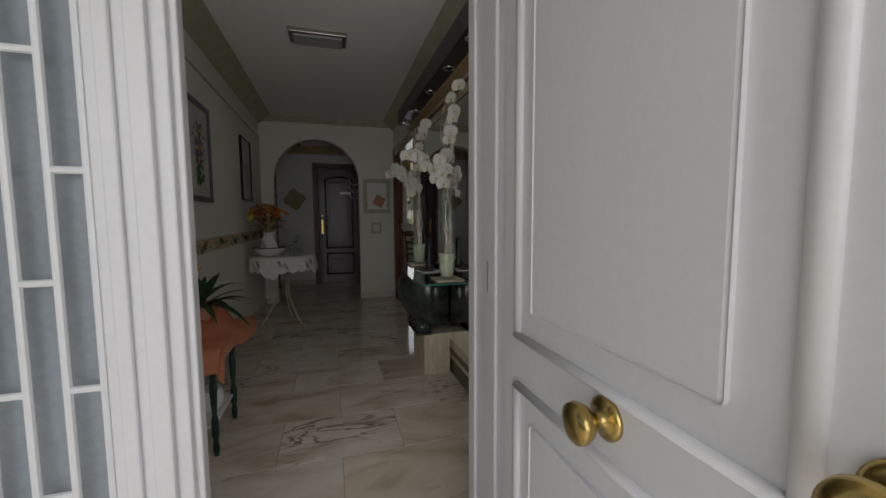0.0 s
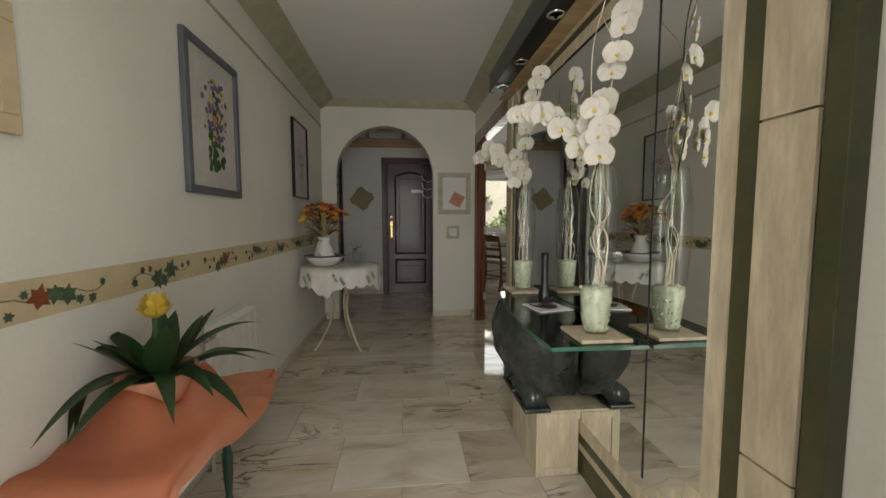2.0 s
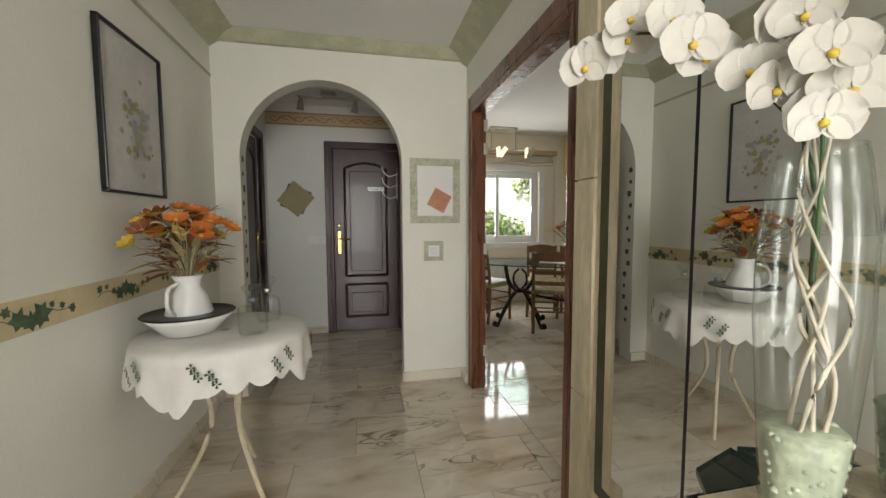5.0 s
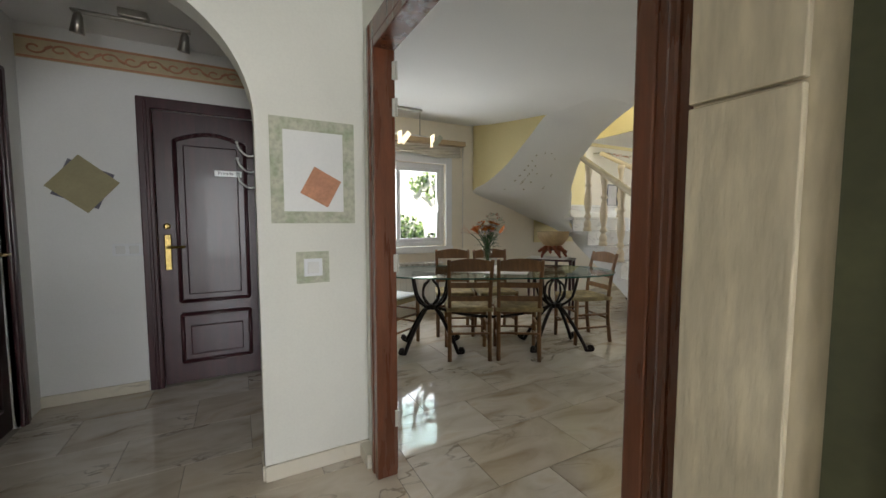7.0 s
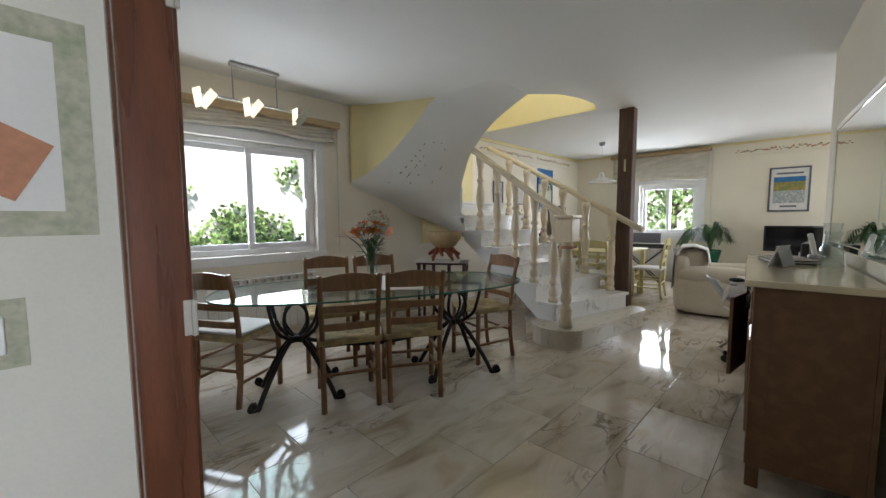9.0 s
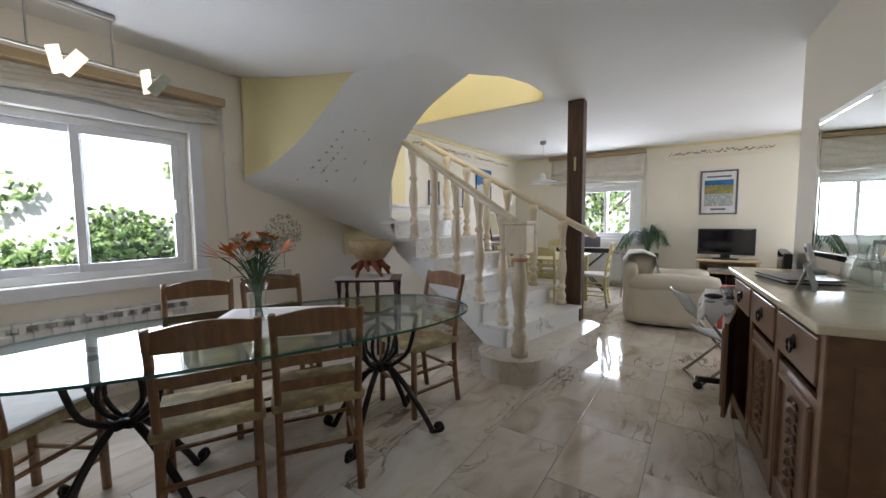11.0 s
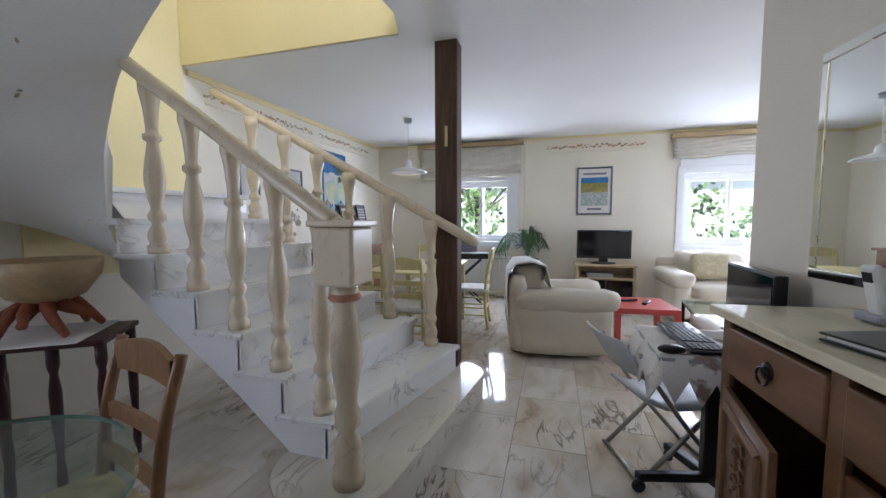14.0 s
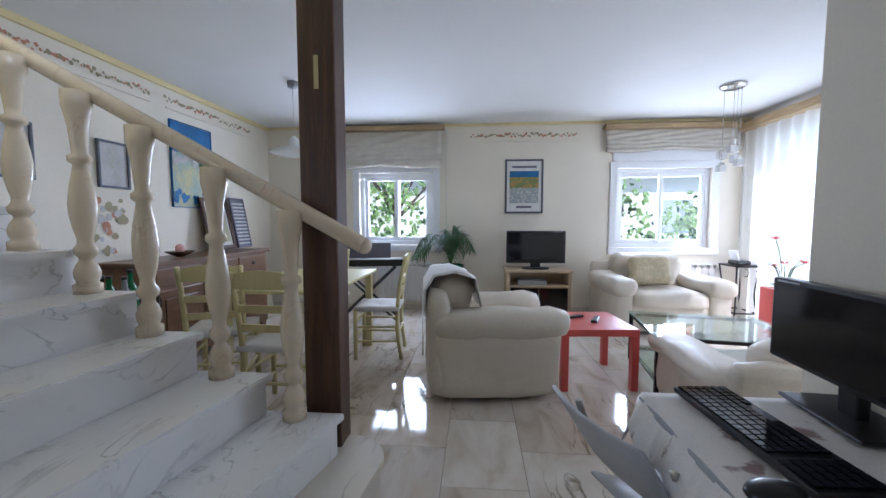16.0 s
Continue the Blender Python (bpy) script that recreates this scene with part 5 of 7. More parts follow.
ph = empty("cordless_phone", on_top(4.36, 4.30), "silver cordless phone standing in its base", "phone")
box("base", -0.045, 0.045, -0.04, 0.04, 0, 0.025, M_GREY, ph, 0.008)
box("handset", -0.026, 0.026, -0.012, 0.014, 0.02, 0.17, M_RAD, ph, 0.010, at=pose(0, 0, 0, -12))
box("display", -0.016, 0.016, 0.0145, 0.016, 0.12, 0.15, M_BLACK, ph, at=pose(0, 0, 0, -12))
fo = empty("leather_folder", on_top(4.02, 4.46), "black leather folder lying on the sideboard", "folder")
box("cover", -0.15, 0.15, -0.11, 0.11, 0, 0.006, M_BLACK, fo, 0.002, at=pose(0, 0, 0, 0, 0, 12))
box("pages", -0.14, 0.14, -0.10, 0.10, 0.006, 0.016, M_LINEN, fo, 0.001, at=pose(0, 0, 0, 0, 0, 12))
box("upper_cover", -0.15, 0.15, -0.11, 0.11, 0.016, 0.022, M_BLACK, fo, 0.002, at=pose(0, 0, 0, 0, 0, 12))
for x, y, h in ((3.78, 4.30, 0.24), (3.93, 4.28, 0.19)):
    cf = empty("glass_carafe", on_top(x, y), "clear glass carafe on the marble top", "carafe", "carafes on the sideboard")
    lathe("body", [(0.05, 0), (0.055, 0.02), (0.05, h * 0.4), (0.028, h * 0.65), (0.03, h * 0.85), (0.042, h), (0.039, h), (0.025, h * 0.7), (0.046, h * 0.4), (0.05, 0.02)], M_CLEAR, cf, 20)
cd = empty("desk_calendar", on_top(3.72, 4.50), "small white standing desk calendar", "calendar")
box("sheet", -0.09, 0.09, -0.001, 0.002, 0, 0.12, M_LINEN, cd, at=pose(0, 0.03, 0, 18, 0, -20))
box("printed_field", -0.07, 0.07, 0.0025, 0.0035, 0.02, 0.06, M_GOLDPETAL, cd, at=pose(0, 0.03, 0, 18, 0, -20))
box("rear_sheet", -0.09, 0.09, -0.001, 0.002, 0, 0.12, M_GREY, cd, at=pose(0.01, -0.035, 0, -18, 0, -20))
# ---- computer desk ----
dk = empty("computer_table", pose(4.95, 4.46, 0) @ Matrix.Diagonal((0.70, 1, 1, 1)), "small wheeled computer table under a printed cloth", "table")
M_PRINT = material("floral_cloth", (0.76, 0.73, 0.68), 0.85, var=0.1, scale=9, fine=150, bump=0.3, second=(0.30, 0.22, 0.20), mix=(0.38, 0.44))
bm = bmesh.new()
nx, ny = 16, 14
rows = []
for j in range(ny + 1):
    r = []
    for i in range(nx + 1):
        x, y = -0.40 + 0.74 * i / nx, -0.33 + 0.66 * j / ny
        edge = max(0, abs(x + 0.03) - 0.33, abs(y) - 0.29)
        z = 0.715 + 0.002 * math.sin(17 * x + 9 * y)
        if j in (0, ny) or i in (0, nx):
            z -= 0.14 + 0.05 * math.sin(5.1 * i + 3.3 * j)
        r.append((x, y, z))
    rows.append(r)
add_loft(bm, rows)
o = obj("cloth", bm, M_PRINT, dk, True)
o.modifiers.new("thickness", "SOLIDIFY").thickness = 0.003
box("board", -0.36, 0.30, -0.29, 0.29, 0.685, 0.705, M_GREY, dk, 0.004)
bm = bmesh.new()
add_box(bm, -0.04, 0.04, -0.04, 0.04, 0.08, 0.685, 0.008)
for a in (20, 110, 200, 290):
    add_box(bm, 0, 0.34, -0.025, 0.025, 0.06, 0.10, 0.008, m=pose(0, 0, 0, 0, 0, a))
obj("column_base", bm, M_BLACK, dk)
for a in (20, 110, 200, 290):
    lathe("castor", [(0.024, -0.012), (0.03, -0.008), (0.03, 0.008), (0.024, 0.012)], M_BLACK, dk, 14, at=pose(0.33 * math.cos(radians(a)), 0.33 * math.sin(radians(a)), 0.031, 90, 0, a))
mo = empty("computer_monitor", pose(5.03, 4.31, 0.722, 0, 0, 176) @ Matrix.Diagonal((1, 1, 0.76, 1)), "black computer monitor on the printed cloth", "monitor")
box("housing", -0.26, 0.26, -0.015, 0.03, 0.10, 0.42, M_BLACK, mo, 0.008)
box("screen", -0.243, 0.243, -0.018, -0.0155, 0.12, 0.405, M_SCREEN, mo)
box("stem", -0.03, 0.03, 0.0, 0.03, 0.01, 0.12, M_BLACK, mo, 0.006)
box("foot", -0.13, 0.13, -0.07, 0.09, 0, 0.014, M_BLACK, mo, 0.006)
box("maker_mark", -0.235, -0.15, -0.0172, -0.0155, 0.408, 0.414, M_GREY, mo)
kb = empty("computer_keyboard", pose(4.94, 4.57, 0.722, 0, 0, 183), "black computer keyboard on the printed cloth", "keyboard")
box("case", -0.22, 0.22, -0.075, 0.075, 0, 0.016, M_BLACK, kb, 0.005)
bm = bmesh.new()
for i in range(20):
    for j in range(6):
        if not (i in (15,) or (j == 5 and 4 < i < 9)):
            add_box(bm, -0.21 + i * 0.021, -0.193 + i * 0.021, -0.066 + j * 0.022, -0.049 + j * 0.022, 0.0165, 0.022)
tagged(obj("keys", bm, M_SCREEN, kb), kind="stuff")
ms = empty("computer_mouse", pose(4.72, 4.70, 0.722, 0, 0, 10), "black computer mouse on the printed cloth", "mouse")
bm = bmesh.new()
bmesh.ops.create_uvsphere(bm, u_segments=16, v_segments=10, radius=1, matrix=Matrix.Translation((0, 0, 0.014)) @ Matrix.Diagonal((0.032, 0.055, 0.019, 1)))
obj("shell", bm, M_BLACK, ms, True)
fc = empty("folding_chair", pose(5.16, 4.60, 0, 0, 0, 200) @ Matrix.Diagonal((1, 1, 0.87, 1)), "folding chair with grey plastic seat and steel tubes", "chair")
M_SHELL = material("pale_grey_seat", (0.52, 0.53, 0.54), 0.45, var=0.05)
for s in (-1, 1):
    tube("cross_leg", spline([(s * 0.19, 0.22, 0.012), (s * 0.19, 0.0, 0.30), (s * 0.185, -0.20, 0.62), (s * 0.18, -0.25, 0.74)], 4), 0.012, M_STEEL, fc, 8)
    tube("rear_leg", [(s * 0.165, -0.22, 0.012), (s * 0.165, 0.15, 0.43)], 0.012, M_STEEL, fc, 8)
for y in (0.22, -0.22):
    tube("floor_bar", [(-0.19, y, 0.012), (0.19, y, 0.012)], 0.012, M_STEEL, fc, 8)
for nm, rows in (("seat", [[(x, y, 0.44 + 0.02 * math.sin(math.pi * (y + 0.2) / 0.4) * -1 + 0.03 * (y < -0.15)) for x in (-0.17, -0.08, 0, 0.08, 0.17)] for y in (-0.2, -0.1, 0, 0.1, 0.2)]), ("backrest", [[(x, -0.215 - 0.04 * k - 0.03 * (1 - (x / 0.18) ** 2), 0.60 + 0.07 * k) for x in (-0.18, -0.09, 0, 0.09, 0.18)] for k in range(4)])):
    bm = bmesh.new()
    add_loft(bm, rows)
    o = obj(nm, bm, M_SHELL, fc, True)
    o.modifiers.new("thickness", "SOLIDIFY").thickness = 0.012

# ---- living room ----


def cushiony(bm, x0, x1, y0, y1, z0, z1, r=0.08, seed=0, wob=0.012):
    """A padded block: rounded, slightly uneven."""
    nb = set(bm.verts)
    vs = bmesh.ops.create_cube(bm, size=1.0)["verts"]
    es = list({e for v in vs for e in v.link_edges})
    bmesh.ops.subdivide_edges(bm, edges=es, cuts=7, use_grid_fill=True)
    new_v = [v for v in bm.verts if v not in nb]
    sx, sy, sz = x1 - x0, y1 - y0, z1 - z0
    for v in new_v:
        p = Vector((v.co.x * sx, v.co.y * sy, v.co.z * sz))
        q = Vector((max(-sx / 2 + r, min(sx / 2 - r, p.x)), max(-sy / 2 + r, min(sy / 2 - r, p.y)), max(-sz / 2 + r, min(sz / 2 - r, p.z))))
        d = p - q
        if d.length > 1e-6:
            p = q + d.normalized() * min(r, d.length if d.length < r else r)
        c = Vector(((x0 + x1) / 2, (y0 + y1) / 2, (z0 + z1) / 2)) + p
        nz = noise.noise(c * 6 + Vector((seed, 0, 0)))
        v.co = c + (d.normalized() if d.length > 1e-6 else Vector((0, 0, 0))) * wob * nz


def sofa(name, at, w, label, seats, category):
    """Padded leather seat; local y is the front."""
    s = empty(name, at, label, category)
    bm = bmesh.new()
    cushiony(bm, -w / 2 + 0.05, w / 2 - 0.05, -0.40, 0.36, 0.04, 0.36, 0.06)
    obj("base", bm, M_LEATHER, s, True)
    n = seats
    iw = w - 0.46
    for k in range(n):
        a = -iw / 2 + iw * k / n
        bm = bmesh.new()
        cushiony(bm, a, a + iw / n, -0.22, 0.42, 0.30, 0.48, 0.07, k)
        obj("seat_cushion", bm, M_LEATHER, s, True)
        bm = bmesh.new()
        cushiony(bm, a - 0.02, a + iw / n + 0.02, -0.46, -0.16, 0.40, 0.84, 0.12, k + 5, 0.03)
        obj("back_cushion", bm, M_LEATHER, s, True)
    bm = bmesh.new()
    cushiony(bm, -w / 2 + 0.02, w / 2 - 0.02, -0.50, -0.34, 0.04, 0.74, 0.07, 9)
    obj("back", bm, M_LEATHER, s, True)
    for e in (-1, 1):
        bm = bmesh.new()
        x0, x1 = sorted((e * (w / 2 - 0.24), e * w / 2))
        cushiony(bm, x0, x1, -0.46, 0.40, 0.03, 0.50, 0.07, 3)
        obj("arm_side", bm, M_LEATHER, s, True)
        bm = bmesh.new()
        cushiony(bm, x0 - 0.03, x1 + 0.03, -0.46, 0.46, 0.42, 0.62, 0.095, 7 + e, 0.025)
        obj("arm_roll", bm, M_LEATHER, s, True)
    return s


s1 = sofa("armchair", pose(7.00, 5.10, 0, 0, 0, -88), 0.86, "cream leather armchair seen from its side", 1, "armchair")
s1.matrix_basis = pose(6.93, 5.10, 0, 0, 0, -172)
th = bmesh.new()
add_loft(th, [[(x, y, z + 0.012 * math.sin(9 * x + 5 * k)) for x in [-0.30 + 0.1 * i for i in range(7)]] for k, (y, z) in enumerate([(-0.53, 0.30), (-0.53, 0.55), (-0.52, 0.74), (-0.45, 0.86), (-0.30, 0.88), (-0.16, 0.82), (-0.12, 0.62)])])
o = tagged(obj("throw_blanket", th, M_LINEN, None, True, s1.matrix_basis.copy()), "crumpled white throw over the armchair back", "throw")
o.modifiers.new("thickness", "SOLIDIFY").thickness = 0.008
s2 = sofa("armchair", pose(8.50, 3.20, 0, 0, 0, 90), 1.22, "wide cream leather armchair below the window", 1, "armchair")
pc = bmesh.new()
cushiony(pc, -0.22, 0.22, -0.07, 0.07, -0.16, 0.16, 0.065, 4, 0.02)
tagged(obj("scatter_cushion", pc, material("beige_cushion_cloth", (0.60, 0.52, 0.34), 0.85, var=0.2, scale=15), None, True, pose(8.52, 3.26, 0.66, 14, 0, 90)), "beige patterned cushion on the wide armchair", "cushion")
s3 = sofa("sofa", pose(6.42, 3.12, 0, 0, 0, -90) @ Matrix.Diagonal((1, 1, 0.70, 1)), 1.70, "cream leather sofa beside the glass coffee table", 2, "sofa")

rt = empty("side_table", pose(7.04, 4.36, 0, 0, 0, 5), "square coral red side table", "table")
box("top", -0.275, 0.275, -0.275, 0.275, 0.40, 0.45, M_RED, rt, 0.004)
for x in (-0.25, 0.25):
    for y in (-0.25, 0.25):
        box("leg", x - 0.025, x + 0.025, y - 0.025, y + 0.025, 0, 0.40, M_RED, rt, 0.003)
for k, (x, y, a) in enumerate(((7.10, 4.44, 30), (7.02, 4.30, 65))):
    rc = box("remote_control", -0.022, 0.022, -0.085, 0.085, 0, 0.02, M_BLACK, None, 0.006, at=pose(x, y, 0.451, 0, 0, a))
    tagged(rc, "black remote control on the red table", "remote control", "remote controls")
gt = empty("coffee_table", pose(7.05, 3.45, 0, 0, 0, -8), "low glass coffee table with black iron frame", "table")
bm = bmesh.new()
for x in (-0.36, 0.36):
    for y in (-0.46, 0.46):
        add_box(bm, x - 0.015, x + 0.015, y - 0.015, y + 0.015, 0, 0.41, 0.003)
for z in (0.10, 0.40):
    for y in (-0.46, 0.46):
        add_box(bm, -0.36, 0.36, y - 0.012, y + 0.012, z - 0.012, z + 0.012)
    for x in (-0.36, 0.36):
        add_box(bm, x - 0.0121, x + 0.0121, -0.46, 0.46, z - 0.0121, z + 0.0121)
obj("iron_frame", bm, M_IRON, gt)
for z in (0.415, 0.115):
    o = box("glass_top", -0.385, 0.385, -0.485, 0.485, z, z + 0.010, M_TABLEGLASS, gt, 0.002)
    o.visible_shadow = False

ts = empty("tv_stand", pose(8.88, 4.46, 0, 0, 0, -90), "pale birch television stand with smoked glass doors", "tv stand")
bm = bmesh.new()
add_box(bm, -0.40, 0.40, -0.22, 0.22, 0.60, 0.63, 0.004)
add_box(bm, -0.385, -0.35, -0.20, 0.20, 0.0, 0.60, 0.003)
add_box(bm, 0.35, 0.385, -0.20, 0.20, 0.0, 0.60, 0.003)
add_box(bm, -0.35, 0.35, -0.20, 0.20, 0.06, 0.085, 0.002)
add_box(bm, -0.35, 0.35, -0.20, 0.20, 0.42, 0.44, 0.002)
add_box(bm, -0.35, 0.35, 0.18, 0.195, 0.085, 0.60, 0.001)
obj("carcass", bm, M_PINE, ts)
for a, b in ((-0.34, -0.004), (0.004, 0.34)):
    box("glass_door", a, b, -0.206, -0.201, 0.09, 0.41, M_DARKGLASS, ts)
box("video_player", -0.24, 0.10, -0.16, 0.10, 0.442, 0.50, M_GREY, ts, 0.004)
tv = empty("television", pose(8.84, 4.48, 0.631, 0, 0, -90), "black flat-screen television on the birch stand", "television")
box("housing", -0.36, 0.36, -0.02, 0.05, 0.07, 0.47, M_BLACK, tv, 0.010)
box("screen", -0.335, 0.335, -0.024, -0.0205, 0.105, 0.45, M_SCREEN, tv)
box("neck", -0.06, 0.06, 0.0, 0.04, 0.015, 0.08, M_BLACK, tv, 0.004)
bm = bmesh.new()
add_lathe(bm, [(0.17, 0), (0.17, 0.010), (0.15, 0.018)], 24, Matrix.Diagonal((1, 0.65, 1, 1)))
obj("foot", bm, M_BLACK, tv, True)
box("maker_mark", 0.20, 0.32, -0.0215, -0.0202, 0.453, 0.461, M_GREY, tv)

# palm on a small stool
ps = empty("plant_stand", pose(8.80, 5.53, 0), "low dark iron plant stool", "stool")
box("top", -0.16, 0.16, -0.16, 0.16, 0.44, 0.46, M_IRON, ps, 0.004)
for x in (-0.13, 0.13):
    for y in (-0.13, 0.13):
        tube("leg", [(x, y, 0.44), (x * 1.1, y * 1.1, 0)], 0.010, M_IRON, ps, 8)
pl = empty("potted_palm", pose(8.80, 5.53, 0.461) @ Matrix.Scale(1.15, 4), "feathery green palm in a green glazed pot", "plant")
lathe("pot", [(0.08, 0), (0.10, 0.01), (0.135, 0.15), (0.14, 0.19), (0.125, 0.19), (0.12, 0.15)], material("green_glaze", (0.02, 0.13, 0.07), 0.15, var=0.2), pl, 24)
bm = bmesh.new()
rnd = random.Random(2)
for k in range(34):
    a, e = rnd.uniform(0, 6.28), rnd.uniform(0.1, 1)
    L = rnd.uniform(0.36, 0.58)
    pts = spline([(0, 0, 0.17), (0.10 * e * math.cos(a), 0.10 * e * math.sin(a), 0.17 + L * 0.5), (0.30 * e * math.cos(a), 0.30 * e * math.sin(a), 0.17 + L * (0.85 - 0.25 * e)), (0.45 * e * math.cos(a), 0.45 * e * math.sin(a), 0.17 + L * (0.8 - 0.65 * e))], 5)
    add_tube(bm, pts, 0.003, 4)
    for i in range(4, len(pts) - 1):
        d = (pts[i + 1] - pts[i]).normalized()
        sd = d.cross(Vector((0, 0, 1)))
        for s in (-1, 1):
            leaf_blade(bm, pts[i], d * 0.7 + sd * s + Vector((0, 0, 0.1)), 0.11, 0.008, 0.03, 3)
obj("fronds", bm, M_FERN, pl)

st = empty("wrought_stand", pose(8.95, 2.02, 0), "scrolled wrought-iron telephone stand", "stand")
bm = bmesh.new()
for x in (-0.16, 0.16):
    for y in (-0.13, 0.13):
        add_tube(bm, spline([(x * 1.15, y * 1.15, 0.0), (x, y, 0.08), (x * 0.8, y * 0.8, 0.35), (x, y, 0.68)], 5), 0.009, 7)
for z in (0.12, 0.68):
    add_tube(bm, [(-0.16, -0.13, z), (0.16, -0.13, z), (0.16, 0.13, z), (-0.16, 0.13, z), (-0.16, -0.13, z)], 0.009, 6)
for s in (-1, 1):
    add_tube(bm, [(s * 0.08 + 0.05 * math.cos(t), -0.135, 0.58 + 0.05 * math.sin(t)) for t in [0.5 * k for k in range(13)]], 0.006, 6)
add_box(bm, -0.17, 0.17, -0.14, 0.14, 0.682, 0.694)
obj("ironwork", bm, M_IRON, st, True)
te = empty("telephone", pose(8.95, 2.02, 0.695), "white handset and papers on the iron stand", "telephone")
box("base", -0.09, 0.09, -0.08, 0.08, 0, 0.05, M_BLACK, te, 0.012)
box("papers", -0.08, 0.08, -0.02, 0.0, 0.05, 0.17, M_LINEN, te, 0.002, at=pose(0.02, 0.03, 0, -15))

# hanging cube lamp and dish pendant
cb = empty("pendant_cluster", pose(7.97, 2.80, H), "chrome pendant cluster with small glass cubes", "ceiling lamp")
lathe("rose", [(0.11, 0), (0.11, -0.02), (0.09, -0.035)], M_CHROME, cb, 24)
for k, (x, y, l) in enumerate(((-0.06, 0.02, 0.58), (0.0, -0.05, 0.66), (0.07, 0.03, 0.62), (0.02, 0.06, 0.75), (-0.02, -0.07, 0.70))):
    tube("wire", [(x, y, -0.03), (x, y, -l)], 0.003, M_CHROME, cb, 5)
    box("glass_cube", x - 0.035, x + 0.035, y - 0.035, y + 0.035, -l - 0.07, -l, M_CERAMIC, cb, 0.008)
    box("cap", x - 0.018, x + 0.018, y - 0.018, y + 0.018, -l, -l + 0.02, M_CHROME, cb)
pn = empty("pendant_lamp", pose(7.55, 6.93, H), "white metal dish pendant lamp", "ceiling lamp")
lathe("rose", [(0.05, 0), (0.045, -0.05), (0.01, -0.06)], M_GREY, pn, 18)
tube("cord", [(0, 0, -0.05), (0, 0, -0.52)], 0.004, M_LINEN, pn, 6)
lathe("dish", [(0.02, -0.50), (0.045, -0.53), (0.05, -0.59), (0.22, -0.64), (0.23, -0.66), (0.20, -0.655), (0.04, -0.61)], M_CERAMIC, pn, 32)

# patio curtain and its rail
cu = empty("voile_curtain", pose(7.60, 1.90, 0.02), "floor-length white voile curtain before the patio door", "curtain")
bm = bmesh.new()
cols = [(-1.45 + 3.05 * i / 150, 0.03 * math.sin(i * 0.75) + 0.015 * math.sin(i * 0.21)) for i in range(151)]
add_loft(bm, [[(x, y * (1 - 0.3 * z / 2.3), z) for x, y in cols] for z in (0, 0.6, 1.2, 1.8, 2.30)])
obj("cloth", bm, M_SHEER, cu, True)
box("pelmet", -1.5, 1.60, -0.10, 0.08, 2.31, 2.40, M_PELMET, cu, 0.006)
pd = empty("patio_door", pose(7.60, 1.60, 0), "white framed glass patio door", "door")
bm = bmesh.new()
for x0, x1 in ((-1.30, -1.22), (-0.04, 0.04), (1.22, 1.30)):
    add_box(bm, x0, x1, -0.03, 0.03, 0, 2.25, 0.006)
for z0, z1 in ((0, 0.09), (2.17, 2.25)):
    add_box(bm, -1.22, 1.22, -0.029, 0.029, z0, z1, 0.006)
obj("frame", bm, M_PVC, pd)
for a, b in ((-1.22, -0.04), (0.04, 1.22)):
    o = box("pane", a, b, -0.004, 0.004, 0.09, 2.17, M_PANE, pd)
    o.visible_shadow = False

# ---- entrance door and sidelight ----
ed = empty("entrance_door", pose(0, 0, 0), "open white lacquered panelled entrance door with brass knob", "door")
lf = box("leaf", 0.64, 0.685, 0.08, 0.99, 0.01, 2.2, M_DOORWHITE, ed, 0.004)
for z0, z1 in ((0.12, 0.71), (0.84, 2.05)):
    bm = bmesh.new()
    for p, q in (((0.29, z0), (0.905, z0)), ((0.905, z0), (0.905, z1)), ((0.905, z1), (0.29, z1)), ((0.29, z1), (0.29, z0))):
        add_tube(bm, [(0.638, p[0], p[1]), (0.638, q[0], q[1])], 0.016, 8, 0, 1.0, 0.6)
    obj("moulding", bm, M_DOORWHITE, lf, True)
    box("raised_panel", 0.632, 0.64, 0.37, 0.83, z0 + 0.07, z1 - 0.07, M_DOORWHITE, lf, 0.009)
for y, z in ((0.575, 0.79), (0.215, 0.90)):
    lathe("knob", [(0.038, 0), (0.038, 0.006), (0.030, 0.010), (0.014, 0.014), (0.013, 0.035), (0.030, 0.045), (0.036, 0.058), (0.034, 0.068), (0.020, 0.074), (0.004, 0.075)], M_BRASS, lf, 28, at=pose(0.64, y, z, 0, -90, 0))
ef = empty("entrance_frame", pose(0, 0, 0), "white entrance door frame with stepped mouldings", "door frame")
ef["kind"] = "structure"
bm = bmesh.new()
add_box(bm, 0.675, 0.80, 1.02, 1.34, 0, 2.26, 0.006)
add_box(bm, 0.80, 1.045, 1.13, 1.33, 0, 2.47, 0.004)
add_box(bm, 0.66, 0.675, 1.10, 1.20, 0, 2.25, 0.006)
add_box(bm, 0.662, 0.675, 1.28, 1.342, 0, 2.25, 0.006)
obj("right_jamb", bm, M_DOORWHITE, ef)
box("strike_plate", 0.6565, 0.6595, 1.145, 1.155, 0.90, 1.0, M_STEEL, ef, 0.001)
bm = bmesh.new()
add_box(bm, -0.28, -0.13, 1.0, 1.10, 0, 2.26, 0.006)
add_box(bm, -0.255, -0.225, 0.985, 1.0, 0, 2.25, 0.005)
add_box(bm, -0.20, -0.16, 0.98, 1.0, 0, 2.25, 0.005)
add_box(bm, -0.132, -0.115, 1.02, 1.06, 0, 2.25, 0.005)
obj("left_jamb", bm, M_DOORWHITE, ef)
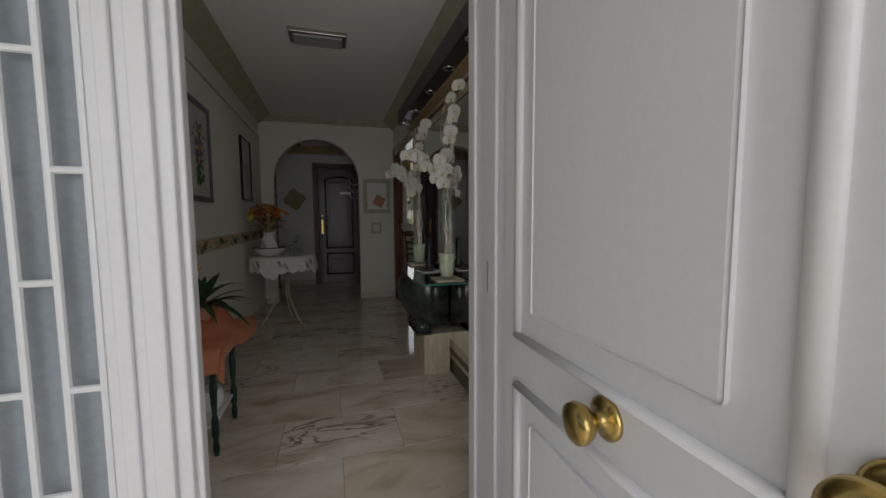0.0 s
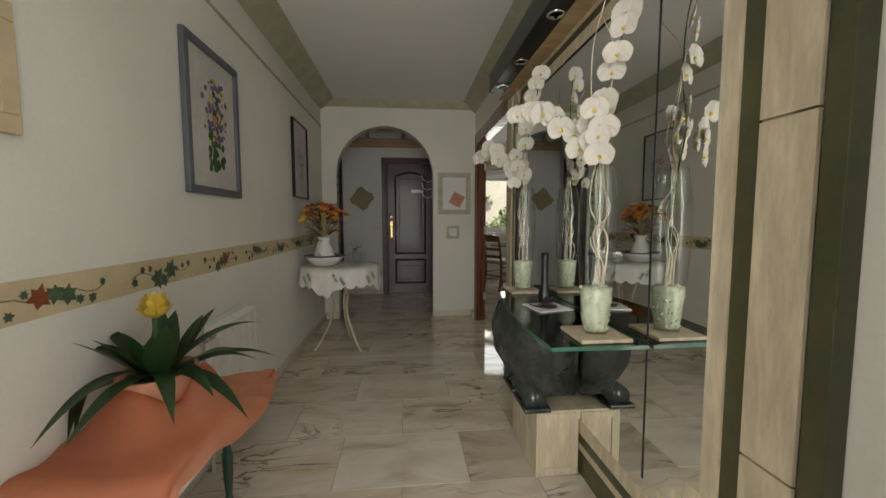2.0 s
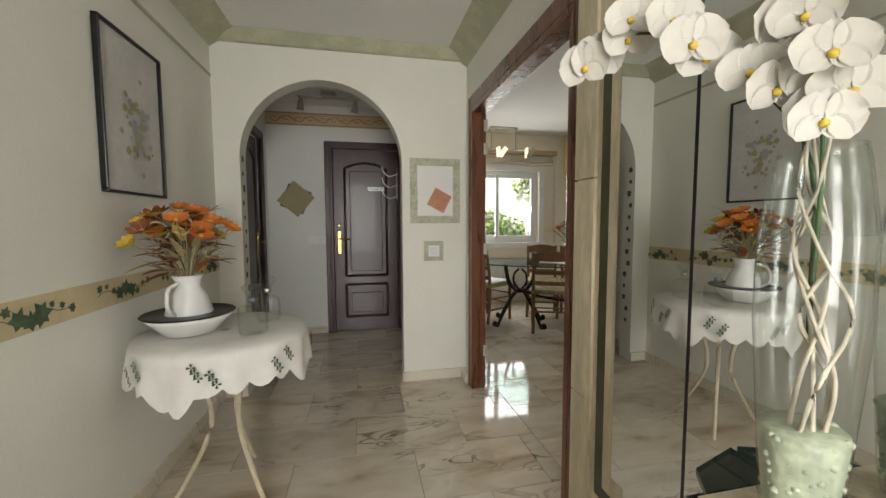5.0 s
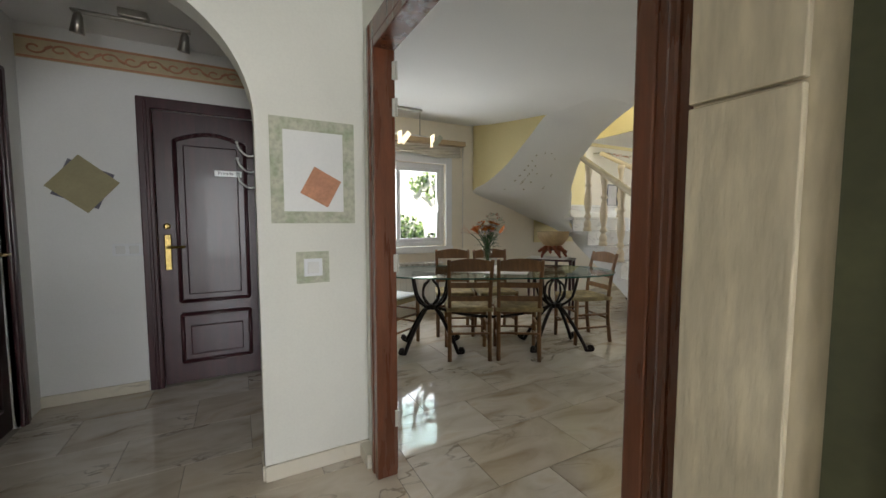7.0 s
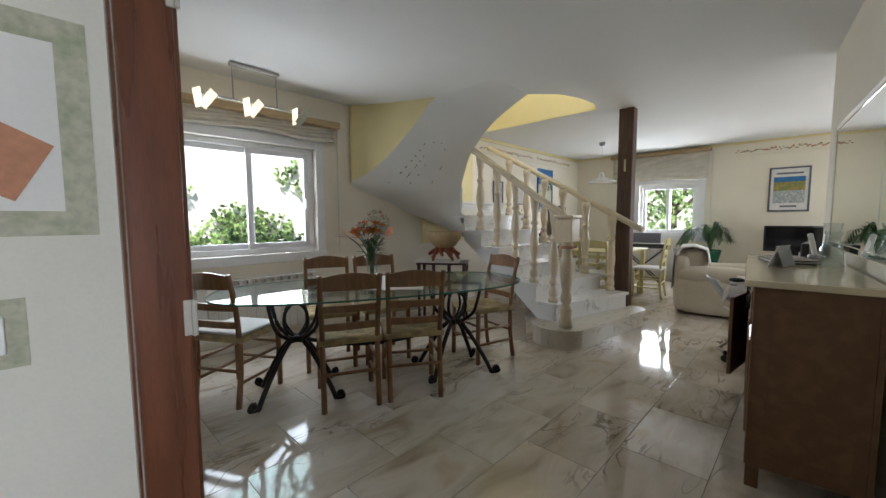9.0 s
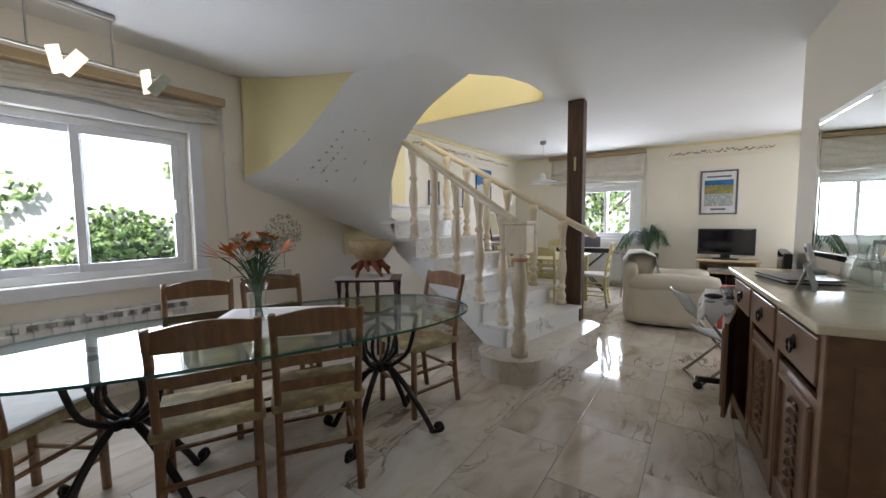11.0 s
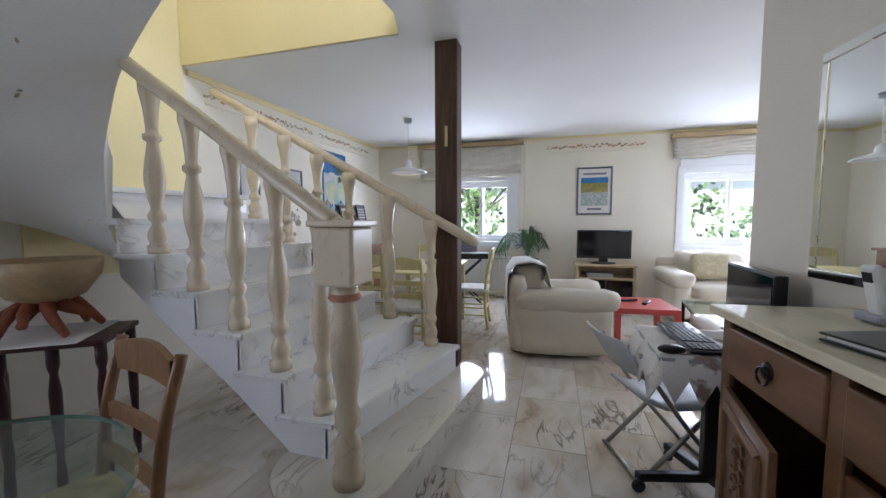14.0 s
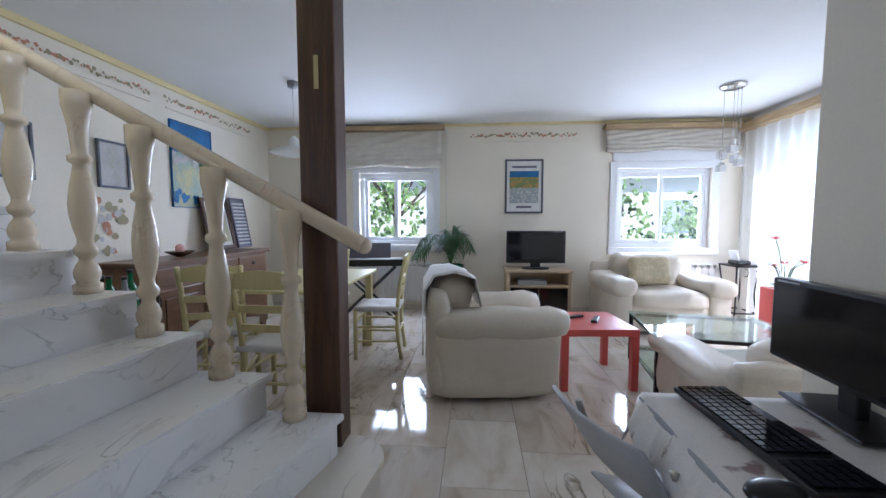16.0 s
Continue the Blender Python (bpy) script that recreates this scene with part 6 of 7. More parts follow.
box("latch_plate", -0.1305, -0.1275, 1.065, 1.085, 1.06, 1.16, M_STEEL, ef, 0.001)
sd = empty("sidelight_window", pose(0, 0, 0), "frosted sidelight with white basket-weave grille", "window")
sd["kind"] = "structure"
box("frosted_pane", -0.66, -0.28, 1.055, 1.065, 0.06, 2.2, M_FROST, sd)
bm = bmesh.new()
add_box(bm, -0.69, -0.64, 1.0, 1.09, 0, 2.26, 0.005)
add_box(bm, -0.64, -0.28, 1.01, 1.09, 0, 0.07, 0.004)
add_box(bm, -0.64, -0.28, 1.01, 1.09, 2.19, 2.26, 0.004)
obj("frame", bm, M_PVC, sd)
bm = bmesh.new()
bars = (-0.559, -0.493, -0.427, -0.359, -0.293)
for x in bars:
    add_tube(bm, [(x, 1.02, 0.07), (x, 1.02, 2.19)], 0.0085, 8)
for j, (xa, xb) in enumerate(zip((-0.64,) + bars[:-1], bars)):
    for k in range(5):
        zz = 0.31 + 0.465 * k - (0.232 if j % 2 else 0.0)
        add_tube(bm, [(xa, 1.02, zz), (xb, 1.02, zz)], 0.008, 8)
obj("grille", bm, M_PVC, sd)

# ---- hall: mirror wall ----
mw = empty("mirror_wall_panel", pose(0, 0, 0), "travertine panel with olive stone bands and tall mirror", "mirror panel")
YA, YB = 1.69, 3.925
XF = 1.01
bm = bmesh.new()
add_box(bm, XF, 1.049, YA + 0.10, YB, 0.10, 2.02, 0.0)
obj("travertine_back", bm, M_TRAV, mw)
box("dark_plinth", XF - 0.004, 1.049, YA, YB, 0.0, 0.099, M_OLIVE, mw, 0.002)
box("edge_strip", XF - 0.006, 1.049, YA, YA + 0.045, 0.10, 2.02, M_OLIVE, mw, 0.002)
for z0, z1 in ((0.10, 0.60), (0.605, 1.35), (1.355, 2.02)):
    for y0, y1 in ((YA + 0.05, YA + 0.17), (YB - 0.115, YB)):
        box("travertine_slab", XF - 0.012, XF, y0, y1, z0, z1, M_TRAV, mw, 0.002)


def stepped(y0, y1, z0, z1, s, n):
    """Outline of a rectangle whose corners go in n small steps."""
    pts = []
    for cy, cz, dy, dz, first in ((y0, z0, 1, 1, "z"), (y0, z1, 1, -1, "y"), (y1, z1, -1, -1, "z"), (y1, z0, -1, 1, "y")):
        c = []
        for k in range(n + 1):
            c.append((cy + dy * s * k, cz + dz * s * (n - k)))
            if k < n:
                c.append((cy + dy * s * (k + 1), cz + dz * s * (n - k)))
        if first == "y":
            pts += c
        else:
            pts += c[::-1] if (dy, dz) == (1, 1) else c[::-1]
    return pts


def stepped_plate(name, y0, y1, z0, z1, s, n, x0, x1, mat):
    """A plate with stepped corners, standing at x0 to x1."""
    bm = bmesh.new()
    for k in range(n + 1):
        o = s * k
        add_box(bm, x0 + 0.0002 * k, x1, y0 + o, y1 - o, z0 + s * (n - k), z1 - s * (n - k))
    return obj(name, bm, mat, mw)


stepped_plate("olive_band", YA + 0.175, YB - 0.145, 0.14, 1.99, 0.055, 3, XF - 0.006, XF, M_OLIVE)
stepped_plate("cream_band", YA + 0.225, YB - 0.195, 0.19, 1.95, 0.055, 3, XF - 0.012, XF - 0.006, M_TRAV)
stepped_plate("mirror_glass", YA + 0.275, YB - 0.245, 0.26, 1.89, 0.055, 3, XF - 0.0165, XF - 0.0125, M_MIRROR)
for y in (2.20, 3.42):
    box("joint", XF - 0.0175, XF - 0.0168, y - 0.004, y + 0.004, 0.30, 1.86, M_BLACK, mw)
cp = empty("light_canopy", pose(0, 0, 0), "black lacquered canopy with small chrome spotlights", "lamp")
box("canopy", 0.83, 1.049, 1.72, 3.80, 2.03, 2.16, M_BLACK, cp, 0.004)
box("under_trim", 0.93, 1.049, 1.70, YB, 2.021, 2.029, M_PELMET, cp, 0.001)
for y in (1.90, 2.30, 2.75, 3.25, 3.65):
    lathe("spotlight", [(0.042, 0), (0.042, -0.006), (0.030, -0.008), (0.026, 0.0)], M_CHROME, cp, 20, at=pose(0.89, y, 2.029))

# console in front of the mirror
cs = empty("hall_console", pose(0, 0, 0), "glass-topped console on dark stone curve and travertine block", "console table")
bm = bmesh.new()
add_prism(bm, [(0.985, 2.18), (0.985, 3.30), (0.86, 3.26), (0.74, 3.08), (0.685, 2.78), (0.665, 2.45), (0.675, 2.19)], 0.737, 0.750)
for f in bm.faces:
    f.material_index = 0 if len(f.verts) > 4 else 1
o = obj("glass_top", bm, [M_DARKGLASS, M_GLASSEDGE], cs)
bm = bmesh.new()
prof = [(0.70, 0.735), (0.66, 0.62), (0.67, 0.50), (0.73, 0.40), (0.72, 0.36), (0.98, 0.36), (0.98, 0.735)]
rows = []
for k in range(13):
    u = k / 12
    bow = 0.10 * math.sin(math.pi * u)
    rows.append([(x + (0.10 - bow) * (x < 0.9), 2.62 + 0.60 * u + (0.12 * (0.735 - z) * (1 if u < 0.5 else -1)), z) for x, z in prof])
ends = add_loft(bm, rows, close=True)
bm.faces.new(ends[0])
bm.faces.new(ends[-1])
obj("curved_support", bm, M_CONSOLE, cs, True)
bm = bmesh.new()
add_tube(bm, [(0.80, 2.66, 0.345), (0.80, 3.04, 0.345)], 0.05, 14)
obj("scroll_foot", bm, M_CONSOLE, cs, True)
bm = bmesh.new()
add_box(bm, 0.80, 0.995, 2.65, 3.02, 0.0, 0.30, 0.003)
for y0, y1 in ((2.644, 2.65),):
    add_box(bm, 0.81, 0.985, y0, y1, 0.01, 0.04)
    add_box(bm, 0.81, 0.985, y0, y1, 0.26, 0.29)
    add_box(bm, 0.81, 0.84, y0, y1, 0.04, 0.26)
    add_box(bm, 0.955, 0.985, y0, y1, 0.04, 0.26)
obj("travertine_block", bm, M_TRAV, cs)
# the block sits below the scroll
for y in (2.72, 2.92):
    box("pad", 0.74, 0.86, y - 0.09, y + 0.09, 0.301, 0.32, M_CONSOLE, cs, 0.006)


def orchid_bloom(bm, c, r, up):
    """A moth orchid: two wide rounded petals, three narrower sepals and a small yellow lip."""
    q = Vector(up).normalized().to_track_quat("Z", "Y").to_matrix()
    for a, w, ln, lift in ((90, 0.42, 0.95, 0.0), (215, 0.40, 0.90, 0.0), (325, 0.40, 0.90, 0.0), (12, 0.80, 1.05, 0.05), (168, 0.80, 1.05, 0.05)):
        ca, sa = math.cos(radians(a)), math.sin(radians(a))
        rows = []
        for t in (0.05, 0.25, 0.5, 0.75, 0.92, 1.0):
            half = w * r * math.sin(math.pi * (0.10 + 0.88 * t)) ** 0.7
            rows.append([Vector(c) + q @ Vector((ca * ln * r * t - sa * half * s, sa * ln * r * t + ca * half * s, r * (lift + 0.10 * t * t + 0.10 * s * s))) for s in (-1, -0.5, 0, 0.5, 1)])
        add_loft(bm, rows, 0)
    nb = len(bm.faces)
    bmesh.ops.create_icosphere(bm, subdivisions=1, radius=r * 0.16, matrix=Matrix.Translation(Vector(c) + q @ Vector((0, -0.12 * r, r * 0.14))))
    bm.faces.ensure_lookup_table()
    for f in bm.faces[nb:]:
        f.material_index = 1


def orchid_vase(at, seed, label):
    rnd = random.Random(seed)
    v = empty("orchid_vase", at, label, "vase of flowers", "orchid vases")
    box("stand_tile", -0.085, 0.085, -0.085, 0.085, 0.0, 0.012, M_TRAV, v, 0.002)
    o = lathe("glass", [(0.040, 0.013), (0.046, 0.05), (0.054, 0.18), (0.063, 0.32), (0.062, 0.44), (0.050, 0.54), (0.046, 0.56), (0.043, 0.56), (0.047, 0.54), (0.059, 0.44)], M_CLEAR, v, 28)
    o.visible_shadow = False
    bm = bmesh.new()
    add_lathe(bm, [(0.036, 0.022), (0.042, 0.06), (0.050, 0.15), (0.050, 0.165), (0.02, 0.17)], 20)
    for k in range(90):
        a, z = rnd.uniform(0, 6.28), rnd.uniform(0.03, 0.165)
        r = 0.036 + 0.012 * z / 0.17
        bmesh.ops.create_icosphere(bm, subdivisions=1, radius=rnd.uniform(0.004, 0.008), matrix=Matrix.Translation((r * math.cos(a), r * math.sin(a), z)))
    tagged(obj("pebbles", bm, M_GEL, v, True), kind="stuff")
    for k in range(6):
        a = rnd.uniform(0, 6.28)
        pts = [(0.02 * math.cos(a), 0.02 * math.sin(a), 0.14)]
        for z in (0.24, 0.33, 0.42, 0.52, 0.66, 0.80, 0.95):
            sp = 0.034 if z < 0.5 else (0.02 if z < 0.6 else 0.02 + 0.12 * (z - 0.6))
            pts.append((rnd.uniform(-sp, sp), rnd.uniform(-sp, sp), z * (1 + 0.03 * k) if z > 0.7 else z))
        tube("twig", spline(pts[:6 if k < 4 else 8], 5), 0.0036, M_TWIG, v, 6, 0.5)
    arms = (((0, 0, 0.30), (-0.01, -0.01, 0.55), (-0.03, -0.01, 0.68), (0.01, -0.04, 0.84), (0.03, -0.07, 0.98), (0.04, -0.12, 1.12)),
            ((0, 0, 0.30), (0.0, 0.01, 0.54), (-0.04, 0.06, 0.66), (-0.09, 0.13, 0.75), (-0.14, 0.21, 0.79), (-0.17, 0.27, 0.77)))
    for n, arm in enumerate(arms):
        stem = spline(arm, 5)
        tube("orchid_stem", stem, 0.0032, M_FERN, v, 6, 0.6)
        for k in range(9, len(stem), 2):
            c = stem[k] + Vector((rnd.uniform(-0.03, 0.0), rnd.uniform(-0.03, 0.02), rnd.uniform(-0.02, 0.02)))
            bm = bmesh.new()
            orchid_bloom(bm, c, rnd.uniform(0.038, 0.046), (-0.6 + rnd.uniform(-0.4, 0.3), -1 + rnd.uniform(-0.2, 0.5), rnd.uniform(-0.3, 0.2)))
            obj("orchid_bloom", bm, [M_PETAL, M_GOLDPETAL], v, True)
    for k in range(6):
        c = Vector((rnd.uniform(-0.07, 0.03), rnd.uniform(-0.08, 0.04), rnd.uniform(0.58, 0.74)))
        bm = bmesh.new()
        orchid_bloom(bm, c, rnd.uniform(0.036, 0.044), (-0.6 + rnd.uniform(-0.4, 0.3), -1, rnd.uniform(-0.3, 0.2)))
        obj("orchid_bloom", bm, [M_PETAL, M_GOLDPETAL], v, True)
    return v


orchid_vase(pose(0.865, 2.29, 0.751), 5, "tall glass vase with white orchids and pale twigs")
orchid_vase(pose(0.87, 3.10, 0.751), 9, "tall glass vase of white orchids, green pebbles inside")
for y in (2.80,):
    tr = empty("torch", pose(0.88, y, 0.751), "black metal torch standing on its lamp head", "torch")
    lathe("body", [(0.026, 0), (0.028, 0.01), (0.028, 0.05), (0.018, 0.075), (0.016, 0.09), (0.0165, 0.20), (0.018, 0.21), (0.017, 0.235), (0.010, 0.237)], M_BLACK, tr, 20)
ch = empty("charger_pad", pose(0.855, 2.70, 0.751, 0, 0, 10), "white square coaster with a black plug charger", "charger")
box("coaster", -0.08, 0.08, -0.08, 0.08, 0, 0.006, M_CERAMIC, ch, 0.002)
lathe("disc", [(0.045, 0.006), (0.045, 0.010), (0.04, 0.012)], M_BLACK, ch, 24)
box("plug", 0.03, 0.07, 0.06, 0.11, 0.001, 0.035, M_BLACK, ch, 0.006)
tube("cable", spline([(0.05, 0.08, 0.02), (0.0, 0.10, 0.03), (-0.06, 0.05, 0.012), (-0.03, -0.03, 0.010), (0.03, 0.0, 0.012)], 5), 0.003, M_BLACK, ch, 6)

# ---- hall: plant table ----
pt = empty("plant_table", pose(-0.505, 2.21, 0) @ Matrix.Diagonal((0.76, 0.56, 0.81, 1)), "white side table with dark painted turned legs", "table")
box("apron", -0.19, 0.19, -0.34, 0.34, 0.52, 0.62, M_CERAMIC, pt, 0.004)
box("top", -0.215, 0.215, -0.37, 0.37, 0.62, 0.645, M_CERAMIC, pt, 0.006)
box("lower_shelf", -0.17, 0.17, -0.32, 0.32, 0.17, 0.185, M_CERAMIC, pt, 0.003)
M_LEGG = material("dark_green_painted_leg", (0.012, 0.05, 0.035), 0.3, var=0.4, scale=20)
for x in (-0.17, 0.17):
    for y in (-0.32, 0.32):
        lathe("leg", [(0.014, 0), (0.020, 0.05), (0.014, 0.10), (0.022, 0.13), (0.022, 0.22), (0.014, 0.25), (0.020, 0.33), (0.024, 0.42), (0.015, 0.47), (0.024, 0.50), (0.024, 0.53)], M_LEGG, pt, 14, at=pose(x, y, 0))
box("drawer_front", 0.19, 0.196, -0.15, 0.15, 0.535, 0.605, M_CERAMIC, pt, 0.002)
jr = lathe("enamel_pot", [(0.05, 0), (0.065, 0.02), (0.07, 0.07), (0.06, 0.10), (0.064, 0.11), (0.056, 0.11)], M_CERAMIC, None, 20, at=pose(-0.45, 2.22, 0.151))
tagged(jr, "small white enamel pot on the lower shelf", "pot")
og = empty("organza_cloth", pose(-0.505, 2.21, 0.524), "sheer coral organza draped over the plant table", "cloth")
bm = bmesh.new()
rows = []
for j in range(45):
    y = -0.27 + 0.74 * j / 44
    row = []
    for i in range(31):
        x = -0.178 + 0.40 * i / 30
        rp = math.hypot(x + 0.01, y - 0.08)
        z = 0.012 + 0.150 * math.exp(-((rp - 0.112) / 0.055) ** 2) * (0.75 + 0.25 * math.sin(3 * math.atan2(y - 0.08, x) + 0.7))
        over = max(0.0, -0.208 - y)
        z -= 1.5 * over * (0.7 + 0.5 * (i / 30))
        z -= 0.85 * max(0.0, x - 0.165) * (1.0 - 0.5 * (y > 0.2))
        z -= 0.10 * max(0.0, y - 0.21)
        z += 0.006 * math.sin(16 * x + 9 * y) + 0.005 * math.sin(31 * y - 12 * x) + 0.003 * math.sin(50 * (x + y))
        row.append((x + (0.03 * math.sin(9 * y) if i > 27 else 0), y + 0.05 * (x / 0.2) * (j / 44), max(z, 0.006) if abs(x) < 0.172 and abs(y) < 0.212 else z))
    rows.append(row)
add_loft(bm, rows)
o = obj("cloth", bm, M_ORGANZA, og, True)
br = empty("bromeliad_plant", pose(-0.515, 2.29, 0.545) @ Matrix.Diagonal((1.0, 1.15, 1.12, 1)), "dark green bromeliad with one yellow flower head", "plant")
lathe("pot", [(0.055, 0.0), (0.065, 0.02), (0.10, 0.125), (0.10, 0.13), (0.092, 0.13), (0.07, 0.10)], M_TERRA, br, 24)
bm = bmesh.new()
rnd = random.Random(14)
for k in range(20):
    a = k * 2.4 + rnd.uniform(-0.3, 0.3)
    up = (0.5, 1.0, 2.4, 1.6)[k % 4] * rnd.uniform(0.8, 1.2)
    leaf_blade(bm, (0.025 * math.cos(a), 0.025 * math.sin(a), 0.10), (math.cos(a), math.sin(a), up), rnd.uniform(0.24, 0.34) if up < 1.8 else rnd.uniform(0.20, 0.26), 0.026, rnd.uniform(0.10, 0.24) if up < 1.3 else 0.05, 12)
for d, ln, dr in (((0.5, 1.0, 0.7), 0.46, 0.20), ((-0.1, -1.0, 0.75), 0.40, 0.24), ((0.15, -1.0, 0.5), 0.38, 0.16), ((0.6, -0.7, 0.6), 0.30, 0.2)):
    leaf_blade(bm, (0, 0, 0.11), d, ln, 0.022, dr, 12)
for v in bm.verts:
    v.co.x = max(v.co.x, -0.165)
obj("leaves", bm, M_LEAF, br, True)
bm = bmesh.new()
add_tube(bm, [(0, 0, 0.12), (0.0, 0.0, 0.27)], 0.010, 8, 1)
for k in range(3):
    flower(bm, (0.0, 0.0, 0.27 + 0.012 * k), 0.045 - 0.009 * k, 0, 7, 0.8 + 0.4 * k)
obj("flower_head", bm, [M_GOLDPETAL, M_FERN], br, True)

# ---- hall: lace-covered table ----
lt = empty("lace_table", pose(-0.34, 4.52, 0), "round table on iron legs under embroidered lace cloth", "table")
lathe("top", [(0.33, 0.715), (0.335, 0.725), (0.33, 0.735)], M_PINE, lt, 40)
for k in range(3):
    a = 2 * math.pi * k / 3 - 0.7
    c, s = math.cos(a), math.sin(a)
    tube("leg", spline([(0.24 * c, 0.24 * s, 0.0), (0.17 * c, 0.17 * s, 0.10), (0.07 * c, 0.07 * s, 0.32), (0.10 * c, 0.10 * s, 0.52), (0.20 * c, 0.20 * s, 0.66), (0.22 * c, 0.22 * s, 0.715)], 5), 0.011, M_TRAV, lt, 8)
bm = bmesh.new()
NN = 96
rows = [[(r * math.cos(2 * math.pi * i / NN), r * math.sin(2 * math.pi * i / NN), 0.739) for i in range(NN)] for r in (0.02, 0.20, 0.335)]
for j in range(1, 7):
    u = j / 6
    row = []
    for i in range(NN):
        a = 2 * math.pi * i / NN
        lobe = 0.13 + 0.07 * max(0, math.cos(4 * a + 0.9)) ** 2 + 0.03 * abs(math.sin(12 * a))
        r = 0.338 + (0.012 + 0.012 * math.sin(14 * a)) * u
        row.append((r * math.cos(a), r * math.sin(a), 0.738 - lobe * u))
    rows.append(row)
add_loft(bm, rows, close=True)
o = obj("lace_cloth", bm, M_LINEN, lt, True)
bm = bmesh.new()
for i in range(40):
    a = 2 * math.pi * i / 40
    if i % 5 in (0, 1):
        for k in range(3):
            z = 0.70 - 0.02 * k - 0.03 * (i % 2)
            r = 0.358
            flower(bm, (r * math.cos(a + 0.03 * k), r * math.sin(a + 0.03 * k), z), 0.016, 0, 4, 0.1, (math.cos(a), math.sin(a), 0))
tagged(obj("embroidery", bm, M_STENCIL, lt), kind="stuff")
jg = empty("jug_and_basin", pose(-0.47, 4.50, 0.742), "white enamel wash jug and basin with autumn bouquet", "vase of flowers")
lathe("basin", [(0.08, 0), (0.10, 0.005), (0.15, 0.06), (0.172, 0.085), (0.168, 0.087), (0.14, 0.06), (0.08, 0.012)], M_CERAMIC, jg, 32)
lathe("basin_rim", [(0.172, 0.083), (0.176, 0.087), (0.172, 0.091), (0.168, 0.087)], M_BLACK, jg, 32)
lathe("jug", [(0.05, 0.013), (0.08, 0.03), (0.09, 0.09), (0.07, 0.16), (0.045, 0.20), (0.05, 0.23), (0.062, 0.25), (0.058, 0.25), (0.042, 0.21)], M_CERAMIC, jg, 28)
tube("jug_handle", spline([(-0.02, -0.05, 0.22), (-0.03, -0.11, 0.20), (-0.03, -0.12, 0.13), (-0.02, -0.08, 0.09)], 5), 0.008, M_CERAMIC, jg, 8)
rnd = random.Random(31)
bouquet(jg, rnd, (0, 0, 0.20), 0.34, 0.20, [(0, 0.05, 12, 1), (1, 0.04, 9, 1), (5, 0.045, 7, 1), (0, 0.045, 10, 1)], 34, 4, [M_ORANGE, M_GOLDPETAL, M_PINK, M_PETAL, M_KHAKI, M_RUST], 40)
bm = bmesh.new()
for k in range(60):
    a = rnd.uniform(0, 6.28)
    leaf_blade(bm, (0.05 * math.cos(a), 0.05 * math.sin(a), 0.26 + 0.2 * rnd.random()), (math.cos(a), math.sin(a), rnd.uniform(-0.1, 1.0)), rnd.uniform(0.08, 0.17), 0.022, 0.03, 5, rnd.choice((0, 0, 1)))
for k in range(6):
    c = Vector((0.10 * math.cos(k), 0.10 * math.sin(k), 0.36 + 0.02 * k))
    add_tube(bm, [c + Vector((0.035 * math.cos(t), 0.03 * math.sin(t) * math.cos(k), 0.035 * math.sin(t))) for t in [0.5 * i for i in range(13)]], 0.004, 5, 2)
obj("autumn_leaves", bm, [M_RUST, M_GOLDPETAL, M_TWIG], jg, True)
for x, y, s in ((-0.20, 4.42, 1.0), (-0.19, 4.64, 0.95)):
    dc = empty("decanter", pose(x, y, 0.742, 0, 0, 20 * s), "cut glass decanter with round stopper", "decanter", "decanters on the lace table")
    box("body", -0.055 * s, 0.055 * s, -0.055 * s, 0.055 * s, 0, 0.12 * s, M_CLEAR, dc, 0.02)
    lathe("neck", [(0.030, 0.118), (0.016, 0.135), (0.016, 0.16), (0.024, 0.165)], M_CLEAR, dc, 16)
    lathe("collar", [(0.018, 0.137), (0.019, 0.142), (0.019, 0.152), (0.017, 0.156)], M_BLUE if s == 1.0 else M_STEEL, dc, 16)
    lathe("stopper", [(0.012, 0.166), (0.036, 0.185), (0.04, 0.20), (0.03, 0.212), (0.01, 0.215)], M_CLEAR, dc, 16)
hl = empty("hall_ceiling_lamp", pose(0.13, 3.09, HALLH), "flat rectangular ceiling lamp with grey glass", "ceiling lamp")
box("tray", -0.20, 0.20, -0.10, 0.10, -0.03, 0, M_STEEL, hl, 0.005)
box("diffuser", -0.17, 0.17, -0.085, 0.085, -0.05, -0.03, M_GREY, hl, 0.012)

# ---- living room: cabinet side ----
cb2 = empty("wooden_cabinet", pose(7.50, 8.095, 0), "carved brown wooden cabinet with two drawers", "cabinet")
bm = bmesh.new()
add_box(bm, -0.80, 0.80, -0.42, 0, 0.06, 0.87, 0.004)
for x in (-0.78, 0.70):
    for y in (-0.41, -0.09):
        add_box(bm, x, x + 0.08, y, y + 0.08, 0, 0.06, 0.004)
obj("body", bm, M_OAK, cb2)
box("top", -0.84, 0.84, -0.45, 0.005, 0.871, 0.90, M_OAK, cb2, 0.006)
for x0, x1 in ((-0.76, -0.27), (-0.24, 0.24), (0.27, 0.76)):
    dr = box("drawer", x0, x1, -0.435, -0.42, 0.70, 0.84, M_OAK, cb2, 0.006)
    box("ring_handle", (x0 + x1) / 2 - 0.02, (x0 + x1) / 2 + 0.02, -0.447, -0.435, 0.75, 0.78, M_IRON, dr, 0.004)
    dr = box("door", x0, x1, -0.435, -0.42, 0.12, 0.67, M_OAK, cb2, 0.006)
    box("panel", x0 + 0.07, x1 - 0.07, -0.442, -0.435, 0.19, 0.60, M_OAK, dr, 0.006)
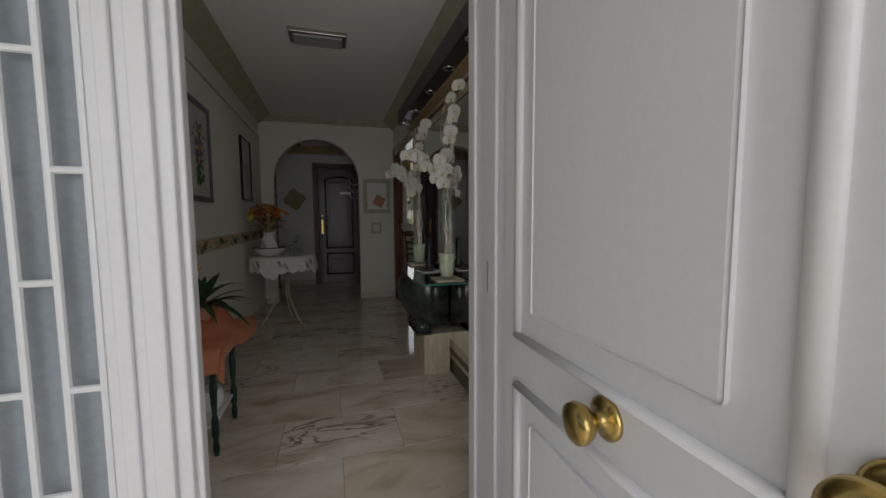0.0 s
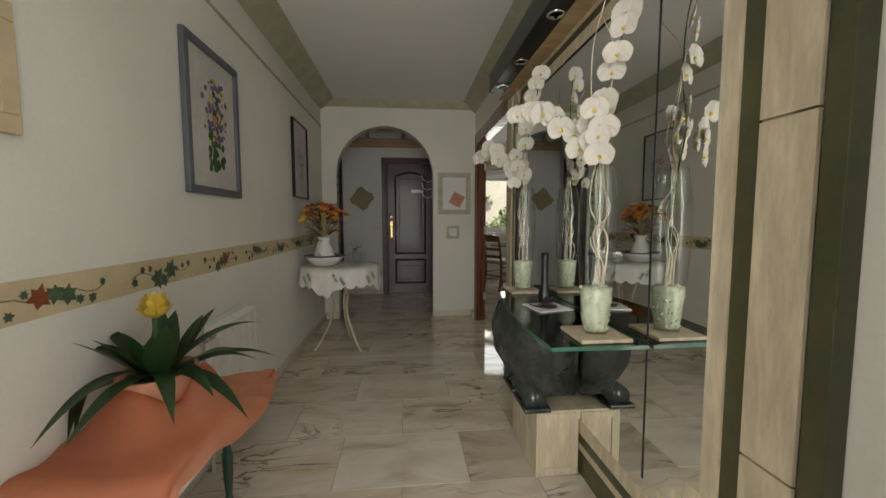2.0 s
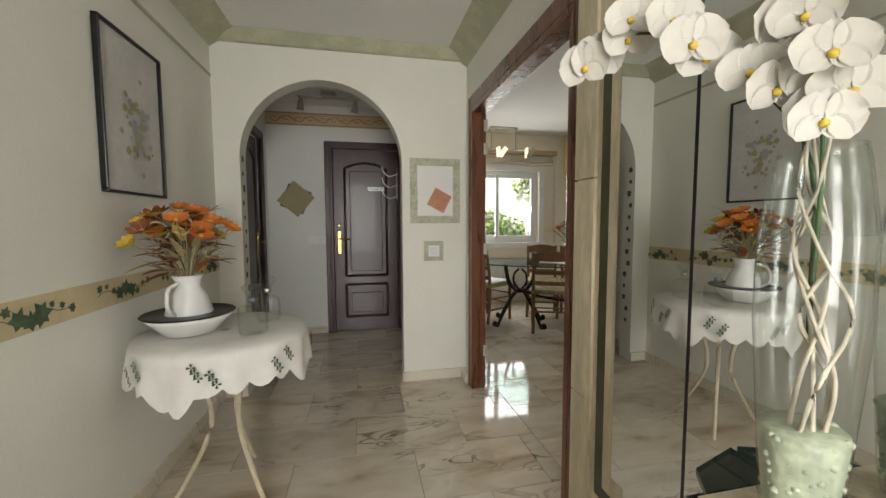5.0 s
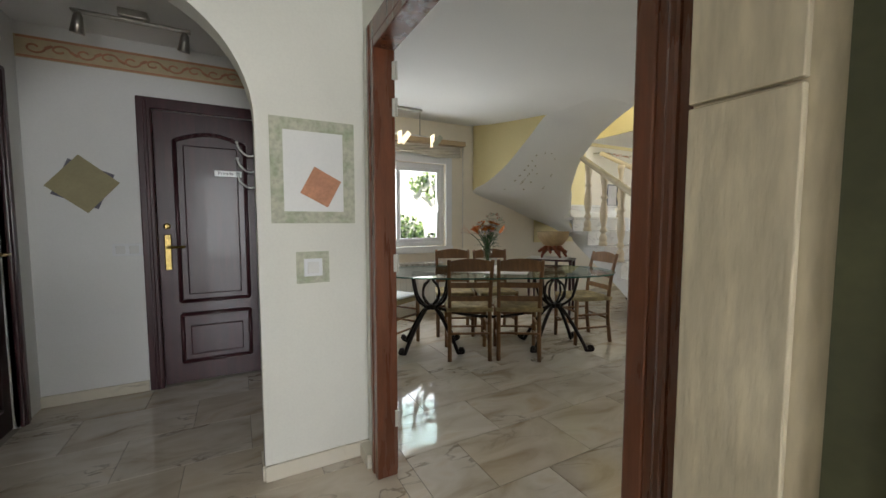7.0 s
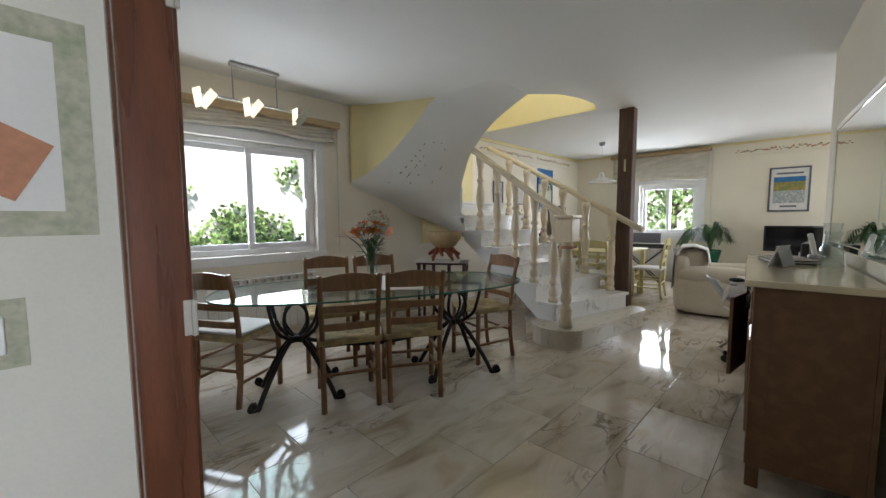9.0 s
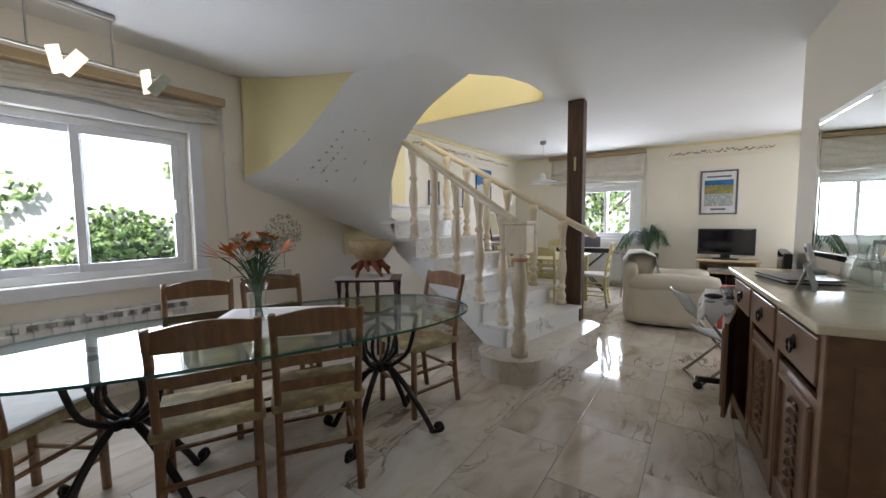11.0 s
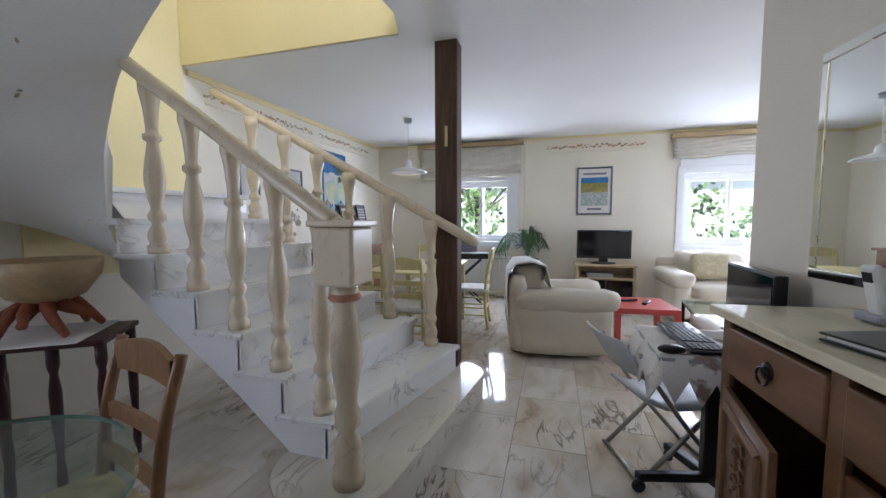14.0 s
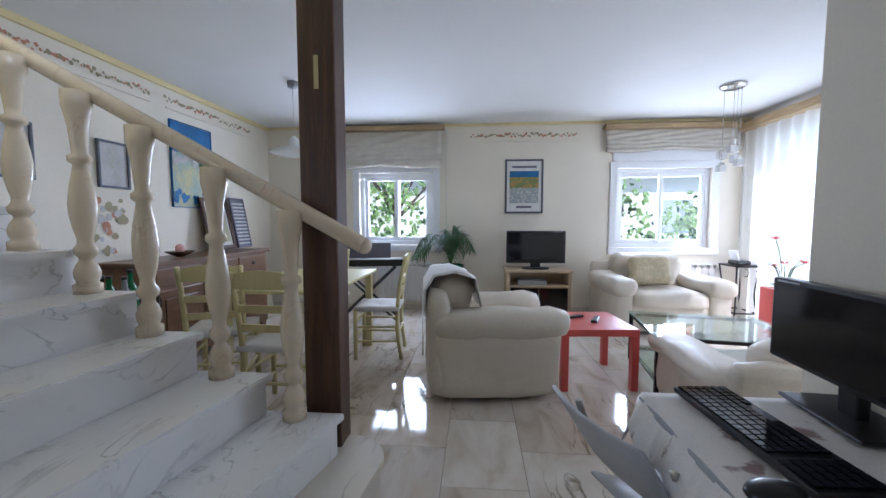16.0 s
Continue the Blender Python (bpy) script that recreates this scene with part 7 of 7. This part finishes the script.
w = empty("wooden_boat", pose(7.25, 7.88, 0.901), "small dark carved bowl with a shell", "ornament")
lathe("bowl", [(0.03, 0), (0.05, 0.01), (0.12, 0.045), (0.115, 0.05), (0.04, 0.02)], M_POST, w, 20)
bm = bmesh.new()
bmesh.ops.create_icosphere(bm, subdivisions=2, radius=0.05, matrix=Matrix.Translation((0.0, 0, 0.07)) @ Matrix.Diagonal((1, 0.6, 0.9, 1)))
obj("shell", bm, M_PINK, w, True)
p = picture(pose(7.98, 8.03, 1.19, -12, 0, 0), 0.42, 0.56, M_POST, "dark framed picture leaning on the cabinet", 0.04)
art(p, -0.14, 0.14, -0.2, 0.2, M_KHAKI)
p = picture(pose(8.32, 8.0, 1.20, -10, 0, 0), 0.26, 0.58, M_DUSK, "tall slatted blue panel leaning on the cabinet", 0.02, mount_mat=M_BLUE)
for k in range(12):
    box("slat", -0.11, 0.11, -0.02, -0.012, -0.25 + k * 0.042, -0.232 + k * 0.042, M_WASH, p)
M_SKYBLUE = material("painted_sky_blue", (0.03, 0.20, 0.50), 0.6, var=0.3, scale=4)
M_MEADOW = material("painted_meadow", (0.62, 0.58, 0.30), 0.6, var=0.3, scale=5, second=(0.40, 0.50, 0.42))
p = picture(pose(7.745, 8.119, 1.77), 0.56, 0.83, M_SKYBLUE, "tall blue mountain landscape painting on canvas", 0.006, mount_mat=M_MEADOW)
art(p, -0.27, 0.27, 0.12, 0.405, M_SKYBLUE)
rnd = random.Random(17)
bm = blots(p, [(rnd.uniform(0.02, 0.24), rnd.uniform(0.02, 0.20), rnd.uniform(0.01, 0.03), 0) for _ in range(26)] + [(rnd.uniform(-0.25, 0.05), rnd.uniform(0.02, 0.12), rnd.uniform(0.02, 0.04), 1) for _ in range(18)] + [(rnd.uniform(-0.24, 0.24), rnd.uniform(-0.38, -0.25), rnd.uniform(0.02, 0.035), 2) for _ in range(22)])
tagged(obj("brushwork", bm, [M_STENCIL, M_WASH, M_SKYBLUE], p), kind="stuff")
for x, z, lab in ((6.885, 1.665, "pale print in a thin blue frame"), (6.19, 1.67, "faded sketch in a thin blue frame")):
    p = picture(pose(x, 8.119, z), 0.27, 0.37, M_BLUE, lab, 0.018, mount_mat=M_WASH)
    bm = blots(p, [(rnd.gauss(0, 0.04), rnd.gauss(0, 0.05), rnd.uniform(0.004, 0.01), 0) for _ in range(24)])
    tagged(obj("sketch", bm, M_SAGE, p), kind="stuff")
wf = empty("painted_wall_flowers", pose(6.86, 8.119, 1.18), "rust and olive flowers painted on the wall", "wall painting")
bm = blots(wf, [(rnd.gauss(0, 0.07), rnd.uniform(-0.22, 0.22), rnd.uniform(0.015, 0.04), rnd.choice((0, 1, 1, 2))) for _ in range(26)], -0.003)
tagged(obj("blossoms", bm, [M_TERRA, M_KHAKI, M_WASH], wf), kind="stuff")

# stencilled friezes under the ceiling, with thin ledges
def frieze(at, w, seed):
    f = empty("painted_frieze", at, "stencilled flower garland below the ceiling", "wall border", "stencilled garlands")
    r = random.Random(seed)
    sp = []
    x = -w / 2
    while x < w / 2:
        sp.append((x, r.uniform(-0.022, 0.022), r.uniform(0.009, 0.019), r.choice((0, 0, 1))))
        x += 0.024
    bm = blots(f, sp, -0.003)
    tagged(obj("garland", bm, [M_KHAKI, M_TERRA], f), kind="stuff")
    box("ledge", -w / 2, w / 2, -0.012, 0, -0.085, -0.07, M_CREAM, f, 0.003)


frieze(pose(6.50, 8.119, 2.36), 1.55, 1)
frieze(pose(8.12, 8.119, 2.36), 1.35, 2)
frieze(pose(9.209, 4.60, 2.35, 0, 0, -90), 1.38, 3)
slab("trim_north_ceiling", 5.56, 9.2, 8.09, 8.119, 2.46, 2.508, M_YELLOW)
slab("trim_east_ceiling", 9.18, 9.209, 1.8, 8.08, 2.475, 2.508, M_YELLOW)

# poster
M_HILL = material("poster_hillside", (0.50, 0.30, 0.08), 0.5, var=0.35, scale=18, second=(0.22, 0.26, 0.08))
M_TOWN = material("poster_white_town", (0.66, 0.66, 0.60), 0.5, var=0.4, scale=40, second=(0.36, 0.40, 0.42))
p = picture(pose(9.209, 4.59, 1.68, 0, 0, -90), 0.50, 0.71, M_BLUE, "framed travel poster of hills and a white town", 0.025, mount_mat=M_LINEN, depth=0.02)
art(p, -0.19, 0.19, -0.02, 0.20, M_HILL)
art(p, -0.19, 0.19, 0.12, 0.20, M_SKYBLUE, -0.0136)
art(p, -0.19, 0.19, -0.22, -0.02, M_TOWN)
for x0, x1, z in ((-0.16, 0.16, 0.255), (-0.10, 0.10, -0.27)):
    box("title_bar", x0, x1, -0.0135, -0.0125, z - 0.014, z + 0.014, M_DUSK, p)

# pale yellow table and chairs
yt = empty("breakfast_table", pose(7.10, 6.62, 0, 0, 0, 0), "pale yellow painted breakfast table", "table")
box("top", -0.62, 0.62, -0.42, 0.42, 0.72, 0.745, M_YELLOWWOOD, yt, 0.005)
for x in (-0.55, 0.55):
    for y in (-0.36, 0.36):
        box("leg", x - 0.03, x + 0.03, y - 0.03, y + 0.03, 0, 0.72, M_YELLOWWOOD, yt, 0.004)
yc = rush_chair(pose(6.62, 7.05, 0, 0, 0, -70), M_YELLOWWOOD, M_LINEN, "pale yellow slatted chair with white seat pad", "yellow breakfast chairs")
for m in (pose(6.36, 6.45, 0, 0, 0, -90), pose(7.45, 6.10, 0, 0, 0, 5), pose(7.75, 6.75, 0, 0, 0, 95)):
    copy_thing(yc, m)
# electronic keyboard on a stand
ek = empty("electronic_piano", pose(8.62, 6.55, 0, 0, 0, -80), "black electronic piano on a folding X stand", "piano")
box("case", -0.45, 0.45, -0.15, 0.15, 0.68, 0.76, M_BLACK, ek, 0.008)
for k in range(22):
    box("key", -0.42 + k * 0.038, -0.385 + k * 0.038, -0.145, -0.02, 0.761, 0.77, M_CERAMIC, ek)
box("music_rest", -0.28, 0.28, 0.10, 0.115, 0.76, 0.95, M_DUSK, ek, 0.004)
for y in (-0.12, 0.12):
    tube("stand_leg", [(-0.35, y, 0.012), (0.35, y, 0.67)], 0.014, M_BLACK, ek, 8)
    tube("stand_leg", [(0.35, y, 0.012), (-0.35, y, 0.67)], 0.014, M_BLACK, ek, 8)

# bottles on a wrought rack behind the stairs
rk = empty("bottle_rack", pose(6.02, 7.35, 0), "wrought-iron rack for bottles behind the stairs", "rack")
bm = bmesh.new()
for x in (-0.22, 0.22):
    for y in (-0.14, 0.14):
        add_tube(bm, [(x, y, 0), (x, y, 0.80)], 0.008, 6)
for z in (0.20, 0.60):
    add_box(bm, -0.23, 0.23, -0.15, 0.15, z, z + 0.012)
for k in range(6):
    add_tube(bm, [(0.235, -0.12 + 0.048 * k + 0.03 * math.cos(t), 0.70 + 0.05 * math.sin(t)) for t in [0.6 * i for i in range(11)]], 0.004, 5)
obj("ironwork", bm, M_IRON, rk, True)
M_BOTG = material("green_bottle_glass", (0.02, 0.20, 0.06), 0.1, var=0.1, bump=0)
M_BOTC = material("clear_bottle_glass", (0.30, 0.31, 0.30), 0.1, var=0.1, bump=0)
M_BOTD = material("dark_bottle_glass", (0.02, 0.018, 0.015), 0.1, var=0.1, bump=0)
for k, (x, y, m, h) in enumerate(((-0.15, -0.08, M_BOTC, 0.26), (-0.05, -0.05, M_BOTD, 0.30), (0.05, -0.09, M_BOTC, 0.28), (0.14, -0.04, M_BOTG, 0.31), (0.0, 0.07, M_BOTC, 0.25), (0.12, 0.08, M_BOTG, 0.27))):
    bt = empty("bottle", pose(6.02 + x, 7.35 + y, 0.613), "glass liquor bottle with a dark cap", "bottle", "bottles on the rack")
    lathe("glass", [(0.034, 0), (0.038, 0.01), (0.038, h * 0.6), (0.015, h * 0.76), (0.014, h * 0.93), (0.016, h * 0.94)], m, bt, 16)
    lathe("cap", [(0.016, h * 0.94), (0.017, h), (0.012, h + 0.002)], M_BLACK, bt, 12)

# flowers in a red box by the curtain
fb = empty("red_flower_box", pose(8.05, 2.18, 0), "red lacquer box with a flowering branch", "plant")
box("box", -0.13, 0.13, -0.13, 0.13, 0, 0.55, M_RED, fb, 0.006)
bm = bmesh.new()
for k in range(10):
    a = k * 0.63
    tip = Vector((0.14 * math.cos(a), 0.14 * math.sin(a), 0.75 + 0.03 * (k % 4) + (0.2 if k == 3 else 0)))
    add_tube(bm, spline([(0, 0, 0.5), tip * 0.5 + Vector((0, 0, 0.35)), tip], 4), 0.004, 5, 1)
    leaf_blade(bm, (0, 0, 0.55), (math.cos(a), math.sin(a), 0.6), 0.17, 0.02, 0.05, 5, 1)
    if k % 3 == 0:
        flower(bm, tip, 0.045, 0, 6, 0.6, tip)
obj("branch", bm, [M_RED, M_FERN], fb, True)
# picture and painted flowerpot up the stairwell
p = picture(pose(4.95, 8.10, 3.15), 0.46, 0.34, M_IRON, "framed picture high on the yellow stairwell wall", 0.03)
art(p, -0.15, 0.15, -0.1, 0.1, M_MEADOW)
wp = empty("painted_flowerpot", pose(4.62, 8.102, 2.30), "yellow flowerpot with leaves painted in the stairwell", "wall painting")
bm = blots(wp, [(rnd.gauss(0, 0.05), rnd.uniform(0.06, 0.22), rnd.uniform(0.012, 0.025), rnd.choice((0, 0, 1))) for _ in range(26)], -0.004)
add_box(bm, -0.06, 0.06, -0.004, -0.002, -0.08, 0.05, mat=2)
tagged(obj("paint", bm, [M_STENCIL, M_BLUE, M_GOLDPETAL], wp), kind="stuff")

# ---- garden ----
def leafy(name, boxes, n, size, seed, mats, label):
    """Many small leaf clumps spread through uneven masses (cx, cy, cz, rx, ry, rz)."""
    r = random.Random(seed)
    bm = bmesh.new()
    for k in range(n):
        cx, cy, cz, rx, ry, rz = r.choice(boxes)
        d = Vector((r.gauss(0, 1), r.gauss(0, 1), r.gauss(0, 1))).normalized() * r.uniform(0.6, 1.05)
        c = Vector((cx + d.x * rx, cy + d.y * ry, cz + d.z * rz))
        if c.z < -0.2:
            continue
        s = size * r.uniform(0.6, 1.5)
        m = Matrix.Translation(c) @ Euler((r.uniform(0, 6.3), r.uniform(0, 6.3), r.uniform(0, 6.3))).to_matrix().to_4x4()
        sl = r.randrange(len(mats))
        for j in range(3):
            q = [m @ Euler((0, 0.7 * j, 2.1 * j)).to_matrix().to_4x4() @ Vector(v) for v in ((-s * 0.3, 0, 0), (0, s * 0.55, s * 0.1), (s * 0.3, 0, 0), (0, -s * 0.55, s * 0.1))]
            bm.faces.new([bm.verts.new(v) for v in q]).material_index = sl
    return tagged(obj(name, bm, mats), label, "plants", kind="stuff")


# leaf colour paler than real foliage: sun brightness is put into it
M_SUN_LEAF = sheer("sunlit_leaf", (0.42, 0.56, 0.22), 0.0)
r = random.Random(40)
leafy("garden_hedge", [(x, 11.2 + r.uniform(-0.2, 0.2), 0.35, 0.6, 0.5, 0.75 + r.uniform(-0.15, 0.2)) for x in [-1 + 0.6 * i for i in range(14)]], 9000, 0.10, 1, [M_HEDGE, M_SUN_LEAF], "clipped green garden hedge outside the dining window")
leafy("garden_shrubs", [(12.2 + r.uniform(-0.3, 0.5), y, 0.6 + r.uniform(-0.2, 0.5), 0.8, 0.6, 1.1 + r.uniform(-0.2, 0.4)) for y in [0.5 + 0.8 * i for i in range(12) if i not in (3, 7, 10)]], 2600, 0.12, 2, [M_SUN_LEAF, M_SUN_LEAF, M_SUN_LEAF, M_HEDGE], "mixed green shrubs outside the living room windows")


def tree(x, y, h, seed, label):
    r = random.Random(seed)
    t = empty("garden_tree", pose(x, y, -0.25), label, "tree")
    bm = bmesh.new()
    add_tube(bm, spline([(0, 0, 0), (0.05, 0.02, h * 0.3), (-0.05, 0.05, h * 0.6), (0, 0, h * 0.85)], 5), 0.12, 8, 0, 0.3)
    clumps = []
    for k in range(10):
        a = k * 2.4
        tip = Vector((h * 0.28 * math.cos(a), h * 0.28 * math.sin(a), h * r.uniform(0.5, 0.95)))
        add_tube(bm, spline([(0, 0, h * 0.35 + 0.03 * k), tip * 0.6 + Vector((0, 0, h * 0.15)), tip], 4), 0.045, 6, 0, 0.3)
        clumps.append((tip.x, tip.y, tip.z, h * 0.15, h * 0.15, h * 0.12))
    obj("trunk", bm, M_BARK, t, True)
    o = leafy("crown", clumps, 330, 0.15, seed, [M_SUN_LEAF, M_SUN_LEAF, M_HEDGE], "")
    o.parent = t
    for key in ("category",):
        del o[key]


tree(13.6, 7.2, 4.2, 3, "broad green garden tree beyond the window")
tree(14.2, 3.4, 3.6, 4, "green garden tree behind the shrubs")
hs = empty("neighbour_house", pose(19.5, 4.5, -0.25), "white rendered neighbouring house with orange roof", "house")
box("wall", -2, 2, -9, 9, 0, 3.4, M_STUCCO, hs)
bm = bmesh.new()
add_loft(bm, [[(-2.5, y, 3.3), (0, y, 4.4), (2.5, y, 3.3)] for y in (-9.4, 9.4)])
o = obj("roof", bm, M_TERRA, hs)
o.modifiers.new("thickness", "SOLIDIFY").thickness = 0.12
for y in (-6, -2, 1.5, 5.5):
    box("window", -2.03, -2.0, y - 0.5, y + 0.5, 1.1, 2.2, M_FROST, hs)
gw = slab("garden_wall", -6, 9, 13.4, 13.6, -0.25, 3.0, M_STUCCO)
leafy("climbing_plant", [(r.uniform(-2, 6), 13.25, r.uniform(0.9, 2.4), 0.7, 0.08, 0.4) for _ in range(9)], 1100, 0.10, 5, [M_HEDGE, M_SUN_LEAF], "sparse climbing plant on the sunlit garden wall")

# ---- marble floor tiles ----
TXL, TYL, GAP = 0.60, 0.40, 0.0025
tile_meshes = {}


def tile_mesh(w, d):
    key = (round(w, 3), round(d, 3))
    if key not in tile_meshes:
        bm = bmesh.new()
        add_box(bm, 0, w, 0, d, -0.018, 0.0)
        top = [e for e in bm.edges if all(v.co.z > -0.001 for v in e.verts)]
        bmesh.ops.bevel(bm, geom=top, offset=0.0012, segments=1, affect="EDGES")
        me = bpy.data.meshes.new("tile")
        bm.to_mesh(me)
        bm.free()
        me.materials.append(M_FLOOR)
        tile_meshes[key] = me
    return tile_meshes[key]


floor_ob = bpy.data.objects["floor"]
far = bmesh.new()


def lay(x0, x1, y0, y1, near):
    """Lay brick-bonded tiles over a rectangle; near(x, y) says which become single parts."""
    j, y = 0, y0
    while y < y1 - 0.01:
        d = min(TYL, y1 - y)
        x = x0 - (TXL / 2 if j % 2 else 0)
        while x < x1 - 0.01:
            a, b = max(x, x0), min(x + TXL, x1)
            if b - a > 0.02:
                if near(a, y):
                    ob = new("tile", tile_mesh(b - a - GAP, d - GAP))
                    ob.parent = floor_ob
                    ob.location = (a, y, 0)
                else:
                    add_box(far, a, b - GAP, y, y + d - GAP, -0.018, 0.0)
            x += TXL
        y += d
        j += 1


lay(-0.69, 1.20, 1.05, 6.99, lambda x, y: y < 6.99)
lay(1.20, 9.21, 3.78, 8.12, lambda x, y: x < 6.4 and y < 7.2 or x < 7.2 and 4.1 < y < 6.2)
lay(5.27, 9.21, 1.72, 3.78, lambda x, y: False)
ft = obj("far_tiles", far, M_FLOOR, floor_ob)
tagged(ft, kind="stuff")
